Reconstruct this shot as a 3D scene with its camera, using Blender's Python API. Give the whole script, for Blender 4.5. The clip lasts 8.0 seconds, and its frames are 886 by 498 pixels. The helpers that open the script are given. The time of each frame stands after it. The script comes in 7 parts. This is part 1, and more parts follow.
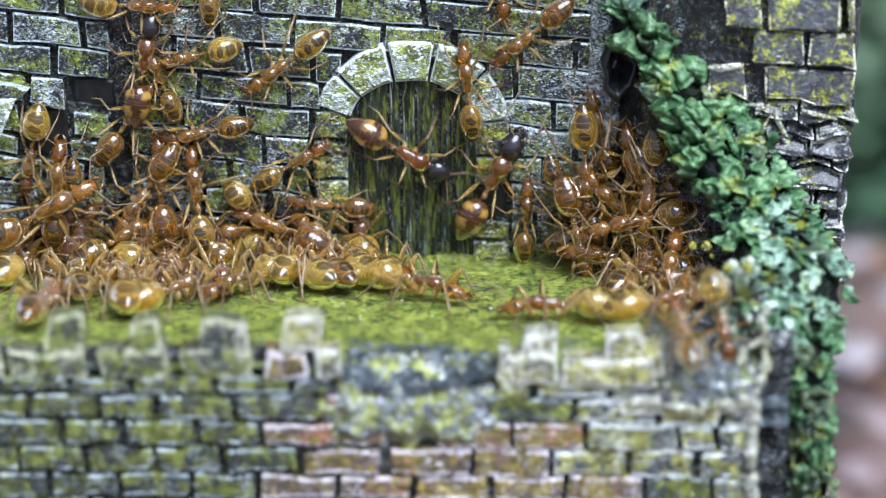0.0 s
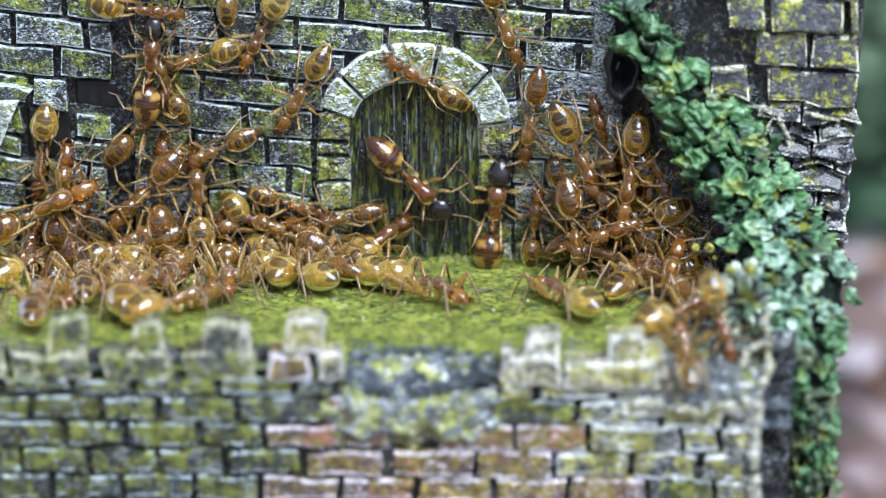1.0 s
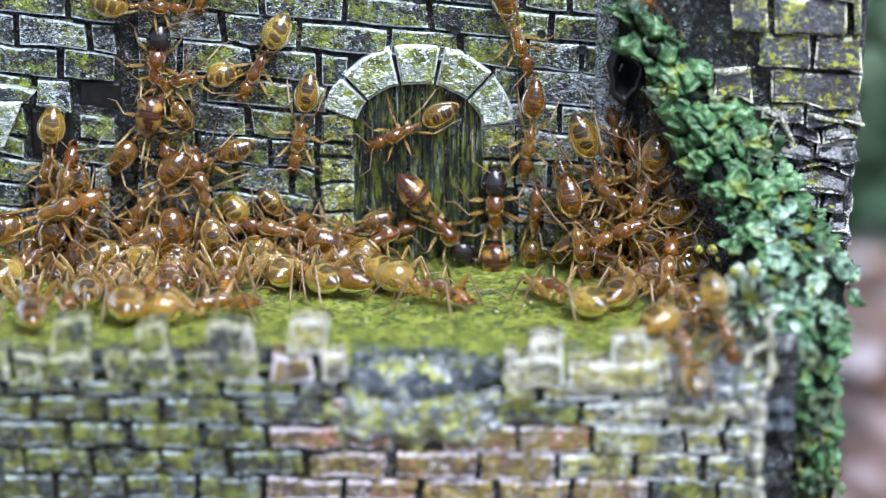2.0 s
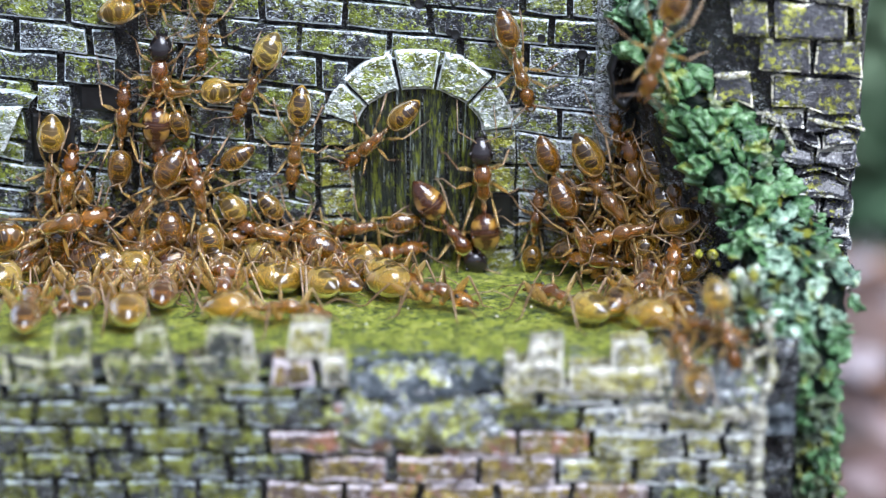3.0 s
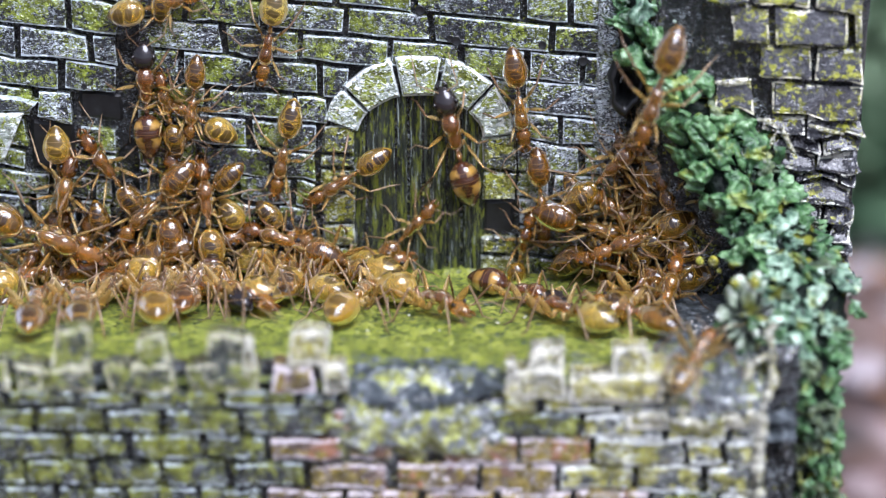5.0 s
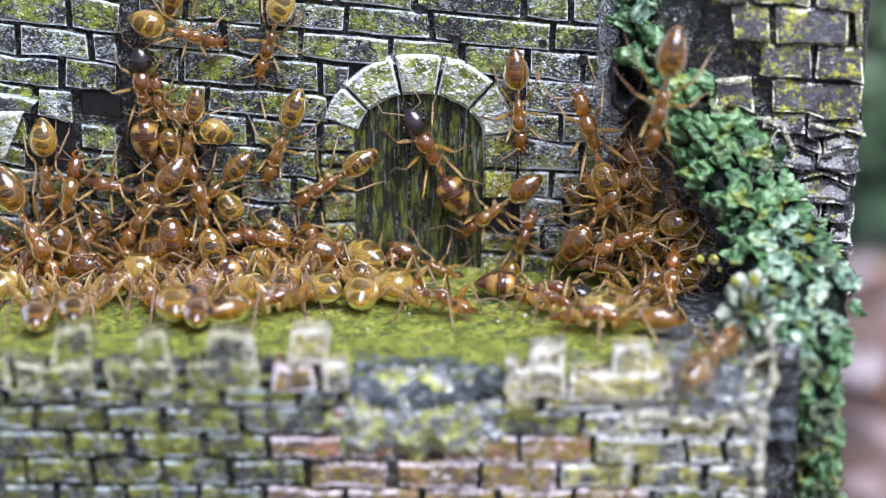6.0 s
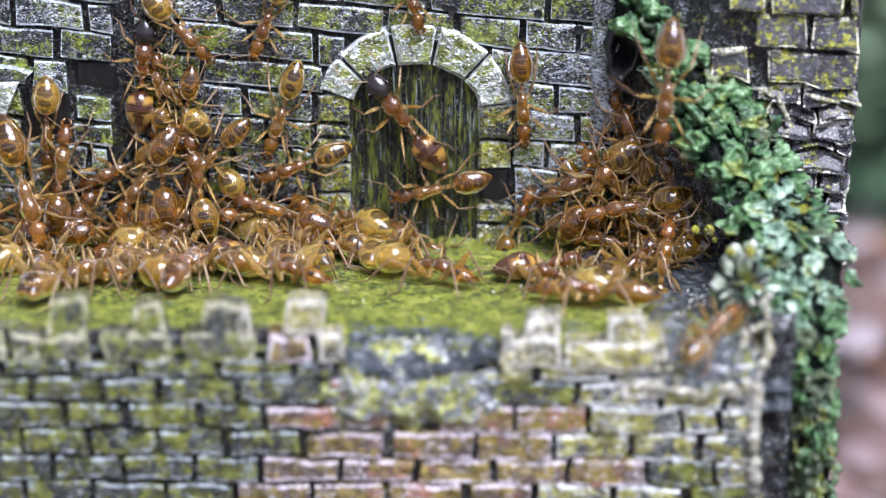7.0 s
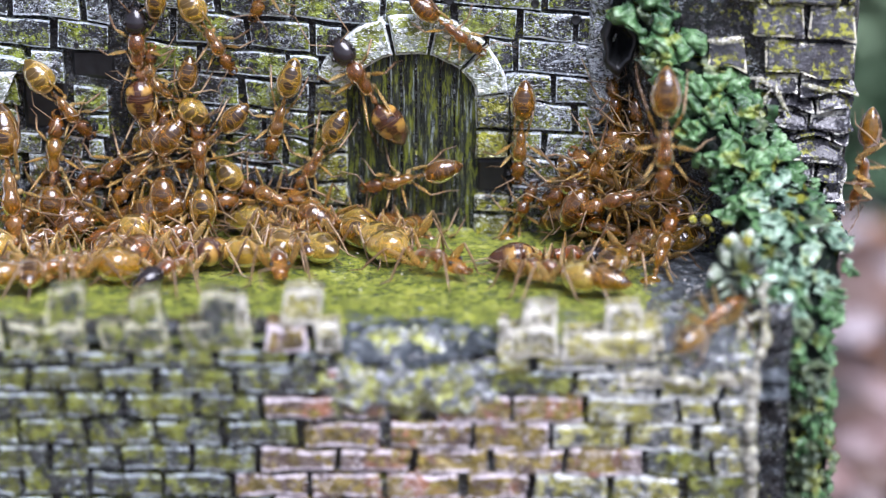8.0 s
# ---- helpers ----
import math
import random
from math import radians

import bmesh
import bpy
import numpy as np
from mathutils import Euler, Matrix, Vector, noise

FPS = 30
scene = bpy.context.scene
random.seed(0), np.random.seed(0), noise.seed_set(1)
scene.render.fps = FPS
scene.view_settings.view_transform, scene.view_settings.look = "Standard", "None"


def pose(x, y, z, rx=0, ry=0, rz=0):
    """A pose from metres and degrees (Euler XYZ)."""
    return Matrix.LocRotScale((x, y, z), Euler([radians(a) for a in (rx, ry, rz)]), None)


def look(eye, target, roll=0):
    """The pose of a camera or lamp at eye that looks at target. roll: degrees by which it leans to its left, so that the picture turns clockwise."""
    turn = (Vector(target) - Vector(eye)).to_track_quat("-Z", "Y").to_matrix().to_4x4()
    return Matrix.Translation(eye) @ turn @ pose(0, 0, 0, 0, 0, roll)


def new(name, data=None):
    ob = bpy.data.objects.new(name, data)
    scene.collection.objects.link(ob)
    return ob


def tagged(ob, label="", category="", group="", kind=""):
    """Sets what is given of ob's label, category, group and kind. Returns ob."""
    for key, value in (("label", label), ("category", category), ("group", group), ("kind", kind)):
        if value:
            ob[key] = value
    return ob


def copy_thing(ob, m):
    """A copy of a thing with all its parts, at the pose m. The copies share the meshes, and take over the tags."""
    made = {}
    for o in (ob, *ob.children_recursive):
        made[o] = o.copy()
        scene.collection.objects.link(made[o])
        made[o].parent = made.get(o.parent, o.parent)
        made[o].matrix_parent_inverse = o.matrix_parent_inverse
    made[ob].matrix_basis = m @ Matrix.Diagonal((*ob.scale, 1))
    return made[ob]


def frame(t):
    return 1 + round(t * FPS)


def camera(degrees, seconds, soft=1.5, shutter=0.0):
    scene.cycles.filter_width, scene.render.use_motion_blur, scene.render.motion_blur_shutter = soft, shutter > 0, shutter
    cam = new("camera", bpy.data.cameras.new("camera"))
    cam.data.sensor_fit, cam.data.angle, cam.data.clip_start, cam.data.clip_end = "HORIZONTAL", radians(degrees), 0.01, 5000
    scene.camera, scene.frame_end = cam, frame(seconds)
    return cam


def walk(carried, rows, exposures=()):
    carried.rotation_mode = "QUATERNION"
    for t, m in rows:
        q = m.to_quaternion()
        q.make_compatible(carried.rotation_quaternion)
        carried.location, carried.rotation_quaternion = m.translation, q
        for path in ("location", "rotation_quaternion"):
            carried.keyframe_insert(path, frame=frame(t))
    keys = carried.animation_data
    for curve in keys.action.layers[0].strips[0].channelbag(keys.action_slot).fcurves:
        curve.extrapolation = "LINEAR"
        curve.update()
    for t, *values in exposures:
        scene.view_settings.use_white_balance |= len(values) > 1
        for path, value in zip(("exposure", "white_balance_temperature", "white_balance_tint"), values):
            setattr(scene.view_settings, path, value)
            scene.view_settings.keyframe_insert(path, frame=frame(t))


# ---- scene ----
MM = 0.001

# camera and its way: a macro lens on a head that pans and tilts a little
cam = camera(20, 8.0, soft=1.15, shutter=0.6)
cam.data.dof.use_dof = True
cam.data.dof.focus_distance = 0.2155
cam.data.dof.aperture_fstop = 13.5
EYE = (0.00000, -0.21113, 0.07075)
walk(cam, [
    (0.0, look(EYE, (0.00055, 0, 0.00078))),
    (0.5, look(EYE, (0.00045, 0, 0.00089))),
    (1.0, look(EYE, (0.00030, 0, 0.00094))),
    (1.5, look(EYE, (0.00005, 0, 0.00097))),
    (3.0, look(EYE, (0.00000, 0, 0.00152))),
    (3.5, look(EYE, (0.00007, 0, 0.00176))),
    (4.0, look(EYE, (0.00015, 0, 0.00199))),
    (4.5, look(EYE, (0.00000, 0, 0.00215))),
    (6.0, look(EYE, (-0.00010, 0, 0.00199))),
    (6.5, look(EYE, (0.00005, 0, 0.00031))),
    (7.0, look(EYE, (0.00030, 0, -0.00075))),
    (7.5, look(EYE, (0.00045, 0, -0.00138))),
    (8.0, look(EYE, (0.00055, 0, -0.00170))),
], exposures=[(0.0, 0.65, 5320, 10), (4.5, 0.67, 5520, 17), (8.0, 0.69, 5610, 22)])

# overcast daylight from above and behind the camera
SUN_UP, SUN_TURN = radians(58), radians(150)
world = bpy.data.worlds.new("sky")
scene.world = world
world.use_nodes = True
wn = world.node_tree
wn.nodes.clear()
sky = wn.nodes.new("ShaderNodeTexSky")
sky.sky_type = "NISHITA"
sky.sun_disc = False
sky.sun_elevation, sky.sun_rotation = SUN_UP, SUN_TURN
sky.dust_density, sky.air_density = 3.0, 1.0
pale = wn.nodes.new("ShaderNodeHueSaturation")
pale.inputs["Saturation"].default_value = 0.35
back = wn.nodes.new("ShaderNodeBackground")
back.inputs["Strength"].default_value = 0.10
out = wn.nodes.new("ShaderNodeOutputWorld")
wn.links.new(sky.outputs[0], pale.inputs["Color"])
wn.links.new(pale.outputs[0], back.inputs["Color"])
wn.links.new(back.outputs[0], out.inputs["Surface"])

sun_data = bpy.data.lights.new("sun", "SUN")
sun_data.energy, sun_data.angle, sun_data.color = 4.0, radians(42), (1.0, 0.97, 0.92)
sun = new("sun", sun_data)
sun.matrix_basis = look((0, 0, 0), (-math.sin(SUN_TURN) * math.cos(SUN_UP), -math.cos(SUN_TURN) * math.cos(SUN_UP), -math.sin(SUN_UP)))


# ---- materials ----
class Nodes:
    """A node material, with short calls for its nodes. Noise sizes are in features per millimetre."""

    def __init__(self, name):
        self.mat = bpy.data.materials.new(name)
        self.mat.use_nodes = True
        self.tree = self.mat.node_tree
        self.bsdf = self.tree.nodes["Principled BSDF"]
        self.place = None

    def node(self, kind, **values):
        n = self.tree.nodes.new(kind)
        for key, value in values.items():
            n.inputs[key.replace("_", " ")].default_value = value
        return n

    def link(self, a, b):
        self.tree.links.new(a, b)
        return self

    def coords(self, stretch=(1, 1, 1), own=False):
        if own:
            src = self.node("ShaderNodeTexCoord").outputs["Object"]
        else:
            src = self.node("ShaderNodeNewGeometry").outputs["Position"]
        m = self.node("ShaderNodeMapping")
        m.inputs["Scale"].default_value = [1000 * s for s in stretch]
        self.link(src, m.inputs["Vector"])
        return m.outputs[0]

    def noise(self, size, detail=3.0, rough=0.55, stretch=(1, 1, 1), own=False, shift=0.0):
        n = self.node("ShaderNodeTexNoise", Scale=size, Detail=detail, Roughness=rough, Distortion=shift)
        self.link(self.coords(stretch, own), n.inputs["Vector"])
        return n.outputs["Fac"]

    def ramp(self, fac, stops):
        n = self.tree.nodes.new("ShaderNodeValToRGB")
        els = n.color_ramp.elements
        while len(els) < len(stops):
            els.new(0.5)
        for e, (at, colour) in zip(els, stops):
            e.position = at
            e.color = (*colour, 1) if isinstance(colour, tuple) else (colour, colour, colour, 1)
        self.link(fac, n.inputs["Fac"])
        return n.outputs["Color"]

    def sums(self, how, a, b, clamp=False):
        n = self.tree.nodes.new("ShaderNodeMath")
        n.operation, n.use_clamp = how, clamp
        for slot, v in zip(n.inputs, (a, b)):
            if isinstance(v, (int, float)):
                slot.default_value = v
            else:
                self.link(v, slot)
        return n.outputs[0]

    def mix(self, fac, a, b, how="MIX"):
        n = self.tree.nodes.new("ShaderNodeMix")
        n.data_type, n.blend_type = "RGBA", how
        for slot, v in ((n.inputs[0], fac), (n.inputs[6], a), (n.inputs[7], b)):
            if isinstance(v, tuple):
                slot.default_value = (*v, 1)
            elif isinstance(v, (int, float)):
                slot.default_value = v
            else:
                self.link(v, slot)
        return n.outputs[2]

    def bump(self, height, strength, depth_mm):
        n = self.node("ShaderNodeBump", Strength=strength, Distance=depth_mm * MM)
        self.link(height, n.inputs["Height"])
        self.link(n.outputs[0], self.bsdf.inputs["Normal"])

    def done(self, colour, rough, **values):
        for slot, v in ((self.bsdf.inputs["Base Color"], colour), (self.bsdf.inputs["Roughness"], rough)):
            if isinstance(v, tuple):
                slot.default_value = (*v, 1)
            elif isinstance(v, (int, float)):
                slot.default_value = v
            else:
                self.link(v, slot)
        for key, value in values.items():
            self.bsdf.inputs[key.replace("_", " ")].default_value = value
        return self.mat

    def edge_wear_light_mask(self):
        """1 on the outer edge of a block's face, 0 inside its bevel; carries rubbing and painted light."""
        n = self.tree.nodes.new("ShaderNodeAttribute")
        n.attribute_name = "edge_wear_light"
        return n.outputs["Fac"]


def resin(name, dark, algae, algae_at, pale_colour, pale_at, rim=0.0, red=None, rough=(0.1, 0.34), relief=0.12, grit=1.0, crusty=1.0):
    """Dark-washed, dry-brushed cast resin with algae on it, wet."""
    k = Nodes(name)
    grain = k.noise(3.2, 5, 0.65)
    col = k.ramp(grain, [(0.3, dark), (0.75, tuple(c * 2.6 for c in dark))])
    if red:
        spot = k.ramp(k.noise(0.22, 3), [(0.47, 0.0), (0.62, 1.0)])
        col = k.mix(spot, col, red)
    big = k.noise(0.3, 3, 0.6)
    fine = k.noise(2.4 * grit, 3, 0.6, shift=0.8)
    mask = k.sums("ADD", k.sums("MULTIPLY", big, 0.5), k.sums("MULTIPLY", fine, 0.5))
    moss = k.ramp(mask, [(algae_at, 0.0), (algae_at + 0.035, 1.0)])
    hue = k.mix(k.ramp(k.noise(1.3 * grit, 3), [(0.42, 0.0), (0.58, 1.0)]), tuple(0.35 * c for c in algae), algae)
    col = k.mix(moss, col, hue)
    # crusty ridges: thin broken pale lines, thick in some patches and absent in others
    crust = k.sums("ABSOLUTE", k.sums("SUBTRACT", k.noise(1.25 * grit, 3, 0.6, (0.75, 1, 1.25), shift=1.8), 0.5), 0.0)
    patch = k.ramp(k.noise(0.5, 4, 0.65), [(0.50, 0.0), (0.62, 1.0)])
    line = k.sums("MULTIPLY", k.ramp(crust, [(0.006, 1.0), (0.024, 0.0)]), patch)
    # pale flecks: dry-brushing, with small wet highlights painted in as white
    speck = k.noise(4.0 * grit, 3, 0.7, (0.6, 1, 1.3), shift=1.4)
    speck = k.sums("ADD", speck, k.sums("MULTIPLY", patch, 0.05))
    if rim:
        # rubbed thin along the very edge, broken where the brush missed; doubles as painted wet glints
        rubbed_glint = k.sums("MULTIPLY", k.ramp(k.edge_wear_light_mask(), [(0.15, 0.0), (0.62, 1.0)]), k.ramp(k.noise(0.55, 3, 0.6), [(0.38, 0.1), (0.58, 1.0)]))
        speck = k.sums("ADD", speck, k.sums("MULTIPLY", rubbed_glint, rim))
    white = k.sums("MAXIMUM", k.sums("MULTIPLY", line, crusty), k.ramp(speck, [(pale_at, 0.0), (pale_at + 0.04, 1.0)]))
    white = k.sums("MULTIPLY", white, 0.9)
    col = k.mix(white, col, pale_colour)
    coarse = k.noise(1.0, 2, 0.6, shift=0.8)
    h = k.sums("ADD", coarse, k.sums("MULTIPLY", k.noise(3.6, 1, 0.5, shift=0.5), 0.3))
    h = k.sums("SUBTRACT", h, k.sums("MULTIPLY", k.ramp(crust, [(0.0, 0.0), (0.08, 1.0)]), 0.18))
    k.bump(h, 1.0, relief * 8)
    return k.done(col, k.ramp(k.noise(2.0, 3), [(0.35, rough[0]), (0.65, rough[1])]), Specular_IOR_Level=0.7, Coat_Weight=0.45, Coat_Roughness=0.07)


DARK, MOSS, PALE = (0.010, 0.012, 0.015), (0.34, 0.35, 0.04), (0.76, 0.84, 0.88)
brick_mat = resin("brick_resin", DARK, (0.27, 0.33, 0.035), 0.484, PALE, 0.612, rim=0.46, grit=1.05, relief=0.11)
grey_brick_mat = resin("grey_brick_resin", (0.014, 0.016, 0.019), (0.25, 0.30, 0.04), 0.488, (0.80, 0.88, 0.94), 0.562, rim=0.46, grit=1.05, relief=0.11)
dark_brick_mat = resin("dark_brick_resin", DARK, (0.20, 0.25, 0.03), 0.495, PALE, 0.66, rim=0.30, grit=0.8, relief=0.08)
mortar_mat = resin("mortar_resin", (0.005, 0.006, 0.007), MOSS, 0.58, PALE, 0.70)
arch_mat = resin("arch_resin", (0.15, 0.17, 0.14), (0.28, 0.33, 0.05), 0.475, (0.86, 0.91, 0.90), 0.55, rim=0.34, grit=0.6, relief=0.06)
jamb_mat = resin("jamb_resin", (0.03, 0.034, 0.032), MOSS, 0.465, (0.74, 0.78, 0.72), 0.61, rim=0.2, grit=0.6)
front_mat = resin("front_brick_resin", (0.016, 0.020, 0.018), (0.215, 0.245, 0.028), 0.464, (0.60, 0.68, 0.70), 0.68, rim=0.27, grit=0.55)
pink_mat = resin("front_brick_red_resin", (0.07, 0.05, 0.038), (0.33, 0.25, 0.045), 0.47, (0.86, 0.78, 0.81), 0.625, rim=0.34, red=(0.36, 0.16, 0.085), grit=0.5)
cream_mat = resin("cream_edge_resin", (0.06, 0.06, 0.04), (0.46, 0.43, 0.09), 0.46, (0.88, 0.86, 0.72), 0.54, rim=0.22, grit=0.6)
merlon_mat = resin("merlon_resin", (0.022, 0.028, 0.024), (0.24, 0.28, 0.03), 0.486, (0.78, 0.76, 0.52), 0.605, rim=0.20, grit=0.7)
tower_mat = resin("tower_resin", (0.024, 0.024, 0.027), (0.34, 0.35, 0.03), 0.50, (0.84, 0.80, 0.60), 0.76, rim=0.36, relief=0.03, grit=0.7, crusty=0.0)
crag_mat = resin("crag_resin", (0.016, 0.016, 0.019), MOSS, 0.56, (0.76, 0.75, 0.64), 0.75, rim=0.32, relief=0.05, crusty=0.0)
rubble_mat = resin("rubble_resin", (0.085, 0.095, 0.10), (0.40, 0.43, 0.10), 0.475, (0.80, 0.83, 0.79), 0.60, grit=0.5)
slate_mat = resin("slate_resin", (0.045, 0.052, 0.056), (0.26, 0.29, 0.06), 0.53, (0.72, 0.77, 0.76), 0.605, grit=0.5)
pale_brick_mat = resin("front_brick_pale_resin", (0.04, 0.045, 0.042), (0.42, 0.41, 0.09), 0.468, (0.80, 0.83, 0.78), 0.595, rim=0.34, grit=0.5)
crust_mat = resin("crust_resin", (0.045, 0.052, 0.056), (0.20, 0.26, 0.05), 0.53, (0.82, 0.88, 0.92), 0.485, grit=0.9, relief=0.16)
froth_mat = resin("froth_resin", (0.09, 0.095, 0.085), (0.44, 0.44, 0.12), 0.475, (0.84, 0.84, 0.74), 0.555, grit=0.45)
bead_mat = resin("mossy_bead_resin", (0.16, 0.17, 0.02), (0.52, 0.50, 0.05), 0.45, (0.80, 0.78, 0.45), 0.66, grit=0.6)
ridge_mat = resin("cream_ridge_resin", (0.20, 0.19, 0.13), (0.40, 0.38, 0.09), 0.49, (0.86, 0.85, 0.72), 0.49)


def floor_material():
    k = Nodes("algae_floor")
    a = k.noise(3.4, 5, 0.75, (0.65, 0.8, 1), shift=0.6)
    tone = k.noise(0.55, 4, 0.6)
    a2 = k.sums("ADD", a, k.sums("MULTIPLY", k.sums("SUBTRACT", tone, 0.5), 0.45))
    col = k.ramp(a2, [(0.36, (0.012, 0.022, 0.010)), (0.44, (0.075, 0.115, 0.016)), (0.52, (0.26, 0.31, 0.03)), (0.60, (0.42, 0.45, 0.05)), (0.70, (0.54, 0.56, 0.26))])
    b = k.noise(0.3, 5, 0.65)
    place = k.tree.nodes.new("ShaderNodeSeparateXYZ")
    k.link(k.coords(), place.inputs[0])
    worn = k.ramp(k.sums("MULTIPLY", k.sums("ADD", place.outputs[1], 26.5), 0.05), [(0.06, 0.10), (0.32, 0.0)])
    patch = k.sums("ADD", k.sums("MULTIPLY", b, 0.45), k.sums("MULTIPLY", k.noise(1.6, 5, 0.75, (0.6, 1, 1)), 0.6))
    middle = k.ramp(k.sums("MULTIPLY", k.sums("ABSOLUTE", k.sums("ADD", place.outputs[0], 1.6), 0.0), 0.1), [(0.45, 1.0), (0.80, 0.0)])
    scuffed = k.ramp(k.sums("MULTIPLY", k.sums("ADD", place.outputs[1], 26.5), 0.1), [(0.28, 0.10), (0.52, 0.0)])
    worn = k.sums("ADD", worn, k.sums("MULTIPLY", middle, scuffed))
    dark_end = k.ramp(k.sums("MULTIPLY", place.outputs[0], 0.04), [(0.64, 0.0), (0.84, 0.24)])
    bare = k.ramp(k.sums("ADD", k.sums("ADD", patch, worn), dark_end), [(0.60, 0.0), (0.64, 1.0)])
    grey = k.ramp(k.noise(1.2, 5, 0.7), [(0.36, (0.010, 0.013, 0.016)), (0.52, (0.07, 0.085, 0.095)), (0.66, (0.30, 0.33, 0.35))])
    col = k.mix(bare, col, grey)
    k.bump(k.sums("ADD", a, k.noise(0.9, 5, 0.7)), 1.0, 0.5)
    return k.done(col, k.ramp(a, [(0.35, 0.25), (0.65, 0.55)]), Specular_IOR_Level=0.5)


def wood_material():
    k = Nodes("door_wood_resin")
    a = k.noise(1.7, 5, 0.7, (1.8, 1, 0.07), shift=0.5)
    col = k.ramp(a, [(0.32, (0.010, 0.012, 0.010)), (0.55, (0.035, 0.042, 0.03)), (0.72, (0.08, 0.09, 0.06))])
    moss = k.ramp(k.noise(1.7, 5, 0.75, (1.8, 1, 0.3)), [(0.505, 0.0), (0.58, 0.9)])
    col = k.mix(moss, col, (0.19, 0.22, 0.025))
    white = k.ramp(k.noise(2.6, 4, 0.7, (1.7, 1, 0.11), shift=0.6), [(0.59, 0.0), (0.64, 1.0)])
    col = k.mix(white, col, (0.36, 0.41, 0.39))
    k.bump(a, 1.0, 0.9)
    return k.done(col, 0.25, Specular_IOR_Level=0.6)


def ivy_material(name, low, mid, high, tip, rim=0.0, at=(0.30, 0.44, 0.62, 0.86), gloss=0.55):
    """Painted wet mouldings: mottled greens, rubbed pale on the proudest parts, shade painted into the creases."""
    k = Nodes(name)
    a = k.noise(1.25, 5, 0.7)
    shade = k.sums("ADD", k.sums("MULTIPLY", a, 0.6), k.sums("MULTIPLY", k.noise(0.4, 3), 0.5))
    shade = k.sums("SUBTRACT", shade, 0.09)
    if rim:
        broken = k.ramp(k.noise(0.8, 3), [(0.40, 0.3), (0.58, 1.0)])
        shade = k.sums("ADD", shade, k.sums("MULTIPLY", k.sums("MULTIPLY", k.sums("SUBTRACT", k.edge_wear_light_mask(), 0.45), broken), rim))
    col = k.ramp(shade, list(zip(at, (low, mid, high, tip))))
    yellow = k.ramp(k.noise(0.5, 3), [(0.57, 0.0), (0.65, 0.5)])
    col = k.mix(yellow, col, (0.30, 0.32, 0.03))
    k.bump(k.noise(1.9, 4, 0.65), 0.9, 0.3)
    return k.done(col, k.ramp(a, [(0.3, 0.2), (0.7, 0.45)]), Specular_IOR_Level=gloss, Coat_Weight=gloss * 0.3, Coat_Roughness=0.15)


def plain_material(name, a, b, size, rough, spread=(0.35, 0.65), **values):
    k = Nodes(name)
    col = k.ramp(k.noise(size, 4), [(spread[0], a), (spread[1], b)])
    return k.done(col, rough, **values)


floor_mat = floor_material()
wood_mat = wood_material()
# shade inside the ivy, given as a near-black colour
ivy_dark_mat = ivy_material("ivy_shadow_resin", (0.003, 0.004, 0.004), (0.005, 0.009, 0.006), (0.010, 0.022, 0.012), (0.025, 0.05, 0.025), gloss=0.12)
ivy_mat = ivy_material("ivy_green_resin", (0.007, 0.019, 0.008), (0.028, 0.082, 0.027), (0.105, 0.22, 0.075), (0.50, 0.64, 0.44), rim=0.48, at=(0.30, 0.42, 0.60, 0.86))
ivy_pale_mat = ivy_material("ivy_pale_resin", (0.014, 0.028, 0.018), (0.07, 0.14, 0.085), (0.26, 0.38, 0.26), (0.68, 0.78, 0.66), rim=0.6, at=(0.30, 0.42, 0.57, 0.78))
ivy_froth_mat = ivy_material("ivy_froth_resin", (0.012, 0.016, 0.012), (0.10, 0.14, 0.09), (0.38, 0.45, 0.32), (0.76, 0.80, 0.70), rim=0.7, at=(0.28, 0.42, 0.56, 0.76))
ivy_olive_mat = ivy_material("ivy_olive_resin", (0.012, 0.018, 0.010), (0.045, 0.070, 0.036), (0.13, 0.17, 0.075), (0.50, 0.54, 0.40), rim=0.5)
# black resin for holes, their deep shade put into the colour
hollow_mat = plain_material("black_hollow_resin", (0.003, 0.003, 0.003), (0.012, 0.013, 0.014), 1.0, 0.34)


def ground_material():
    k = Nodes("leaf_litter_soil")
    a = k.noise(0.045, 6, 0.75)
    col = k.ramp(a, [(0.38, (0.02, 0.014, 0.012)), (0.46, (0.06, 0.04, 0.034)), (0.54, (0.11, 0.07, 0.06)), (0.64, (0.20, 0.155, 0.15))])
    k.bump(k.noise(0.15, 5), 0.8, 4)
    return k.done(col, 0.7)


ground_mat = ground_material()
leaf_litter_mat = plain_material("dead_leaf", (0.13, 0.06, 0.025), (0.28, 0.13, 0.045), 0.1, 0.55)


def stone_material():
    k = Nodes("mauve_stone")
    shade = k.node("ShaderNodeObjectInfo").outputs["Random"]
    col = k.ramp(shade, [(0.0, (0.02, 0.014, 0.012)), (0.30, (0.09, 0.05, 0.035)), (0.55, (0.22, 0.14, 0.13)), (0.75, (0.24, 0.19, 0.19)), (1.0, (0.42, 0.38, 0.40))])
    col = k.mix(k.ramp(k.noise(0.4, 4), [(0.4, 0.0), (0.65, 0.5)]), col, (0.10, 0.075, 0.065))
    return k.done(col, 0.55)


stone_mat = stone_material()
grit_mat = plain_material("pale_grit", (0.55, 0.52, 0.46), (0.78, 0.76, 0.70), 2.0, 0.35)
shrub_mat = plain_material("shrub_leaf", (0.045, 0.10, 0.05), (0.30, 0.40, 0.25), 0.05, 0.45)


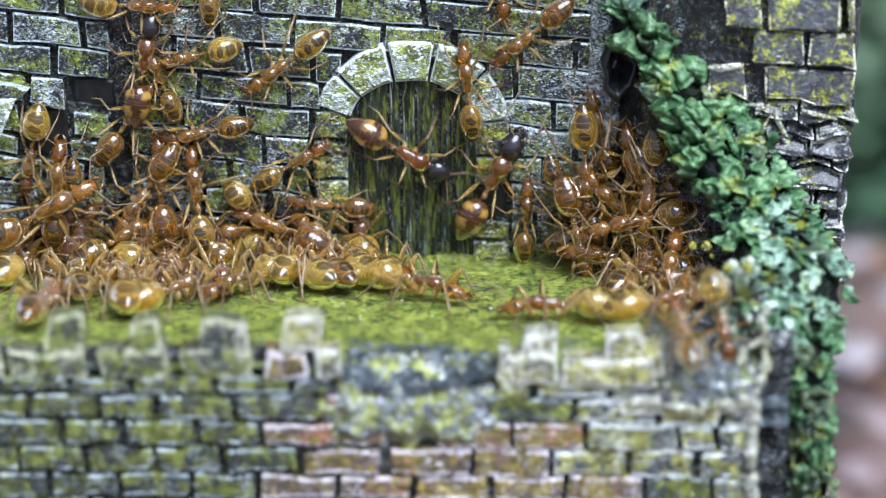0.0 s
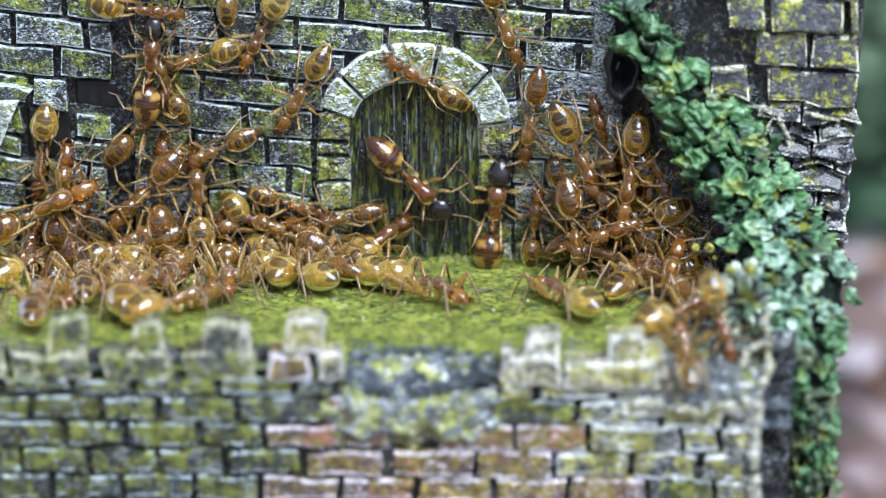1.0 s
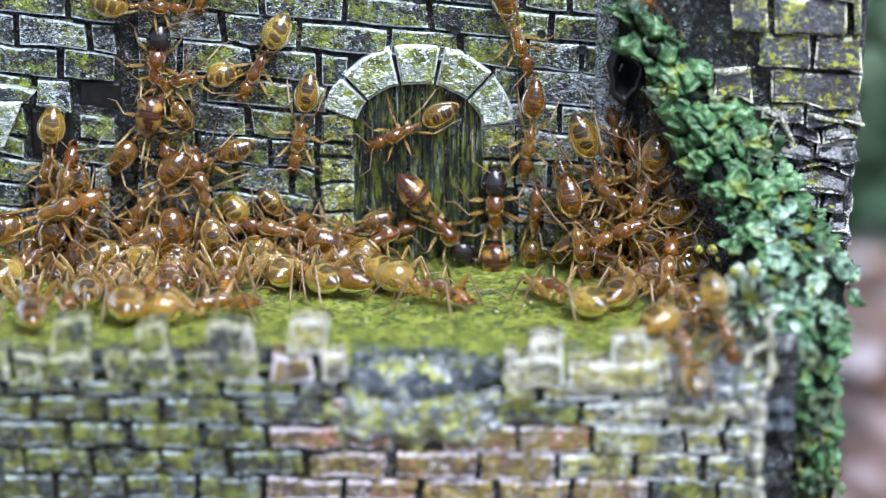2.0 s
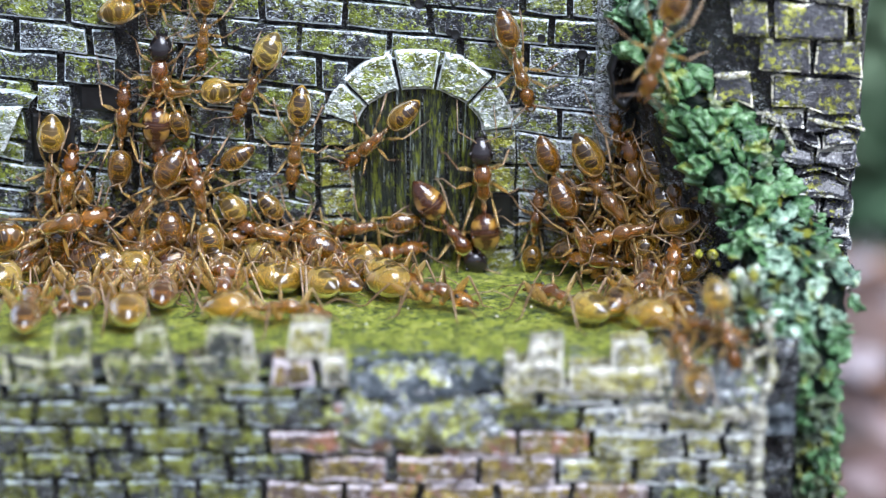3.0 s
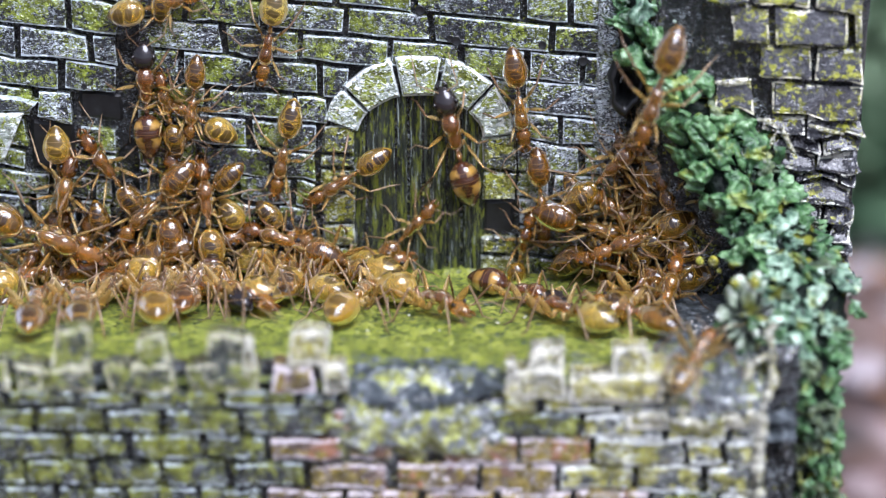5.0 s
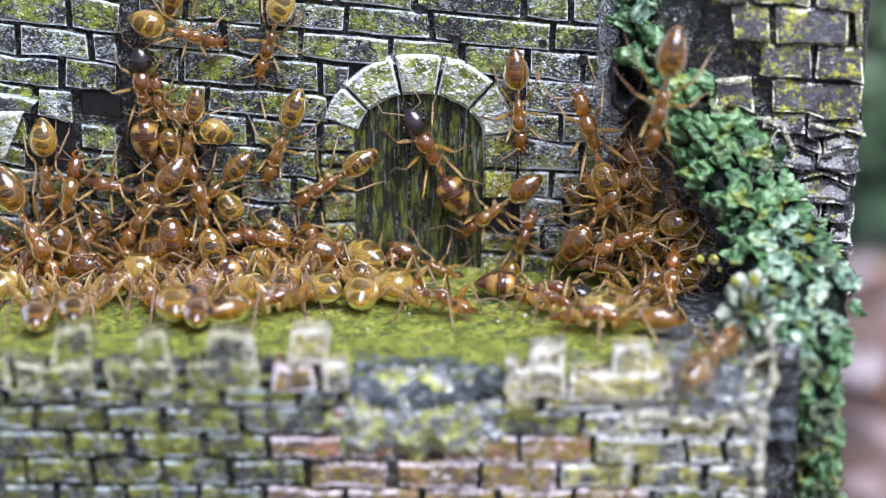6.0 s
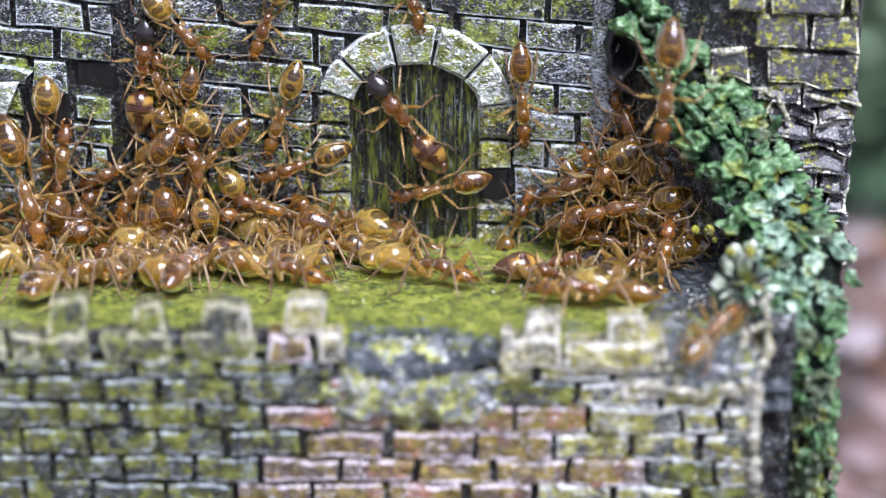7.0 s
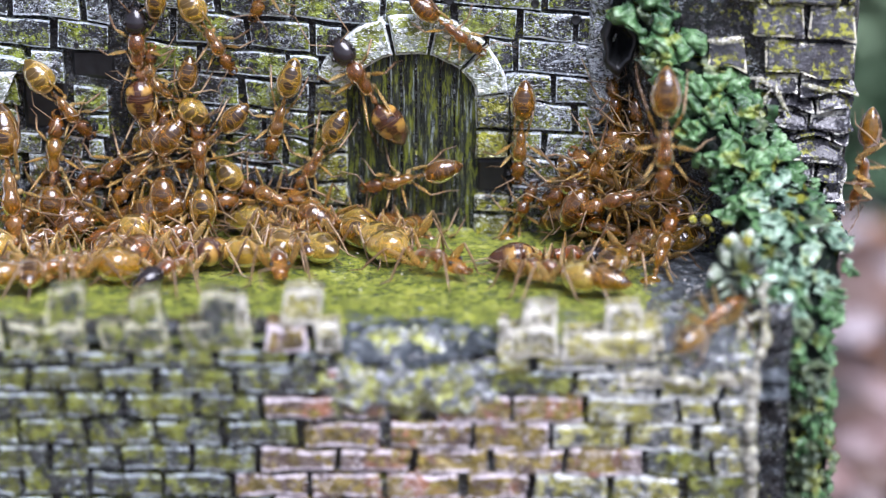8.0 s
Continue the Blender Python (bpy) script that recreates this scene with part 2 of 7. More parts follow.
def amber(name, dark, light, bands=0, clear=0.4, rough=0.14, coat=0.7, spots=1.0):
    """Translucent ant cuticle; bands 1: dark blotches along the back, 2: broad dark rings with pale flecks."""
    k = Nodes(name)
    rnd = k.node("ShaderNodeObjectInfo").outputs["Random"]
    col = k.mix(rnd, dark, light)
    n = k.noise(1.2, 4, 0.6, own=True)
    col = k.mix(k.ramp(n, [(0.4, 0.0), (0.7, 0.6)]), col, tuple(0.5 * c for c in dark))
    if bands:
        g = k.node("ShaderNodeTexCoord").outputs["Generated"]
        sep = k.tree.nodes.new("ShaderNodeSeparateXYZ")
        k.link(g, sep.inputs[0])
        x, y, z = sep.outputs
        x_true = x
        mid = k.sums("ABSOLUTE", k.sums("SUBTRACT", y, 0.5), 0.0)
        mid = k.sums("ADD", mid, k.sums("MULTIPLY", k.sums("SUBTRACT", n, 0.5), 0.5))
        x = k.sums("ADD", x, k.sums("MULTIPLY", k.sums("SUBTRACT", k.noise(0.7, 3, own=True), 0.5), 0.2))
        if bands == 1:
            # soft dark blotches down the midline
            blotch = None
            for at, rx, ry, deep in ((0.0, 0.22, 0.46, 0.96), (0.36, 0.13, 0.27, 0.97), (0.62, 0.10, 0.24, 0.97), (0.83, 0.065, 0.16, 0.9)):
                dx = k.sums("MULTIPLY", k.sums("SUBTRACT", x, at), 1 / rx)
                dy = k.sums("MULTIPLY", mid, 1 / ry)
                d = k.sums("ADD", k.sums("MULTIPLY", dx, dx), k.sums("MULTIPLY", dy, dy))
                spot = k.ramp(d, [(0.35, deep), (0.75, deep * 0.97), (1.0, 0.0)])
                blotch = spot if blotch is None else k.sums("MAXIMUM", blotch, spot)
            blotch = k.sums("MULTIPLY", blotch, k.ramp(z, [(0.40, 0.0), (0.55, 1.0)]))
            blotch = k.sums("MULTIPLY", blotch, k.ramp(rnd, [(0.0, 0.93), (0.5, 1.0)]))
            blotch = k.sums("MULTIPLY", blotch, spots)
            col = k.mix(blotch, col, (0.012, 0.004, 0.002))
        else:
            ring = k.ramp(x, [(0.0, 1.0), (0.30, 0.97), (0.40, 0.5), (0.47, 0.15), (0.52, 0.15), (0.56, 1.0), (0.70, 1.0), (0.77, 0.05), (0.84, 0.05), (0.90, 0.95)])
            ring = k.sums("MAXIMUM", ring, k.ramp(mid, [(0.10, 1.0), (0.24, 0.0)]))
            col = k.mix(ring, (0.46, 0.26, 0.045), (0.06, 0.02, 0.008))
        seam = k.ramp(x_true, [(0.345, 0.0), (0.355, 1.0), (0.365, 0.0), (0.605, 0.0), (0.615, 1.0), (0.625, 0.0), (0.80, 0.0), (0.81, 1.0), (0.82, 0.0)])
        col = k.mix(k.sums("MULTIPLY", seam, 0.16), col, (0.70, 0.46, 0.16))
    k.bump(k.noise(2.0, 2, own=True), 0.22, 0.06)
    blot = blotch if bands == 1 else None
    m = k.done(col, rough, Transmission_Weight=clear, IOR=1.33, Coat_Weight=coat, Coat_Roughness=0.12, Coat_IOR=1.55)
    k.link(k.sums("ADD", k.sums("MULTIPLY", n, 0.16), rough - 0.05), k.bsdf.inputs["Roughness"])
    if blot:
        k.link(k.sums("MULTIPLY", k.sums("SUBTRACT", 1.0, k.sums("MULTIPLY", blot, 0.97)), clear), k.bsdf.inputs["Transmission Weight"])
    return m


body_mat = amber("amber_cuticle", (0.44, 0.165, 0.008), (0.70, 0.37, 0.035), clear=0.85, rough=0.10)
head_mat = amber("amber_head_cuticle", (0.32, 0.115, 0.010), (0.56, 0.26, 0.03), clear=0.74, rough=0.11)
gaster_mat = amber("banded_amber_gaster", (0.50, 0.20, 0.006), (0.82, 0.50, 0.05), bands=1, clear=0.86, rough=0.09)
pale_gaster_mat = amber("pale_yellow_gaster", (0.75, 0.42, 0.025), (0.91, 0.68, 0.13), bands=1, clear=0.75, rough=0.09, spots=0.96)
ringed_gaster_mat = amber("dark_ringed_gaster", (0.16, 0.05, 0.012), (0.25, 0.09, 0.02), bands=2, clear=0.25, rough=0.1)
leg_mat = amber("amber_leg", (0.56, 0.34, 0.07), (0.80, 0.60, 0.25), clear=0.72, rough=0.24, coat=0.25)
shin_mat = amber("brown_shin", (0.20, 0.11, 0.05), (0.58, 0.42, 0.25), clear=0.5, rough=0.24, coat=0.25)
dark_body_mat = amber("chestnut_cuticle", (0.34, 0.10, 0.008), (0.52, 0.22, 0.02), clear=0.8)
black_head_mat = amber("black_head_cuticle", (0.008, 0.007, 0.008), (0.018, 0.013, 0.013), clear=0.0, rough=0.2)
eye_mat = amber("ant_eye", (0.006, 0.005, 0.006), (0.012, 0.009, 0.008), clear=0.0, rough=0.15)


# ---- building helpers ----
def mesh_object(name, verts, faces, mat, parent=None, label="", smooth=True, wear=None):
    """verts in millimetres; the per-vertex mask holds how rubbed, and how lit by paint, each one is."""
    me = bpy.data.meshes.new(name)
    me.from_pydata([(x * MM, y * MM, z * MM) for x, y, z in verts], [], faces)
    me.materials.append(mat)
    if smooth:
        me.polygons.foreach_set("use_smooth", [True] * len(me.polygons))
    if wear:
        me.attributes.new("edge_wear_light", "FLOAT", "POINT").data.foreach_set("value", wear)
    me.update()
    ob = new(name, me)
    ob.parent = parent
    if label:
        ob["label"] = label
    return ob


def loft(sections, sides=14):
    """A closed body round sections (x, y, z, half width, half height) along x or any way."""
    verts, faces = [], []
    for x, y, z, ry, rz in sections:
        for i in range(sides):
            a = 2 * math.pi * i / sides
            verts.append((x, y + ry * math.cos(a), z + rz * math.sin(a)))
    for s in range(len(sections) - 1):
        for i in range(sides):
            j = (i + 1) % sides
            faces.append((s * sides + i, s * sides + j, (s + 1) * sides + j, (s + 1) * sides + i))
    for s, flip in ((0, True), (len(sections) - 1, False)):
        ring = [s * sides + i for i in range(sides)]
        faces.append(tuple(reversed(ring)) if flip else tuple(ring))
    return verts, faces


def tube(points, radii, sides=6):
    """A tapered tube through the points."""
    verts, faces = [], []
    pts = [Vector(q) for q in points]
    side = Vector((0.0, 0.0, 1.0))
    for i, q in enumerate(pts):
        way = (pts[min(i + 1, len(pts) - 1)] - pts[max(i - 1, 0)]).normalized()
        u = way.cross(side)
        u = u.normalized() if u.length > 0.05 else way.cross(Vector((1.0, 0.0, 0.0))).normalized()
        v = way.cross(u)
        for s in range(sides):
            a = 2 * math.pi * s / sides
            verts.append(tuple(q + radii[i] * (math.cos(a) * u + math.sin(a) * v)))
    for i in range(len(pts) - 1):
        for s in range(sides):
            t = (s + 1) % sides
            faces.append((i * sides + s, i * sides + t, (i + 1) * sides + t, (i + 1) * sides + s))
    faces.append(tuple(reversed(range(sides))))
    faces.append(tuple((len(pts) - 1) * sides + s for s in range(sides)))
    return verts, faces


def joined(*pieces):
    verts, faces = [], []
    for v, f in pieces:
        faces += [tuple(i + len(verts) for i in face) for face in f]
        verts += v
    return verts, faces


def wobble(x, y, z, size, amount):
    return amount * noise.noise(Vector((x / size, y / size, z / size)))


# ---- masonry pieces ----
def block(name, corners, y_back, y_front, mat, parent, rough=0.24, bevel=0.3, ends=1.0, tilt=0.0, recess=0.42, tops=1.0):
    """A cast block: a four-cornered face (x, z) from the lower left round, uneven and worn at its edges, standing proud of the wall."""
    (ax, az), (bx, bz), (cx, cz), (dx, dz) = corners
    nu, nv = 6, 4
    verts, faces, wear = [], [], []
    long_side = max(math.hypot(bx - ax, bz - az), 0.5)
    short_side = max(math.hypot(dx - ax, dz - az), 0.5)
    mu, mv = min(0.3, bevel / long_side), min(0.35, bevel / short_side)
    us = [0, mu] + [mu + (1 - 2 * mu) * i / (nu - 3) for i in range(1, nu - 3)] + [1 - mu, 1]
    vs = [0, mv] + [mv + (1 - 2 * mv) * i / (nv - 3) for i in range(1, nv - 3)] + [1 - mv, 1]
    for v in vs:
        for u in us:
            x = (1 - v) * ((1 - u) * ax + u * bx) + v * ((1 - u) * dx + u * cx)
            z = (1 - v) * ((1 - u) * az + u * bz) + v * ((1 - u) * dz + u * cz)
            x += wobble(x, y_front, z, 2.2, rough)
            z += wobble(x, y_front + 9, z, 2.2, rough)
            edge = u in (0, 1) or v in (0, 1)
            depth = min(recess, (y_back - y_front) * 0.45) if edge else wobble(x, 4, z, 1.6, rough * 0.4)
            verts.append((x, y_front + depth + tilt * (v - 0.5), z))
            # edge value feeds both the rubbed rim and the highlight painted along it
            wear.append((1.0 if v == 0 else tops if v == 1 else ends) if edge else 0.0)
    for j in range(nv - 1):
        for i in range(nu - 1):
            a = j * nu + i
            faces.append((a, a + 1, a + nu + 1, a + nu))
    ring = [i for i in range(nu)] + [j * nu + nu - 1 for j in range(1, nv)] + [(nv - 1) * nu + i for i in range(nu - 2, -1, -1)] + [j * nu for j in range(nv - 2, 0, -1)]
    first = len(verts)
    verts += [(verts[i][0], y_back, verts[i][2]) for i in ring]
    n = len(ring)
    for i in range(n):
        j = (i + 1) % n
        faces.append((ring[j], ring[i], first + i, first + j))
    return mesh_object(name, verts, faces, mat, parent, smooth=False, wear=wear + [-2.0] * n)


def courses(rows, slope, x_ref, y_back, y_front, mat, parent, gap=0.34, skip=None, name="brick", side_gap=None, bevel=0.3, ends=1.0, rough=0.24, tilt=0.0, ragged=0.0, recess=0.42, tops=1.0):
    """Rows (z of the bed, height, joints...) of bricks; slope: how much the beds fall to the right."""
    for z, h, *joints in rows:
        for x0, x1 in zip(joints, joints[1:]):
            if x1 - x0 < 0.6 or (skip and skip((x0 + x1) / 2, z + h / 2 - slope * ((x0 + x1) / 2 - x_ref))):
                continue
            za, zb = z - slope * (x0 - x_ref), z - slope * (x1 - x_ref)
            g = gap * random.uniform(0.6, 1.4) / 2
            s = (side_gap or gap) * random.uniform(0.7, 1.4) / 2
            jit = [random.uniform(-0.1, 0.1) for _ in range(4)]
            if ragged and x1 == joints[-1]:
                x1 += random.uniform(-ragged, ragged)
            corners = ((x0 + s, za + g + jit[0]), (x1 - s, zb + g + jit[1]), (x1 - s, zb + h - g + jit[2]), (x0 + s, za + h - g + jit[3]))
            block(name, corners, y_back, y_front + random.uniform(-0.12, 0.15), mat(x0, z) if callable(mat) else mat, parent, rough, bevel, ends, tilt, recess, tops)


def lumpy(name, x0, x1, z0, z1, y, bulge, mat, parent, label=""):
    """A rough cast lump standing out of a wall at y, rounded off at its sides."""
    nx, nz = max(6, int((x1 - x0) / 0.22)), max(6, int((z1 - z0) / 0.22))
    verts, faces = [], []
    for j in range(nz + 1):
        for i in range(nx + 1):
            u, v = i / nx, j / nz
            x, z = x0 + (x1 - x0) * u, z0 + (z1 - z0) * v
            side = max(0.0, 1 - (2 * u - 1) ** 4) * max(0.0, 1 - (2 * v - 1) ** 8)
            d = bulge * math.sqrt(side) + side * (wobble(x, 3, z, 1.2, 0.7) + wobble(x, 8, z, 0.5, 0.35))
            verts.append((x + wobble(x, 5, z, 1.3, 0.35), y - d, z + wobble(x, 1, z, 1.3, 0.3)))
    for j in range(nz):
        for i in range(nx):
            a = j * (nx + 1) + i
            faces.append((a, a + 1, a + nx + 2, a + nx + 1))
    return mesh_object(name, verts, faces, mat, parent, label)


def slab(name, x0, x1, y0, y1, z0, z1, mat, parent=None, step=1.5, rough=0.1):
    """A solid slab whose front (y0) is a fine uneven sheet."""
    nx, nz = max(2, int((x1 - x0) / step)), max(2, int((z1 - z0) / step))
    verts, faces = [], []
    for j in range(nz + 1):
        for i in range(nx + 1):
            x, z = x0 + (x1 - x0) * i / nx, z0 + (z1 - z0) * j / nz
            verts.append((x, y0 + wobble(x, 3, z, 1.7, rough), z))
    for j in range(nz):
        for i in range(nx):
            a = j * (nx + 1) + i
            faces.append((a, a + 1, a + nx + 2, a + nx + 1))
    first = len(verts)
    verts += [(x0, y1, z0), (x1, y1, z0), (x1, y1, z1), (x0, y1, z1)]
    c = [0, nx, (nz + 1) * (nx + 1) - 1, nz * (nx + 1)]
    low = list(range(0, nx + 1))
    high = [nz * (nx + 1) + i for i in range(nx + 1)]
    lft = [j * (nx + 1) for j in range(nz + 1)]
    rgt = [j * (nx + 1) + nx for j in range(nz + 1)]
    faces.append((first + 1, first, first + 3, first + 2))
    faces.append(tuple(reversed(low)) + (first, first + 1))
    faces.append(tuple(high) + (first + 2, first + 3))
    faces.append(tuple(lft) + (first + 3, first))
    faces.append(tuple(reversed(rgt)) + (first + 1, first + 2))
    return mesh_object(name, verts, faces, mat, parent)


# ---- the cast castle: back wall with its doorway ----
ARCH_X, ARCH_Z = -2.16, 12.23
ARCH_RX, ARCH_RZ, DOOR_RX, DOOR_RZ = 8.47, 7.65, 5.55, 4.15


def in_arch(x, z):
    return abs(x - ARCH_X) < ARCH_RX - 0.3 and (z < ARCH_Z or ((x - ARCH_X) / ARCH_RX) ** 2 + ((z - ARCH_Z) / ARCH_RZ) ** 2 < 0.9)


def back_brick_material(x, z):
    """Greener brickwork to one side, greyer and more rubbed beyond the doorway, dark low behind the heap for wet and
    painted shade.
    """
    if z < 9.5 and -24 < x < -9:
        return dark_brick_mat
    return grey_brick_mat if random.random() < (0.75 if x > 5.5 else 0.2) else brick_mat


def build_back_wall():
    wall = tagged(slab("wall_back", -48, 19, 0.0, 14, -2, 34, mortar_mat), "dark wet resin back wall cast as weathered brickwork, patched with yellow algae", kind="structure")
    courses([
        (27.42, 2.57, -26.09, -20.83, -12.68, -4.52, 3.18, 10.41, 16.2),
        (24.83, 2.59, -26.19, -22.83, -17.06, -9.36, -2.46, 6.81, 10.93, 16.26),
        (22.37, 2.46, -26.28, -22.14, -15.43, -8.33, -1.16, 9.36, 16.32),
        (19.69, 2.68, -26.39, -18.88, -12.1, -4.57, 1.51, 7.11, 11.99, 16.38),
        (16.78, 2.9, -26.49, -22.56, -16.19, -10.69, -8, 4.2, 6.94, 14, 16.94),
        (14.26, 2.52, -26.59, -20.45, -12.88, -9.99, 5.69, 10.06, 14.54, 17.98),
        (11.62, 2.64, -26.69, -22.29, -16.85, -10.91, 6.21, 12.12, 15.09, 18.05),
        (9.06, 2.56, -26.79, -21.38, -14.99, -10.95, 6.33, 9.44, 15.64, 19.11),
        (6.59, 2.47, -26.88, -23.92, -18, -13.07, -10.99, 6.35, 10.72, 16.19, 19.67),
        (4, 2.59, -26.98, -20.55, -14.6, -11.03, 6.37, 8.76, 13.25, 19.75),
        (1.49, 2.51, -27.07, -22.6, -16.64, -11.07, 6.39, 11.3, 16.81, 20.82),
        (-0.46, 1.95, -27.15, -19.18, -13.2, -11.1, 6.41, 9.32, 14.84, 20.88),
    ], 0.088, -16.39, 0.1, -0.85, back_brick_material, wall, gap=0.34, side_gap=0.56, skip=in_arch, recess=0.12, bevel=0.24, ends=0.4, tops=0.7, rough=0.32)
    courses([
        (25.12, 2.64, -44.92, -40.62, -34.87, -30.08, -27.58),
        (22.27, 2.86, -45.11, -38.87, -31.99, -27.6),
        (19.39, 2.88, -45.29, -41.44, -36.37, -30.42, -27.71),
        (16.89, 2.5, -45.46, -42.55, -38.68, -32.86, -27.91),
        (14.11, 2.77, -45.64, -41.26, -35.43, -31.78),
        (11.52, 2.59, -45.8, -40.44, -36.05),
        (9.42, 2.1, -45.94, -42.52, -36.4),
        (7.21, 2.21, -46.08, -39.71, -34.3, -30.61, -28.64),
        (4.67, 2.54, -46.25, -42.31, -35.9, -31.95, -28.84),
        (2.17, 2.5, -46.41, -40.48, -34.05, -29.09),
        (-0.2, 2.36, -46.56, -43.59, -37.14, -31.68, -29.19),
        (11.52, 2.59, -31.79, -28.12),
        (9.42, 2.1, -31.99, -28.31),
    ], 0.10, -33.57, 0.1, -1.0, back_brick_material, wall, gap=0.34, side_gap=0.56, recess=0.12, bevel=0.24, ends=0.4, tops=0.7, rough=0.32)
    lumpy("crust", 13.0, 15.9, 10.05, 29.03, -0.2, 1.5, crust_mat, wall, "crusted strip between the brickwork and the ivy")
    # a block is missing here: smooth black resin plate standing in for depth shade
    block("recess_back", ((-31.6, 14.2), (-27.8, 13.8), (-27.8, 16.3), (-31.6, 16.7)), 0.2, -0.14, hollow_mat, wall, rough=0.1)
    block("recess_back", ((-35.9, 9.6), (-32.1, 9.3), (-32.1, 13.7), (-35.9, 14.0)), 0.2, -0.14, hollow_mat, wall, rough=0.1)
    # end of a second, pale arch
    block("voussoir", ((-40.22, 10.61), (-38.06, 10.86), (-36.09, 14.95), (-39.94, 15.45)), 0.1, -2.6, arch_mat, wall, rough=0.3, bevel=0.4)
    block("voussoir", ((-40.01, 15.44), (-35.86, 14.99), (-35.03, 16.04), (-39.93, 16.84)), 0.1, -2.2, brick_mat, wall, rough=0.3, bevel=0.3)
    return wall


def build_arch(wall):
    """Pale voussoirs round the doorway and the jamb blocks below them."""
    angles = (3.8, 40.2, 75.4, 105.7, 140.8, 166.9)
    for a, b in zip(angles, angles[1:]):
        a, b = radians(a + 1.3), radians(b - 1.3)
        nu, nv = 7, 4
        verts, faces, wear = [], [], []
        for j in range(nv):
            f = (0.0, 0.1, 0.9, 1.0)[j]
            for i in range(nu):
                g = (0.0, 0.06, 0.28, 0.5, 0.72, 0.94, 1.0)[i]
                t = a + (b - a) * g
                rx, rz = DOOR_RX + (ARCH_RX - DOOR_RX) * f, DOOR_RZ + (ARCH_RZ - DOOR_RZ) * f
                x, z = ARCH_X + rx * math.cos(t), ARCH_Z + rz * math.sin(t)
                x, z = x + wobble(x, 2, z, 1.8, 0.16), z + wobble(z, 5, x, 1.8, 0.16)
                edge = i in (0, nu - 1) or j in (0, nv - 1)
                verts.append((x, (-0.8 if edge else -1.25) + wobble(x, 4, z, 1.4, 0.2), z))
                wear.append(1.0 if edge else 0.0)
        ring = [i for i in range(nu)] + [j * nu + nu - 1 for j in range(1, nv)] + [(nv - 1) * nu + i for i in range(nu - 2, -1, -1)] + [j * nu for j in range(nv - 2, 0, -1)]
        first = len(verts)
        verts += [(verts[i][0], 0.1, verts[i][2]) for i in ring]
        for j in range(nv - 1):
            for i in range(nu - 1):
                c = j * nu + i
                faces.append((c, c + nu, c + nu + 1, c + 1))
        for i in range(len(ring)):
            j = (i + 1) % len(ring)
            faces.append((ring[i], ring[j], first + j, first + i))
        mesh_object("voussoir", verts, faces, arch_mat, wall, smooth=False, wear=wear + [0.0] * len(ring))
    for side, beds in ((-1, (13.66, 10.91, 9.78, 7.37, 4.72, 2.43, 0.07)), (1, (12.74, 9.53, 6.85, 3.58, 1.8, -0.2))):
        for hi, lo in zip(beds, beds[1:]):
            if side > 0 and hi == beds[2]:
                # this block is missing: black resin plate, the recess's shade in its colour
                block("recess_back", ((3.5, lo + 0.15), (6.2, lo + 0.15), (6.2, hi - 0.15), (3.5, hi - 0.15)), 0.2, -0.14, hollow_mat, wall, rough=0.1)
                continue
            xs = sorted((ARCH_X + side * DOOR_RX, ARCH_X + side * ARCH_RX))
            block("jamb_block", ((xs[0], lo + 0.15), (xs[1], lo + 0.15), (xs[1], hi - 0.15), (xs[0], hi - 0.15)), 0.1, -1.05, jamb_mat, wall, bevel=0.22)


def build_door():
    door = tagged(new("door_1"), "closed arched plank door of dark streaked wood-grained resin with algae", kind="structure")
    door["category"] = "door"
    edges = (-8.26, -6.76, -4.18, -3.08, -1.79, 0.3, 1.54, 3.68)
    for x0, x1 in zip(edges, edges[1:]):
        x0, x1 = x0 + 0.09, x1 - 0.09
        verts, faces = [], []
        nu, nv = 9, 26
        for j in range(nv + 1):
            for i in range(nu + 1):
                x = x0 + (x1 - x0) * i / nu
                top = ARCH_Z + (DOOR_RZ + 0.4) * math.sqrt(max(0.0, 1 - ((x - ARCH_X) / (DOOR_RX + 0.4)) ** 2))
                z = -0.5 + (top + 0.5) * j / nv
                y = -0.28 + (0.2 if i in (0, nu) else 0.0) + wobble(x * 3, 1, z * 0.16, 0.9, 0.24)
                verts.append((x, y, z))
        for j in range(nv):
            for i in range(nu):
                a = j * (nu + 1) + i
                faces.append((a, a + 1, a + nu + 2, a + nu + 1))
        mesh_object("plank", verts, faces, wood_mat, door)
    return door


def painted_pit(x, z, r, y, parent, mat):
    """A shallow black dish set on a brick face; the dark of a small hole is painted."""
    verts, faces = [], []
    prof = ((0.0, -0.02), (0.75, -0.05), (0.95, -0.14), (1.1, -0.18), (1.3, 0.3))
    for f, d in prof:
        for i in range(12):
            a = 2 * math.pi * i / 12
            verts.append((x + r * f * math.cos(a), y + r * d, z + r * f * math.sin(a) * 1.1))
    for j in range(len(prof) - 1):
        for i in range(12):
            n = (i + 1) % 12
            faces.append((j * 12 + i, (j + 1) * 12 + i, (j + 1) * 12 + n, j * 12 + n))
    return mesh_object("painted_pit", verts, faces, mat, parent)


back_wall = build_back_wall()
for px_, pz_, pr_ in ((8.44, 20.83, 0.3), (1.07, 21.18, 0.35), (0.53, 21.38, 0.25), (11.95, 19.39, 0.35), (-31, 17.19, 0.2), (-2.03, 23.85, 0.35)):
    painted_pit(px_, pz_, pr_, -0.95, back_wall, hollow_mat)
build_arch(back_wall)
build_door()


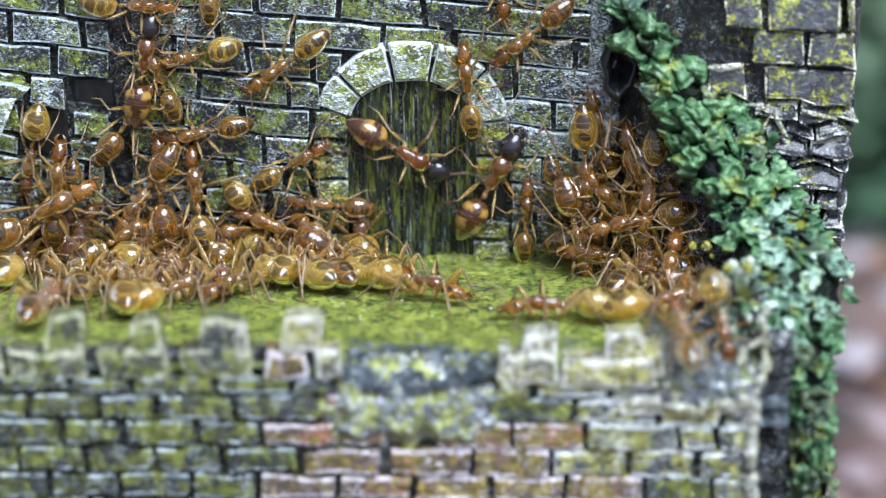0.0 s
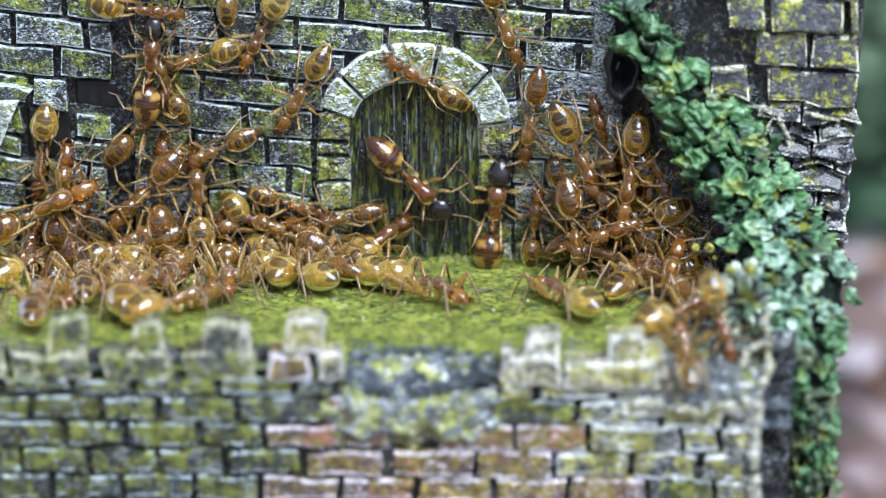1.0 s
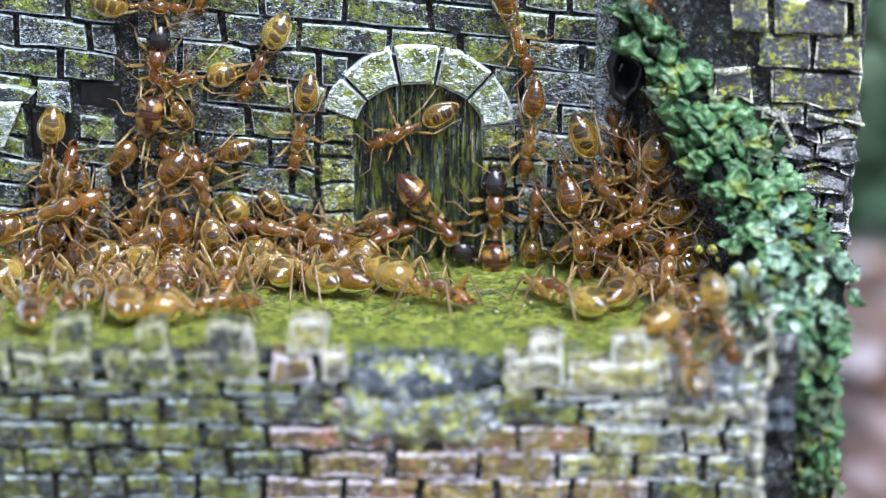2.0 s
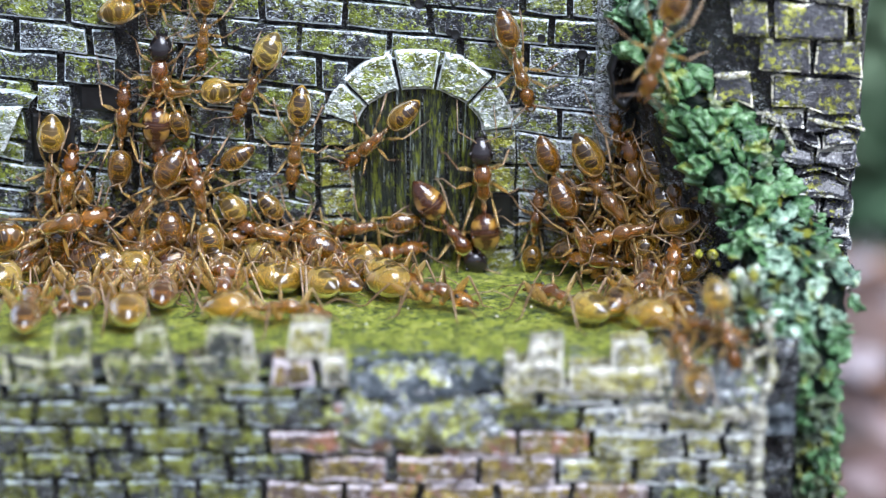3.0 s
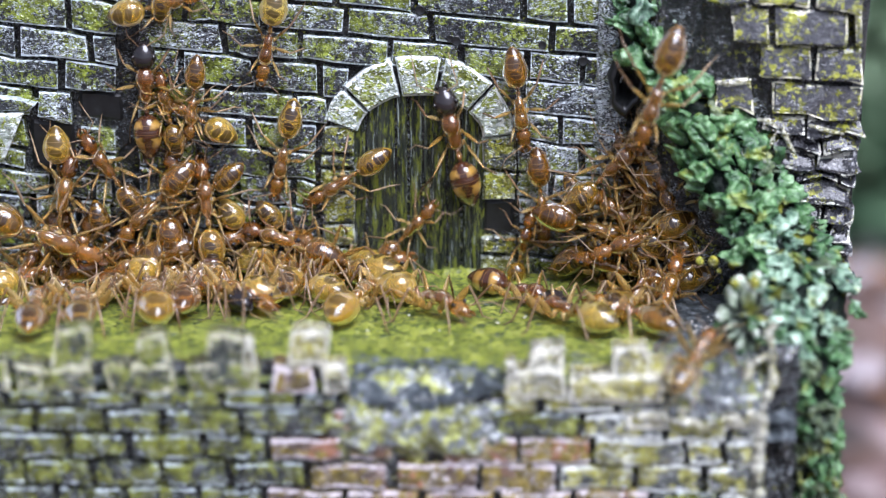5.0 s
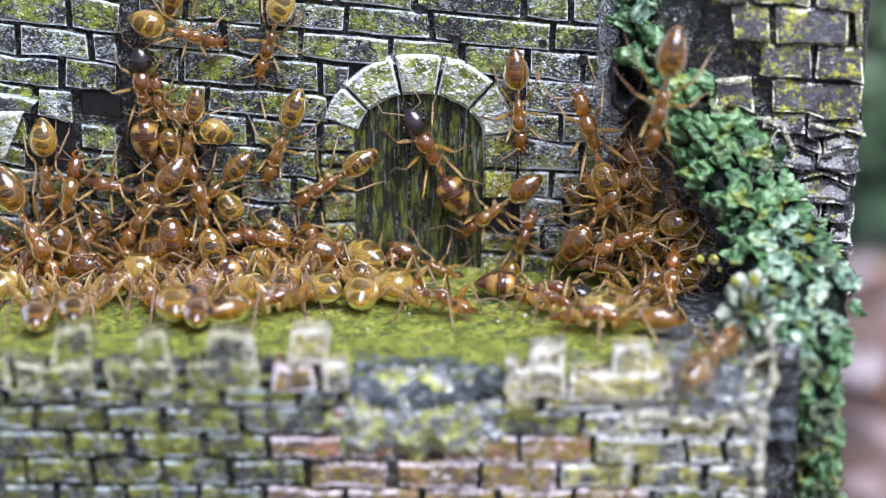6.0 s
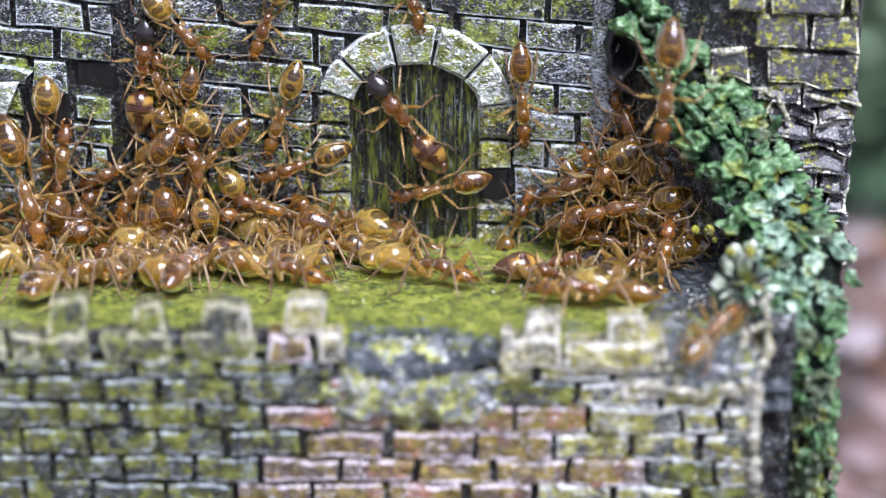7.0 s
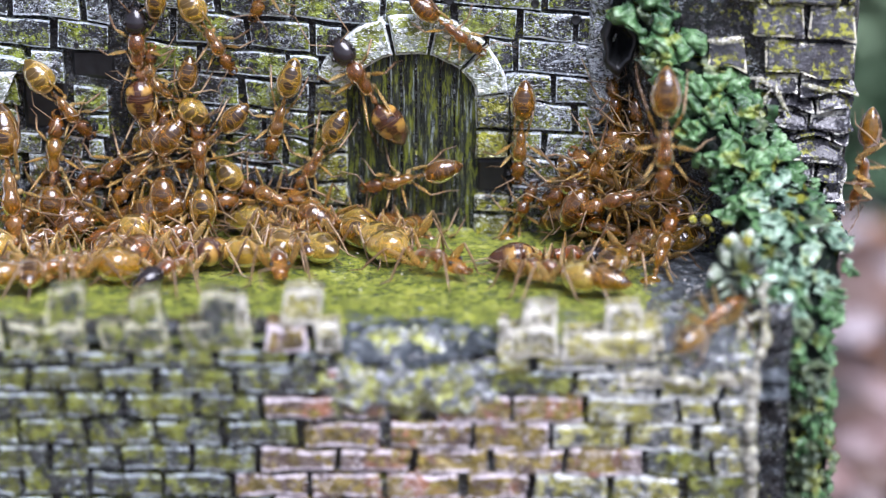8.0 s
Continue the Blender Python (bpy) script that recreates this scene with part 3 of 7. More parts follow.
# ---- terrace, front wall, parapet ----
def build_terrace():
    """The algae-green floor between the walls; its broken front edge sinks in the middle."""
    verts, faces = [], []
    nx, ny = 150, 80
    for j in range(ny + 1):
        for i in range(nx + 1):
            x, y = -48 + 76 * i / nx, 0.3 - 26.2 * j / ny
            z = wobble(x, y, 0, 3.0, 0.22) + wobble(x, y, 5, 0.9, 0.10)
            z += 0.5 * max(0.0, 1 - abs(y) / 1.2)
            gap = math.exp(-((x + 2.2) / 6.2) ** 2)
            lip = max(0.0, (-y - 21.6) / 4.4)
            z -= lip * lip * (0.6 + 2.2 * gap)
            z += gap * lip * wobble(x, y, 9, 1.1, 1.1)
            corner = min(1.0, max(0.0, (x - 16.2) / 2.5))
            z -= corner * max(0.0, (-y - 18.5) / 7.5) * 5.0
            verts.append((x, y, z))
    for j in range(ny):
        for i in range(nx):
            a = j * (nx + 1) + i
            faces.append((a, a + nx + 1, a + nx + 2, a + 1))
    first = len(verts)
    verts += [(-48, 0.3, -4), (28, 0.3, -4), (28, -25.7, -4), (-48, -25.7, -4)]
    faces.append((first, first + 1, first + 2, first + 3))
    return tagged(mesh_object("floor", verts, faces, floor_mat), "yellow-green algae film on the flat terrace floor", kind="structure")


def front_piece_material(x, z):
    """Reddish bricks in the middle and below, paler ones towards the corner, green-grey ones elsewhere."""
    if -21 < x < -12 and z < -6 and random.random() < 0.25 + (x + 21) / 14:
        return pink_mat
    if -15.5 < x < 13 and z < -3.2 - 0.10 * abs(x + 4) + random.uniform(-1.2, 1.2) and random.random() < (0.95 if x < 3 else 0.35):
        return pink_mat
    return pale_brick_mat if x > 4 and random.random() < 0.85 else front_mat


def build_front_wall():
    wall = tagged(slab("wall_front", -48, 25.6, -25.4, -23.2, -46, -2.0, mortar_mat, step=1.2), "front resin wall cast as small bricks, green with algae and reddish in the middle", kind="structure")
    courses([
        (-2.9, 1.5, -43.11, -37.74, -34.61, -29.02, -24.01, -17.49, -11.58, -8.23),
        (-5.11, 2.22, -43.26, -36.98, -32.49, -26.65, -22.26, -16.11, -9.15, -5.79),
        (-7.35, 2.23, -43.41, -35.75, -29.99, -25.04, -19.09, -13.91, -7.61, -3.78),
        (-9.64, 2.3, -43.56, -38.59, -33.39, -27.97, -22.55, -17.13, -10.8, -4.47),
        (-11.86, 2.21, -43.71, -36.45, -31.01, -25.35, -19.68, -14.24, -7.89, -2),
        (-14.09, 2.23, -43.86, -38.4, -33.39, -27.93, -22.02, -16.56, -10.19, -4.28),
        (-16.38, 2.29, -44.01, -35.79, -30.77, -24.84, -19.36, -13.42, -7.49, -1.55),
    ], 0.012, 0, -25.3, -26.2, front_piece_material, wall, gap=0.44, side_gap=0.6, bevel=0.36, ends=0.3, rough=0.34, recess=0.07)
    # tighter, more rubbed beds beyond the breach
    courses([
        (-2.9, 1.5, 4.52, 7.65, 13.91, 18.6, 25.09),
        (-5.11, 2.22, 3.63, 10.81, 17.55, 22.71, 25.17),
        (-7.35, 2.23, -0.18, 5.9, 11.98, 19.18, 22.33, 25.26),
        (-9.64, 2.3, -3.8, 2.76, 9.08, 15.18, 20.61, 25.35),
        (-11.86, 2.21, -2, 4.35, 10.25, 16.59, 22.04, 25.44),
        (-14.09, 2.23, -4.28, 2.09, 7.55, 13.92, 19.84, 25.52),
        (-16.38, 2.29, -1.55, 4.84, 10.77, 16.71, 22.65, 25.61),
    ], 0.012, 0, -25.3, -26.2, front_piece_material, wall, gap=0.2, side_gap=0.6, bevel=0.40, ends=0.3, rough=0.34, recess=0.07)
    return wall


def build_rubble(wall, x0, x1, y0, drop, mat, text):
    """The crumbled middle of the parapet: a lumpy slope from the floor down to the first whole bricks."""
    verts, faces = [], []
    nx, nz = 46, 34
    for j in range(nz + 1):
        for i in range(nx + 1):
            u, v = i / nx, j / nz
            x = x0 + (x1 - x0) * u
            z = (0.15 if y0 > -20 else -0.4) - drop * v * (min(1.0, v * 2.2) if y0 > -20 else 1.0)
            y = y0 - (26.4 + y0) * min(1.0, v * 2.2) ** 0.6
            fall = 4 * u * (1 - u)
            y += (1 - min(1.0, fall * 2.5)) * 0.9 + max(0.0, v - 0.75) * 5
            y += wobble(x, 7, z, 1.5, 0.75) + wobble(x, 2, z, 0.6, 0.3)
            z += wobble(x, 12, z, 1.4, 0.5)
            verts.append((x, y, z))
    for j in range(nz):
        for i in range(nx):
            a = j * (nx + 1) + i
            faces.append((a, a + nx + 1, a + nx + 2, a + 1))
    return mesh_object("rubble", verts, faces, mat, wall, text)


def build_parapet(wall):
    mats = {"m": merlon_mat, "c": cream_mat, "p": pink_mat, "g": pale_brick_mat}
    for x0, x1, z0, z1, y0, y1, m in (
        (-41.61, -38.94, -1.29, 3.59, -26.2, -23.2, "m"),
        (-37.58, -34.02, -1.26, 1.04, -26.3, -23.3, "m"),
        (-34.06, -30.93, -1.33, 0.96, -26.1, -22.9, "m"),
        (-30.78, -27.67, 0.59, 3.63, -25.9, -23.4, "m"),
        (-32.46, -27.12, -1.26, 0.8, -26.3, -23.3, "m"),
        (-26.89, -20.88, -1.26, 1.04, -26.3, -23.3, "m"),
        (-24.39, -21.45, 0.55, 3.21, -25.8, -23.2, "m"),
        (-20.57, -13.98, -1.26, 1.04, -26.3, -23.3, "m"),
        (-18.67, -15.65, 0.63, 3.38, -26, -23.4, "m"),
        (-15.94, -14.74, 0.74, 3.4, -26.3, -24.7, "c"),
        (-13.76, -9.75, -1.26, 0.8, -26.3, -23.3, "p"),
        (-12.24, -8.96, 1.02, 3.67, -26.4, -23.8, "c"),
        (-9.52, -7.65, -1.22, 1.07, -26.4, -24, "c"),
        (4.73, 5.84, -1.68, 1.47, -26.2, -23.8, "c"),
        (5.17, 10.07, -1.89, 0.6, -26.4, -23.4, "c"),
        (6.67, 9.74, 0.39, 2.25, -26, -23.4, "c"),
        (9.63, 17.65, -2.08, 0.12, -26.4, -23.4, "c"),
        (13.08, 16.28, -0.05, 2.19, -26.1, -23.5, "c"),
        (15.87, 17.88, -1.28, 1.16, -26, -23.8, "c"),
        (14.14, 25.1, -4.27, -2.87, -26.3, -23.9, "c"),
    ):
        if z0 < -1.2 and z1 < 1.2 and x1 - x0 > 2.5:
            x0, x1 = x0 + 0.32, x1 - 0.32  # open joints between the lower blocks
        block("merlon", ((x0, z0), (x1, z0), (x1 - 0.15, z1), (x0 + 0.15, z1)), y1, y0, mats[m], wall, rough=0.5, bevel=0.5, recess=0.12)
    # dark resin behind the open joints
    for x0, x1, top in ((-42, -8.4, 0.6), (5.2, 17.4, -0.3)):
        block("parapet_core", ((x0, -3.0), (x1, -3.0), (x1, top), (x0, top)), -23.6, -24.9, mortar_mat, wall, rough=0.3, bevel=0.3)
    # slab behind the corner, its shade given by dark mortar, frothy lumps on it, and the cream ridges round its broken
    # edge
    lumpy("corner_lump", 25.0, 28.6, -18.0, 1.6, -22.6, 1.0, mortar_mat, wall, "side of the broken corner, coloured dark for its shade")
    for x0, x1, z0, z1, y, bulge in ((18.4, 24.3, -4.6, -2.9, -25.4, 0.8), (24.3, 25.7, -18.0, -3.2, -25.4, 0.7)):
        lumpy("corner_lump", x0, x1, z0, z1, y, bulge, froth_mat, wall, "pale pitted lump on the broken corner")
    for wide, path in (
        (0.36, ((26.08, -23.20, 3.49), (25.79, -23.80, 2.28), (26.08, -24.20, 0.51), (26.31, -24.60, -0.63), (25.63, -25.10, -2.17), (25.07, -25.70, -3.38))),
        (0.34, ((23.89, -23.80, 0.31), (24.22, -24.40, -0.61), (24.48, -25.00, -2.31), (24.91, -25.60, -3.42))),
        (0.26, ((23.89, -23.80, 0.22), (24.95, -23.90, 0.54), (26.01, -24.00, 0.77))),
        (0.36, ((16.78, -26.10, -3.21), (19.02, -26.20, -3.75), (21.27, -26.20, -3.90), (23.27, -26.10, -3.22), (24.87, -25.80, -3.05))),
        (0.48, ((24.95, -25.80, -2.95), (25.16, -26.20, -4.72), (25.08, -26.30, -7.60), (25.17, -26.30, -11.03), (25.40, -26.30, -14.51))),
        (0.22, ((17.32, -24.60, -2.17), (19.12, -24.80, -2.62), (21.34, -25.20, -2.95), (23.53, -25.70, -2.99))),
    ):
        points, sizes = [], []
        for p0, p1 in zip(path, path[1:]):
            for f in range(6):
                q = Vector(p0).lerp(Vector(p1), f / 6)
                points.append(q + 0.45 * noise.noise_vector(q / 0.9))
                sizes.append(wide * (1.15 + 0.9 * noise.noise(q / 0.55)))
        mesh_object("ridge", *tube(points, sizes, 8), ridge_mat, wall, "cream worn ridge along the broken corner")
    lumpy("corner_lump", 24.99, 25.94, -1.80, -0.70, -23.6, 0.5, crust_mat, wall, "bluish-white crumb in the dark hole of the corner")


build_terrace()

def build_grit():
    """Pale grains of sand lying on the terrace."""
    rng = random.Random(3)
    pieces = []
    for cx, cy, spread, count in ((21.89, -16.72, 0.8, 22), (20.96, -15.35, 0.6, 8), (4.42, -14.1, 0.15, 2), (-0.42, -16.03, 0.1, 1), (2.34, -10.98, 0.1, 1), (7.39, -12.55, 0.5, 3), (-3.98, -12.55, 3, 6)):
        for _ in range(count):
            x, y, r = cx + rng.gauss(0, spread), cy + rng.gauss(0, spread * 1.5), rng.uniform(0.05, 0.11)
            pieces.append(loft([(x - r, y, 0.3, r * 0.3, r * 0.3), (x - r * 0.4, y, 0.32, r, r * 0.8), (x + r * 0.5, y, 0.3, r * 0.9, r * 0.9), (x + r, y, 0.3, r * 0.3, r * 0.3)], 6))
    return tagged(mesh_object("sand_grains", *joined(*pieces), grit_mat), "scattered pale sand grains on the mossy floor", "sand", kind="stuff")


build_grit()
front_wall = build_front_wall()
build_rubble(front_wall, -9.55, 5.4, -23.4, 7.2, rubble_mat, "crumbled grey-green resin rubble in the broken parapet")
build_rubble(front_wall, 17, 25.35, -18.5, 4.6, slate_mat, "dark slate-grey broken corner of the terrace")
build_parapet(front_wall)


# ---- tower and ivy ----
def build_tower():
    tower = tagged(new("tower"), "dark resin corner tower of rough bricks with pale worn edges", "tower")
    verts, faces = [], []
    nz = 40
    for j in range(nz + 1):
        z = -50 + 80 * j / nz
        for x, y in ((15.4, -0.3), (18.6, -5.0), (24, -6.0), (30, -6.0), (34.94 + 0.035 * (z - 10), -5.6), (34.94 + 0.6 + 0.035 * (z - 10), -2.0), (34.94 - 1.0 + 0.035 * (z - 10), 12), (14, 12)):
            verts.append((x + wobble(x, y, z, 1.5, 0.35), y + wobble(z, x, y, 1.5, 0.3), z))
    for j in range(nz):
        for i in range(8):
            k = (i + 1) % 8
            faces.append((j * 8 + i, j * 8 + k, (j + 1) * 8 + k, (j + 1) * 8 + i))
    faces.append(tuple(nz * 8 + i for i in range(8)))
    mesh_object("core", verts, faces, mortar_mat, tower)
    for path in (((26.28, -7.2, 15.91), (27.23, -7.2, 15.81), (28.01, -7.2, 15.22), (27.68, -7.2, 14.14), (27.33, -7.2, 13.25)), ((28.39, -7.2, 15.22), (28.71, -7.2, 14.53), (29.23, -7.2, 13.45), (29.63, -7.2, 12.95)), ((30.66, -7.2, 15.42), (31.87, -7.2, 15.03), (33.65, -7.2, 14.63)), ((22.57, -7.2, 19.13), (23.66, -7.2, 18.94), (25.54, -7.2, 19.13))):
        mesh_object("ridge", *tube(path, [0.12] + [0.24] * (len(path) - 2) + [0.12], 7), ridge_mat, tower, "pale curled ridge")
    courses([
        (27.87, 2.69, 19.41, 25.02, 31.1, 34.85),
        (25.21, 2.67, 21.36, 25.58, 30.75, 35.03),
        (22.23, 2.98, 23.81, 27.4, 33.72, 35.14),
        (19.13, 3.1, 26.05, 31.03, 35.11),
        (16, 3.13, 22.36, 26.0),
        (16, 3.13, 27.5, 35.08),
    ], 0.07, 29.36, -5.6, -6.9, tower_mat, tower, gap=0.42, side_gap=0.6, rough=0.58, bevel=0.3, recess=0.16, tilt=0.55, ragged=0.3)
    courses([
        (14.42, 1.48, 26.71, 30.29, 35.16),
        (13.04, 1.38, 26.05, 29.16, 31.79, 35.13),
        (11.45, 1.59, 28.02, 31.38, 35.12),
        (10.2, 1.25, 27.12, 30, 33.36, 35.09),
        (8.45, 1.75, 29.11, 35.18),
        (6.84, 1.61, 28.21, 32.07, 35.11),
        (5.17, 1.67, 29.73, 33.12, 35.1),
        (3.9, 1.27, 29.06, 31.72, 35.02),
        (1.86, 2.04, 30.36, 34.98),
        (0.32, 1.54, 29.94, 32.86, 34.91),
    ], 0.05, 29.36, -5.2, -6.9, crag_mat, tower, gap=0.3, name="stone", rough=0.9, bevel=0.34, recess=0.16, tilt=0.9, ragged=0.4)
    return tower


def ivy_line(s):
    """Centre of the ivy mass (x, y, z) and its half width, from the top (s = 0) to the foot (s = 1)."""
    keys = ((17.46, -2, 27.93, 3.6),
            (17.95, -3, 24.26, 4.08),
            (18.86, -5, 19.85, 3.84),
            (22.14, -7, 15.46, 3.6),
            (24.45, -9, 11.1, 4.08),
            (27.35, -12, 7.58, 3.84),
            (28.96, -17, 4.81, 4.42),
            (28.61, -20, 1.49, 4.7),
            (29.84, -22, -1.65, 2.21),
            (30.2, -23, -6.64, 1.73),
            (30.6, -23.5, -16.9, 1.73))
    f = s * (len(keys) - 1)
    i = min(int(f), len(keys) - 2)
    f -= i
    return [a + (b - a) * f for a, b in zip(keys[i], keys[i + 1])]


def ivy_sheet(ivy):
    """Moulded foliage: a sheet of crumpled cells, one to a leaf, each tilted its own way, with gaps where cells are missing."""
    n, m = 400, 104
    verts, wear, cells = [], [], []
    for j in range(n + 1):
        s = j / n
        cx, cy, cz, half = ivy_line(s)
        coarse = 1.75 if cz > 11 else 1.4 + 0.35 * max(0.0, (cz - 5) / 6)
        froth = min(1.0, max(0.0, (14 - cz) / 8))
        for i in range(m + 1):
            a = math.pi * i / m
            side = math.cos(a)
            ragged = half * (1.04 + 0.13 * noise.noise(Vector((cz / 1.6, 3.0 if side > 0 else 8.0, 0.0))) + 0.12 * noise.noise(Vector((cz / 0.6, 5.0 if side > 0 else 2.0, 0.0))))
            x, y, z = cx - ragged * side, cy + 2.4 - 3.3 * math.sin(a), cz
            bend = Vector((x, y, z)) + 0.55 * noise.noise_vector(Vector((x, y, z)) / 1.3)
            p = Vector((bend.x / coarse, 0.3 * bend.y / coarse, (bend.z + 0.35 * bend.x) / (coarse * 1.15)))
            dist, mids = noise.voronoi(p)
            lot = math.sin(mids[0].x * 12.99 + mids[0].y * 78.23 + mids[0].z * 37.72) * 437.585
            pick = lot - math.floor(lot)
            d = p - mids[0]
            tilt = Vector(((lot * 3.7) % 1.0 - 0.5, (lot * 7.1) % 1.0 - 0.5, (lot * 5.3) % 1.0 - 0.5))
            crease = min(1.0, (dist[1] - dist[0]) / 0.22)
            h = 0.34 * (1 - dist[0]) + 2.0 * tilt.dot(d) + 0.36 * (crease - 1) + 0.12
            fine, _ = noise.voronoi(Vector((bend.x, 0.4 * bend.y, bend.z)) / 0.62)
            fine_lift = (0.14 + 0.08 * froth) * (0.6 - fine[0])
            curl = (0.34 + 0.34 * froth) * noise.noise(bend / 0.62) + (0.15 + 0.12 * froth) * noise.noise(bend / 0.28)
            h = h * (1 - 0.55 * froth) + fine_lift + curl
            out_way = Vector((-side * 0.75, -math.sin(a) - 0.15, 0.25)).normalized()
            verts.append(tuple(Vector((x, y, z)) + out_way * (h * 1.25)))
            # height sets the tone: tips rubbed pale, creases coloured dark as if shaded
            wear.append(min(1.0, max(0.0, 0.48 + 0.62 * (h - 0.12) + 0.5 * fine_lift)))
            cells.append((pick, crease, s))
    hx, hz = 15.48, 18.0
    faces, slots = [], []
    for j in range(n):
        for i in range(m):
            k = j * (m + 1) + i
            pick, crease, s = cells[k]
            x, y, z = verts[k]
            low = wear[k] < 0.23
            if pick < 0.12 or low or math.hypot((x - hx) * 1.2, z - hz) < 1.95:
                continue
            faces.append((k, k + m + 1, k + m + 2, k + 1))
            pale_share = 0.06 + 0.66 * math.exp(-((s - 0.66) / 0.12) ** 2)
            olive_share = 0.08 + 0.5 * min(1.0, max(0.0, (s - 0.76) / 0.1))
            q = (pick * 7.9) % 1.0
            slots.append(1 if q < pale_share else 2 if q < pale_share + olive_share else 0)
    ob = mesh_object("foliage", verts, faces, ivy_mat, ivy, "crumpled moulded ivy, green above, whitish and frothy below", wear=wear)
    ob.data.materials.append(ivy_pale_mat)
    ob.data.materials.append(ivy_olive_mat)
    ob.data.polygons.foreach_set("material_index", slots)
    ob["kind"] = "stuff"


def build_ivy():
    ivy = tagged(new("ivy_growth"), "moulded green ivy clinging down the tower corner, crumpled and wet", "ivy")
    # near-black body: the shade between the leaves is put into its colour
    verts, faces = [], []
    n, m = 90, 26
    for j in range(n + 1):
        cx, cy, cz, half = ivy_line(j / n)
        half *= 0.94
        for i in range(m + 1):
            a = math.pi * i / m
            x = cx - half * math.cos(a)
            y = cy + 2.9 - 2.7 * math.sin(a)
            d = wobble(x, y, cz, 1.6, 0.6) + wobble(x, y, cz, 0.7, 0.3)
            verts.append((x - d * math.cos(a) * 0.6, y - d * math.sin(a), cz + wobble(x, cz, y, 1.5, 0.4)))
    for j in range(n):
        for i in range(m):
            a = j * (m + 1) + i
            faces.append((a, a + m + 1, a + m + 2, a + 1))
    mesh_object("stem_mass", verts, faces, ivy_dark_mat, ivy, "near-black ivy body, shade between leaves in its colour")
    ivy_sheet(ivy)
    # crumpled leaves, moulded flat on the body, their tips hanging
    hx, hy, hz = (15.48, -4.6, 18.0)
    fx, fy, fz = (24.6, -19.5, 2.52)
    sets = {"green": ([], [], []), "pale": ([], [], []), "olive": ([], [], [])}
    rng = random.Random(7)
    for _ in range(420):
        s = rng.random()
        cx, cy, cz, half = ivy_line(s)
        a = math.pi * rng.uniform(0.02, 0.98)
        r = rng.uniform(1.0, 1.22)
        x = cx - half * math.cos(a) * r
        y = cy + 2.5 - 3.3 * math.sin(a) * r
        z = cz + rng.uniform(-1, 1)
        if rng.random() < 0.06:  # on the foot
            h = rng.uniform(-1.2, 1.2)
            s, x, y, z = 0.66, fx - 2.4 * math.cos(a) * math.cos(h), fy - 2.1 * math.sin(a) * math.cos(h), fz + 3.7 * math.sin(h)
        if noise.noise(Vector((x / 1.5, y / 1.5, z / 1.5))) + 0.4 * noise.noise(Vector((x / 3.5, y / 3.5, z / 3.5))) < -0.02:
            continue
        if math.hypot((x - hx) * 1.2, z - hz) < 2.1 or rng.random() < 0.68:
            continue
        size = rng.uniform(0.4, 0.85) if s > 0.5 else rng.uniform(0.7, 1.5) * (1.1 + 0.5 * (0.5 - s))
        out_way = Vector((-math.cos(a) * 0.8, -math.sin(a) - 0.1, 0.35)).normalized()
        out_way = (out_way + Vector((rng.uniform(-1, 1), rng.uniform(-1, 1), rng.uniform(-1, 1))) * 0.55).normalized()
        hang = Vector((rng.uniform(-1.1, 0.7), 0, -1 + rng.uniform(0, 1.1)))
        u = out_way.cross(hang).normalized()
        v = u.cross(out_way)
        pale_share = 0.05 + 0.32 * math.exp(-((s - 0.67) / 0.11) ** 2)
        olive_share = 0.08 + 0.5 * min(1.0, max(0.0, (s - 0.76) / 0.1))
        pick = rng.random()
        pick = "pale" if pick < pale_share else "olive" if pick < pale_share + olive_share else "green"
        verts, faces, wear = sets[pick]
        base = len(verts)
        cup, fold, wave = rng.uniform(-0.1, 0.35), rng.uniform(-0.25, 0.15), rng.uniform(0, 6.28)
        rings, spokes = (0.0, 0.5, 0.85, 1.0, 1.02), 14
        for ring, f in enumerate(rings):
            for i in range(spokes if ring else 1):
                t = 2 * math.pi * i / spokes
                lobe = 0.62 + 0.22 * math.cos(3 * t) + 0.16 * math.cos(t) + 0.08 * math.sin(5 * t + wave)
                p, q = f * lobe * math.sin(t) * 0.9, f * lobe * math.cos(t)
                lift = cup * f * f + fold * abs(p) + 0.12 * f * math.sin(3 * t + wave) + rng.uniform(-0.05, 0.05)
                if ring == 4:
                    lift -= 0.55
                place = Vector((x, y, z)) + size * (p * u + q * v + lift * out_way)
                verts.append(tuple(place))
                wear.append((0.3, 0.4, 0.6, 0.8, 0.3)[ring])
        for i in range(spokes):
            n2 = (i + 1) % spokes
            faces.append((base, base + 1 + i, base + 1 + n2))
            for ring in range(3):
                k = base + 1 + ring * spokes
                faces.append((k + i, k + spokes + i, k + spokes + n2, k + n2))
    # frothy foot of the growth on the terrace
    verts, faces, wear = [], [], []
    pits = ((1.45, 1.12, 1.05), (-0.71, 0.34, 0.70), (1.23, 3.13, 0.75), (0.26, -1.97, 0.60))  # holes in its face, their shade painted black below
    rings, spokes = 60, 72
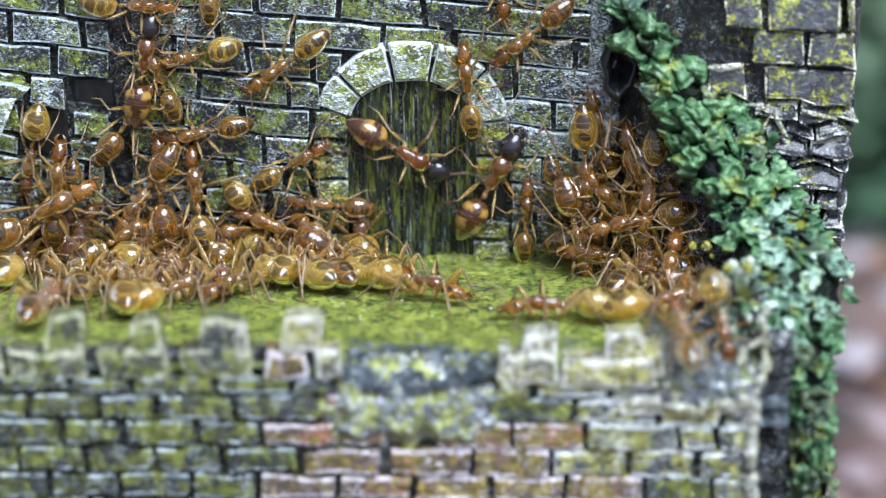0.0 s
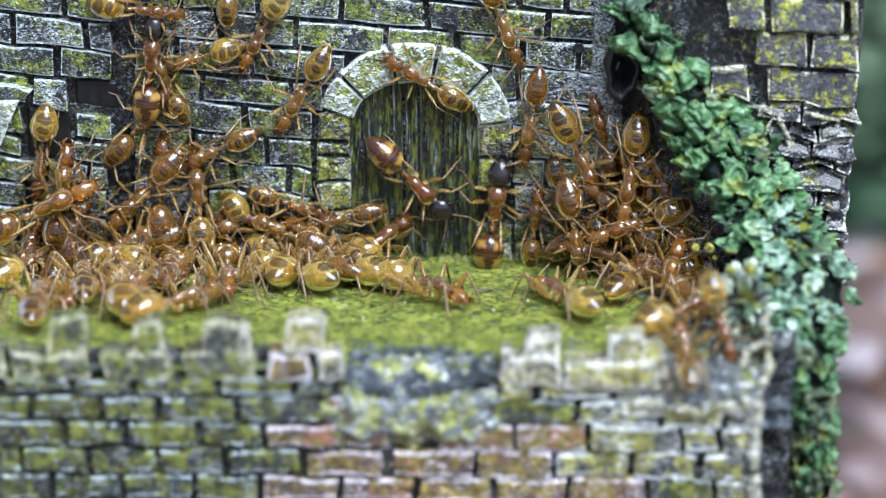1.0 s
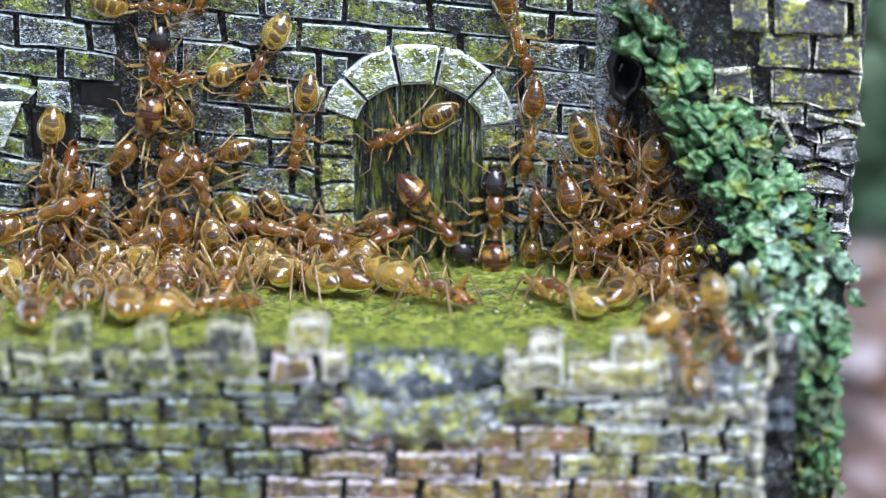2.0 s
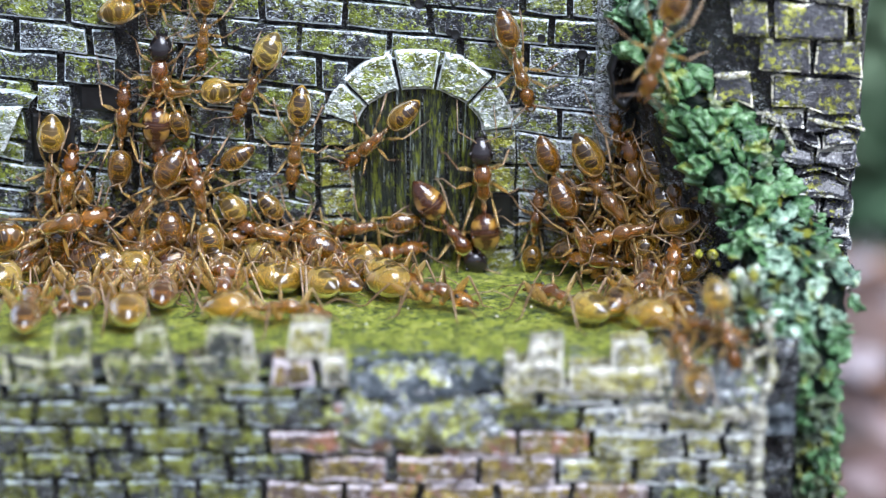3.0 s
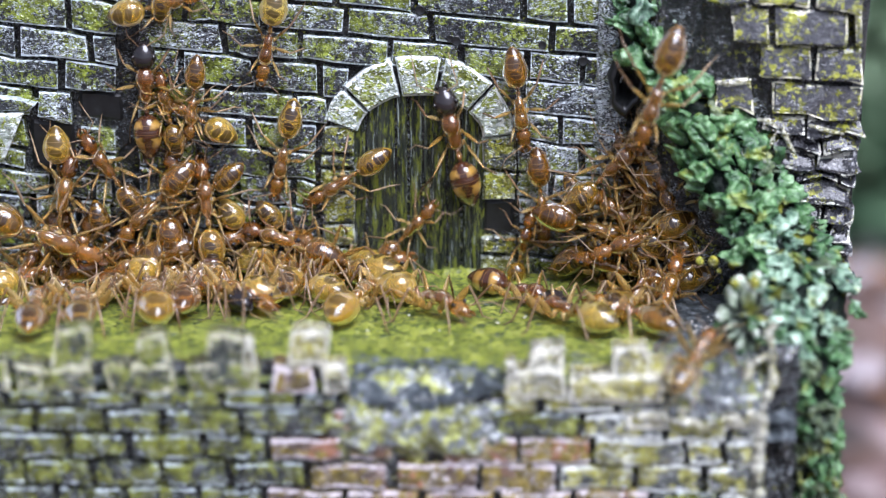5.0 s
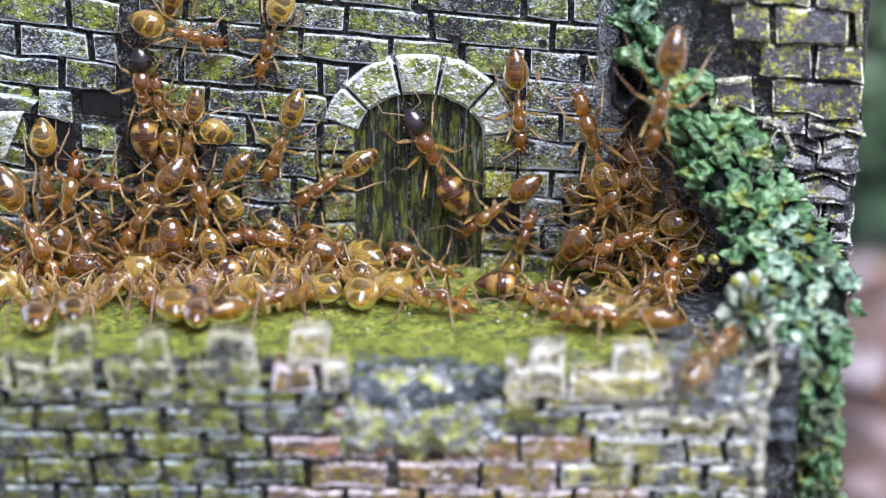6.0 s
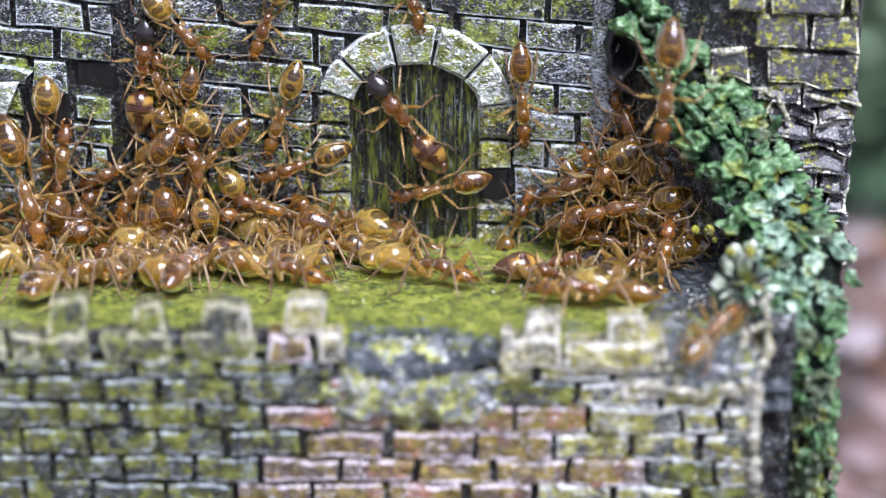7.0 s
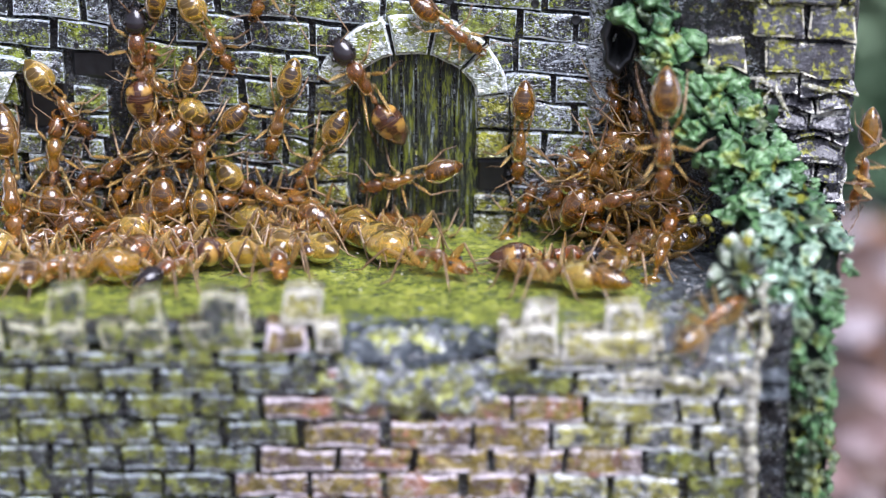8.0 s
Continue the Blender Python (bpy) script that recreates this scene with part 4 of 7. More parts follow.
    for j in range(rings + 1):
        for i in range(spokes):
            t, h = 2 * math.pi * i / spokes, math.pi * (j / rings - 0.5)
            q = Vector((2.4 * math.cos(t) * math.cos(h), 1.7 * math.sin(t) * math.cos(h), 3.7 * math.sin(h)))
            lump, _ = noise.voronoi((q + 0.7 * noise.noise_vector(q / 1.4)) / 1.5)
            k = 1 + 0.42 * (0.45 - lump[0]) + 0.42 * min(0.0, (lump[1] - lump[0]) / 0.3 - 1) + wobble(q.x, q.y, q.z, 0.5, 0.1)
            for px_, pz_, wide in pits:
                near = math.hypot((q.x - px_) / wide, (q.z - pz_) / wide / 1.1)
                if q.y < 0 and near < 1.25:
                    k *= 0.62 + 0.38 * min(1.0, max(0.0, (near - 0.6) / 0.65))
            verts.append((fx + q.x * k, fy + q.y * k, fz + q.z * k))
            # crevices take a painted shade tone, proud lumps a rubbed pale one
            wear.append(min(1.0, max(0.0, 0.5 + 1.6 * (k - 0.95))))
    for j in range(rings):
        for i in range(spokes):
            n2 = (i + 1) % spokes
            faces.append((j * spokes + i, j * spokes + n2, (j + 1) * spokes + n2, (j + 1) * spokes + i))
    foot = mesh_object("foot_lump", verts, faces, ivy_froth_mat, ivy, "whitish frothy foot of the ivy with pits painted black", wear=wear)
    # pit floors take black resin in place of deep shade
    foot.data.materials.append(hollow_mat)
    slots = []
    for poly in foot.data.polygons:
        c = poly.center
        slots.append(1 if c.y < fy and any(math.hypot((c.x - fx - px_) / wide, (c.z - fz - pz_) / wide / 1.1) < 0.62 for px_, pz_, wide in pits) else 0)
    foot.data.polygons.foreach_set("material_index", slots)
    # yellow-green beads on the foot and a mossy crumb on the ledge behind it
    for x, y, z, r in ((23.31, -20.60, 5.93, 0.50), (24.77, -21.20, 6.23, 0.60), (21.42, -11.50, 4.83, 0.45), (22.50, -12.00, 4.90, 0.60), (24.01, -12.50, 4.81, 0.40), (22.98, -12.20, 4.22, 0.30)):
        r *= 0.8
        bead = [(x - r, y, z, r * 0.2, r * 0.2), (x - r * 0.6, y, z + 0.05, r * 0.75, r * 0.9), (x + r * 0.1, y, z, r * 0.95, r * 1.2), (x + r * 0.7, y, z - 0.05, r * 0.6, r * 0.8), (x + r, y, z, r * 0.15, r * 0.2)]
        mesh_object("bead", *loft(bead, 10), bead_mat, ivy, "yellow-green mossy bead")
    for pick, mat, lab in (("green", ivy_mat, "bright green crumpled ivy leaves"), ("pale", ivy_pale_mat, "whitish worn ivy leaves"), ("olive", ivy_olive_mat, "dull olive ivy leaves near the foot")):
        verts, faces, wear = sets[pick]
        ob = mesh_object("leaves", verts, faces, mat, ivy, lab, wear=wear)
        ob["kind"] = "stuff"
    # hollow with a smooth rim, its deep shade given as black resin
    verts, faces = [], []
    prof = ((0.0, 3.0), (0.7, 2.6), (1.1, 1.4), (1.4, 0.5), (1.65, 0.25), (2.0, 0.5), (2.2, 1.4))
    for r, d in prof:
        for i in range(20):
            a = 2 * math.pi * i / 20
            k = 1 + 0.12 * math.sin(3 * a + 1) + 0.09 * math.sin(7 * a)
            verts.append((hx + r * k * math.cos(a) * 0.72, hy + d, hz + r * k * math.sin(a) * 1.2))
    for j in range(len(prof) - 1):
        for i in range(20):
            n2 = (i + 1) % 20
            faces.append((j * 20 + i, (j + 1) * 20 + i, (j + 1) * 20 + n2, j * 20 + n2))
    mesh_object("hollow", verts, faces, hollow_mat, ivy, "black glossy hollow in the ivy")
    return ivy


build_tower()
build_ivy()


# ---- ground behind ----
def build_ground():
    verts, faces = [], []
    xs = [-3000, -400, -150] + [-60 + 10 * i for i in range(22)] + [300, 600, 3000]
    ys = [-3000, -400, -100] + [-20 + 10 * i for i in range(34)] + [500, 900, 3000]
    for y in ys:
        for x in xs:
            near = abs(x) < 280 and abs(y) < 400
            verts.append((x, y, -52 + (wobble(x, y, 0, 30, 4) if near else 0)))
    for j in range(len(ys) - 1):
        for i in range(len(xs) - 1):
            a = j * len(xs) + i
            faces.append((a, a + 1, a + len(xs) + 1, a + len(xs)))
    return tagged(mesh_object("ground", verts, faces, ground_mat), "brown leaf-littered soil far below the ornament", kind="structure")


build_ground()


def build_dead_leaf(x, y, turn, size):
    """A curled dead leaf on the ground."""
    verts, faces = [], []
    for j in range(9):
        for i in range(7):
            u, v = i / 3 - 1, j / 4 - 1
            w = 0.45 * math.sqrt(max(0.02, 1 - v * v))
            verts.append((size * v, size * u * w, size * (0.16 * u * u + 0.10 * v * v) + wobble(v * size, u * size, x, 5, 1.0)))
    for j in range(8):
        for i in range(6):
            a = j * 7 + i
            faces.append((a, a + 1, a + 8, a + 7))
    ob = mesh_object("dead_leaf", verts, faces, leaf_litter_mat)
    ob.matrix_basis = pose(x * MM, y * MM, -0.050, 6, 4, turn)
    return tagged(ob, "curled orange-brown dead leaf on the soil", "leaf", "leaf litter")


def build_pebble(x, y, size, turn):
    verts, faces = [], []
    for j in range(9):
        for i in range(14):
            a, b = 2 * math.pi * i / 14, math.pi * (j / 8 - 0.5)
            q = (math.cos(a) * math.cos(b), 0.8 * math.sin(a) * math.cos(b), 0.55 * math.sin(b))
            k = size * (1 + wobble(q[0] * 3 + x, q[1] * 3, q[2] * 3, 1.4, 0.2))
            verts.append((q[0] * k, q[1] * k, q[2] * k))
    for j in range(8):
        for i in range(14):
            n = (i + 1) % 14
            faces.append((j * 14 + i, j * 14 + n, (j + 1) * 14 + n, (j + 1) * 14 + i))
    ob = mesh_object("pebble", verts, faces, stone_mat)
    ob.matrix_basis = pose(x * MM, y * MM, -0.052 + 0.3 * size * MM, 0, 0, turn)
    return tagged(ob, "rounded mauve-grey stone lying on the soil", "stone", "stones on the soil")


def build_shrub(x, y, seed, tall):
    """Low green plant: bent stalks and many small leaves."""
    rng = random.Random(seed)
    plant = tagged(new("shrub"), "leafy low green plant growing behind the ornament", "plant", "plants behind")
    plant.location = (x * MM, y * MM, -0.052)
    stems, leaves = [], ([], [])
    for _ in range(9):
        lean, turn = rng.uniform(5, 40), rng.uniform(0, 6.28)
        h = tall * rng.uniform(0.7, 1.1)
        d = Vector((math.cos(turn), math.sin(turn), 0)) * math.tan(radians(lean))
        pts = [Vector((0, 0, 0)) + d * h * s * s * 0.6 + Vector((0, 0, h * s)) for s in (0, 0.3, 0.6, 0.85, 1.0)]
        stems.append(tube([tuple(q) for q in pts], [1.4, 1.2, 0.9, 0.6, 0.3], 5))
        for i in range(46):
            s = rng.uniform(0.15, 1.0)
            base = d * h * s * s * 0.6 + Vector((0, 0, h * s))
            way = Vector((rng.uniform(-1, 1), rng.uniform(-1, 1), rng.uniform(-0.3, 0.6))).normalized()
            side = way.cross(Vector((0, 0, 1))).normalized()
            size = rng.uniform(6, 12)
            first = len(leaves[0])
            for f, w, z in ((0, 0.05, 0), (0.3, 0.4, 0.08), (0.65, 0.36, 0.05), (1.0, 0.02, -0.12)):
                for sgn in (-1, 0, 1):
                    q = base + size * (f * way + sgn * w * side) + Vector((0, 0, size * (z - 0.1 * (sgn == 0))))
                    leaves[0].append(tuple(q))
            for r in range(3):
                for c in range(2):
                    k = first + r * 3 + c
                    leaves[1].append((k, k + 1, k + 4, k + 3))
    mesh_object("stalks", *joined(*stems), shrub_mat, plant)
    ob = mesh_object("leaves", *leaves, shrub_mat, plant)
    ob["kind"] = "stuff"
    return plant


litter = random.Random(21)
for i in range(26):
    ly = litter.uniform(58, 175)
    build_dead_leaf(36 + 0.19 * ly + litter.uniform(-5, 9), ly, litter.uniform(0, 360), litter.uniform(3.0, 6.5))
for i in range(64):
    ly = litter.uniform(52, 172)
    build_pebble(36 + 0.19 * ly + litter.uniform(-7, 10), ly, litter.choice((2.4, 3.2, 4.5, 6.0)), litter.uniform(0, 360))
for i, (lx, ly) in enumerate(((74, 172), (88, 196), (78, 225), (98, 240), (84, 268), (112, 290), (92, 318))):
    build_shrub(lx, ly, 11 + i, 46 + 9 * i)
for i, (lx, ly) in enumerate(((69, 164), (78, 168), (88, 172))):
    build_shrub(lx, ly, 31 + i, 24 + 3 * i)


# ---- ants ----
LEGS = (("front", 2.3, 40), ("middle", 1.35, 98), ("hind", 0.5, 146))


def leg_mesh(side, turn, reach, lift, foot):
    """A leg from its hip at the origin: a stout coxa down, a broad flattened thigh up and out; then a thin shin down to the ground and foot."""
    a = radians(turn)
    d = Vector((math.cos(a), side * math.sin(a), 0))
    back = Vector((math.cos(a + 0.35), side * math.sin(a + 0.35), 0))
    hip = d * 0.22 + Vector((0, side * 0.10, -0.42))
    knee = hip + d * reach * 0.42 + Vector((0, 0, lift + 0.25))
    ankle = d * reach * 0.84 + Vector((0, 0, foot + 0.28))
    toe = d * reach * 0.90 + back * reach * 0.2 + Vector((0, 0, foot + 0.03))
    way = knee - hip
    shin = (knee + ankle) / 2 + d * 0.06
    coxa = tube([(0, 0, 0.14), (hip * 0.4), (hip * 0.8), hip + way * 0.05], [0.17, 0.24, 0.17, 0.085], 8)
    # a blade seen broad from the side
    u = way.normalized()
    flat = u.cross(Vector((0, 0, 1)))
    flat = flat.normalized() if flat.length > 0.05 else Vector((0, 1, 0))
    tall = flat.cross(u)
    verts, faces = [], []
    for f, wide in ((0.0, 0.08), (0.1, 0.14), (0.28, 0.28), (0.5, 0.31), (0.75, 0.24), (0.93, 0.12), (1.0, 0.07)):
        q = hip + way * f
        for k in range(8):
            t = math.pi * k / 4
            verts.append(tuple(q + tall * wide * math.cos(t) + flat * wide * 0.45 * math.sin(t)))
    for r in range(6):
        for k in range(8):
            n = (k + 1) % 8
            faces.append((r * 8 + k, r * 8 + n, r * 8 + 8 + n, r * 8 + 8 + k))
    faces.append(tuple(range(7, -1, -1)))
    faces.append(tuple(48 + k for k in range(8)))
    lower = tube([knee, knee + (ankle - knee) * 0.1, shin, ankle, (ankle + toe) / 2, toe], [0.075, 0.085, 0.105, 0.07, 0.042, 0.026], 6)
    return joined(coxa, (verts, faces)), lower


def build_ant(name, caste, variant):
    """An ant 9.5 mm long, head towards +x, standing with its feet 1.3 mm below its middle."""
    rng = random.Random(variant * 17 + (5 if caste == "major" else 0))
    ant = new(name)
    major = caste == "major"
    gm = {"worker": gaster_mat, "pale": pale_gaster_mat, "major": ringed_gaster_mat}[caste]
    bm_, hm = (dark_body_mat if major else body_mat), (black_head_mat if major else head_mat)
    fat = {"worker": 1.0, "pale": 1.2, "major": 1.02}[caste]
    droop = rng.uniform(-0.15, 0.35)
    secs = []
    plates = (0.0, 0.30, 0.55, 0.76, 0.91, 1.0)  # overlapping segments, each a hair narrower at its front
    for i in range(41):
        t = i / 40
        r = math.sin(math.pi * min(1.0, t ** 0.76)) ** 0.60 if 0 < t < 1 else 0.0
        r = max(r, 0.1 if t < 0.5 else 0.06)
        k = max(n for n in range(5) if plates[n] <= t)
        f = (t - plates[k]) / (plates[k + 1] - plates[k])
        step = 1 + 0.022 * (min(1.0, f * 5) - 0.5)
        secs.append((-0.85 - 3.75 * t, 0, 0.14 - droop * t * t, 1.14 * fat * r * step, 1.06 * fat * r * step))
    mesh_object("gaster", *loft(secs, 20), gm, ant, {"worker": "golden amber gaster with a dark saddle", "pale": "swollen pale yellow glossy gaster", "major": "dark brown ringed gaster with pale flecks"}[caste])
    mesh_object("petiole", *loft([(-0.05, 0, -0.1, 0.16, 0.16), (-0.3, 0, 0.0, 0.24, 0.3), (-0.5, 0, 0.16, 0.24, 0.42), (-0.65, 0, 0.05, 0.2, 0.28), (-0.95, 0, -0.05, 0.16, 0.18)], 10), bm_, ant)
    w = 1.22 if major else 1.14
    mesh_object("thorax", *loft([(3.02, 0, -0.06, 0.2, 0.2), (2.9, 0, -0.02, 0.36 * w, 0.34), (2.65, 0, 0.06, 0.52 * w, 0.50), (2.3, 0, 0.16, 0.61 * w, 0.60), (1.95, 0, 0.20, 0.60 * w, 0.63), (1.65, 0, 0.18, 0.54 * w, 0.60),
                             (1.45, 0, 0.10, 0.47 * w, 0.54), (1.3, 0, 0.06, 0.44 * w, 0.51), (1.1, 0, 0.06, 0.44 * w, 0.52), (0.8, 0, 0.06, 0.45 * w, 0.54), (0.45, 0, 0.03, 0.41 * w, 0.50), (0.2, 0, -0.04, 0.33 * w, 0.38), (-0.02, 0, -0.1, 0.2, 0.2), (-0.12, 0, -0.1, 0.14, 0.14)], 16), bm_, ant)
    hw, x0, x1 = (1.02, 2.85, 5.0) if major else (0.74, 2.9, 4.72)
    hs = []
    for i in range(11):
        t = i / 10
        r = (math.sin(math.pi * (0.06 + 0.88 * t)) ** 0.55) * (1.08 - 0.34 * t)
        hs.append((x0 + (x1 - x0) * t, 0, -0.05 - 0.25 * t, hw * r * (1 if 0 < t < 1 else 0.6), 0.62 * hw / 0.68 * 0.92 * r * (1 if 0 < t < 1 else 0.6)))
    head = mesh_object("head", *loft(hs, 14), hm, ant, "glossy black head" if major else "")
    for side in (-1, 1):
        xe = x0 + 0.45 * (x1 - x0)
        mesh_object("eye", *loft([(xe - 0.22, side * hw * 0.82, 0.22, 0.03, 0.03), (xe - 0.1, side * hw * 0.84, 0.24, 0.13, 0.16), (xe + 0.05, side * hw * 0.82, 0.23, 0.15, 0.18), (xe + 0.2, side * hw * 0.77, 0.2, 0.04, 0.04)], 8), eye_mat, head, "small black eye")
        mesh_object("mandible", *tube([(x1 - 0.15, side * 0.34, -0.3), (x1 + 0.12, side * 0.36, -0.36), (x1 + 0.34, side * 0.2, -0.42), (x1 + 0.42, side * 0.03, -0.44)], [0.14, 0.14, 0.09, 0.03]), hm, head)
        sp, up = rng.uniform(0.8, 1.7), rng.uniform(0.1, 0.7)
        fx, fy = rng.uniform(1.0, 2.4), rng.uniform(-0.4, 1.0)
        elbow = Vector((x1 + 0.1 + rng.uniform(-0.2, 0.6), side * (0.3 + sp), up))
        tip = elbow + Vector((fx, side * fy, -0.5 - up))
        mesh_object("antenna", *tube([(x1 - 0.45, side * 0.24, 0.12), (x1 - 0.25, side * 0.42, 0.2), tuple(elbow * 0.6 + Vector((x1 - 0.25, side * 0.42, 0.2)) * 0.4), tuple(elbow),
                                      tuple(elbow + (tip - elbow) * 0.12), tuple(elbow + (tip - elbow) * 0.5 + Vector((0, 0, 0.15))), tuple(tip)],
                                     [0.06, 0.05, 0.05, 0.055, 0.045, 0.055, 0.03], 5), shin_mat, head)
    for which, x, turn in LEGS:
        for side in (-1, 1):
            reach = {"front": 3.0, "middle": 3.3, "hind": 4.6}[which] * rng.uniform(0.85, 1.1)
            thigh, lower = leg_mesh(side, turn + rng.uniform(-18, 18), reach, rng.uniform(1.0, 1.7) + 0.25 * (variant % 4), -1.05)
            leg = mesh_object("leg", *thigh, leg_mat, ant)
            mesh_object("shin", *lower, shin_mat, leg, "thin brown shin and foot")
            leg.location = (x * MM, side * 0.42 * MM, -0.25 * MM)
    return ant


def ant_pose(x, y, z, lean, heading, tip=0, roll=0):
    """Millimetres. lean: 0 on a floor, 90 on the wall; heading: 0 to the right, 90 up the wall or away; tip: nose up."""
    return Matrix.Translation((x * MM, y * MM, z * MM)) @ pose(0, 0, 0, lean) @ pose(0, 0, 0, 0, 0, heading) @ pose(0, 0, 0, roll, -tip, 0)


ANTS, PROTOS = [], {}
TEXT = {"worker": "amber worker ant with banded golden gaster", "pale": "amber worker ant with swollen pale gaster", "major": "large black-headed ant with dark ringed gaster"}


def add_ant(caste, variant, size, rows, where, walks=False):
    """rows: (seconds, x, y, z, lean, heading[, tip, roll])."""
    key = (caste, variant)
    first = ant_pose(*rows[0][1:])
    if key in PROTOS:
        ant = copy_thing(PROTOS[key], first)
    else:
        ant = PROTOS[key] = build_ant("ant", caste, variant)
        ant.matrix_basis = first
    ant.scale = (size, size, size)
    tagged(ant, TEXT[caste] + " " + where, "ant", "ants on the castle ornament")
    ANTS.append((ant, rows, walks))


add_ant("worker", 0, 0.98, [(0.0, -12.71, -1.75, 18.30, 90, -143), (0.5, -11.89, -1.75, 17.18, 90, -127), (1.0, -11.66, -1.75, 16.08, 90, -120), (1.5, -11.84, -1.75, 14.34, 90, -109), (3.0, -12.65, -1.75, 12.42, 90, -97), (3.5, -12.76, -1.75, 11.99, 90, -105), (4.0, -13.07, -1.75, 11.99, 90, -107), (4.5, -13.59, -1.75, 11.71, 90, -102), (6.0, -13.89, -1.75, 12.80, 90, -111), (6.5, -14.01, -1.75, 12.91, 90, -118), (7.0, -13.50, -1.75, 12.70, 90, -109), (8.0, -13.34, -1.75, 11.92, 90, -106)], "on the wall", walks=True)
add_ant("pale", 1, 0.93, [(0.0, -13.46, -1.75, 30.73, 90, -104), (0.5, -14.61, -1.75, 26.11, 90, -105), (1.0, -14.97, -1.75, 21.50, 90, -118), (1.5, -15.00, -1.75, 20.04, 90, -120), (3.0, -16.02, -1.75, 17.70, 90, -116), (3.5, -15.56, -1.75, 17.93, 90, -114), (4.0, -15.08, -1.75, 19.69, 90, -108), (4.5, -15.02, -1.75, 21.52, 90, -99), (6.0, -14.57, -1.75, 22.12, 90, -108), (6.5, -14.66, -1.75, 21.35, 90, -110), (7.0, -14.45, -1.75, 21.20, 90, -111), (8.0, -13.89, -1.75, 23.71, 90, -114)], "on the wall", walks=True)
add_ant("worker", 2, 0.84, [(0.0, -19.77, -1.75, 30.49, 90, -100), (1.5, -20.18, -1.75, 28.73, 90, -99), (3.0, -20.34, -1.75, 22.36, 90, -96), (3.5, -20.40, -1.75, 20.56, 90, -96), (4.0, -20.12, -1.75, 19.22, 90, -81), (4.5, -20.97, -1.75, 18.23, 90, -92), (6.0, -21.88, -1.75, 13.36, 90, -101), (6.5, -22.14, -1.75, 13.39, 90, -105), (7.0, -21.82, -1.75, 12.68, 90, -99), (8.0, -21.75, -1.75, 12.68, 90, -99)], "on the wall", walks=True)
add_ant("worker", 1, 0.84, [(0.0, -19.28, -1.75, 25.01, 90, 89), (0.5, -19.38, -1.75, 24.89, 90, 88), (1.0, -18.06, -1.75, 24.99, 90, 90), (1.5, -19.01, -1.75, 27.88, 90, 93), (3.0, -17.48, -1.75, 33.55, 90, 84), (8.0, -17.48, -1.75, 33.55, 90, 84)], "on the wall")
add_ant("pale", 0, 0.84, [(0.0, -20.30, -1.75, 18.90, 90, -167), (0.5, -20.50, -1.75, 18.68, 90, -161), (1.0, -20.33, -1.75, 18.85, 90, -164), (1.5, -20.55, -1.75, 17.80, 90, -169), (3.0, -21.56, -1.75, 16.33, 90, -178), (3.5, -21.34, -1.75, 14.87, 90, -195), (4.0, -21.92, -1.75, 14.19, 90, -207), (4.5, -21.13, -1.75, 14.55, 90, -212), (6.0, -21.68, -1.75, 14.09, 90, -205), (6.5, -22.17, -1.75, 12.65, 90, -222), (7.0, -22.30, -1.75, 13.03, 90, -231), (8.0, -22.75, -1.75, 12.75, 90, -217)], "on the wall")
add_ant("major", 0, 1.09, [(0.0, -25.25, -1.75, 17.25, 90, 79), (0.5, -25.16, -1.75, 17.60, 90, 79), (1.0, -24.88, -1.75, 17.28, 90, 83), (1.5, -25.02, -1.75, 16.93, 90, 81), (3.0, -24.49, -1.75, 15.95, 90, 85), (3.5, -24.77, -1.75, 16.43, 90, 89), (4.0, -25.51, -1.75, 16.03, 90, 91), (4.5, -25.47, -1.75, 15.93, 90, 91), (6.0, -25.90, -1.75, 15.40, 90, 92), (6.5, -25.57, -1.75, 15.17, 90, 87), (7.0, -25.61, -1.75, 15.30, 90, 84), (8.0, -25.68, -1.75, 15.27, 90, 91)], "on the wall")
add_ant("worker", 3, 1.00, [(0.0, -26.93, -1.75, 12.60, 90, 54), (0.5, -26.54, -1.75, 12.50, 90, 54), (1.0, -26.15, -1.75, 12.50, 90, 50), (1.5, -26.18, -1.75, 12.32, 90, 48), (3.0, -27.81, -1.75, 12.02, 90, 85), (3.5, -28.88, -1.75, 11.46, 90, 101), (4.0, -28.44, -1.75, 9.73, 90, 116), (4.5, -28.72, -1.75, 9.42, 90, 115), (6.0, -27.72, -1.75, 8.09, 90, 168), (6.5, -27.24, -1.75, 7.58, 90, 186), (7.0, -27.25, -1.75, 7.48, 90, 205), (8.0, -26.95, -1.75, 7.50, 90, 219)], "on the wall", walks=True)
add_ant("worker", 1, 0.84, [(0.0, -23.58, -1.75, 16.33, 90, 110), (1.0, -23.22, -1.75, 16.18, 90, 113), (1.5, -23.33, -1.75, 15.94, 90, 119), (2.2, -23.51, -1.75, 15.56, 90, 118), (3.0, -23.34, -1.75, 15.49, 90, 107), (3.3, -23.24, -1.75, 15.48, 90, 104), (4.2, -23.09, -1.75, 15.08, 90, 97), (4.5, -23.21, -1.75, 14.94, 90, 98), (5.2, -23.83, -1.75, 14.66, 90, 102), (6.4, -24.11, -1.75, 14.00, 90, 100), (7.3, -24.28, -1.75, 13.44, 90, 88), (8.0, -24.87, -1.75, 13.25, 90, 84)], "on the wall")
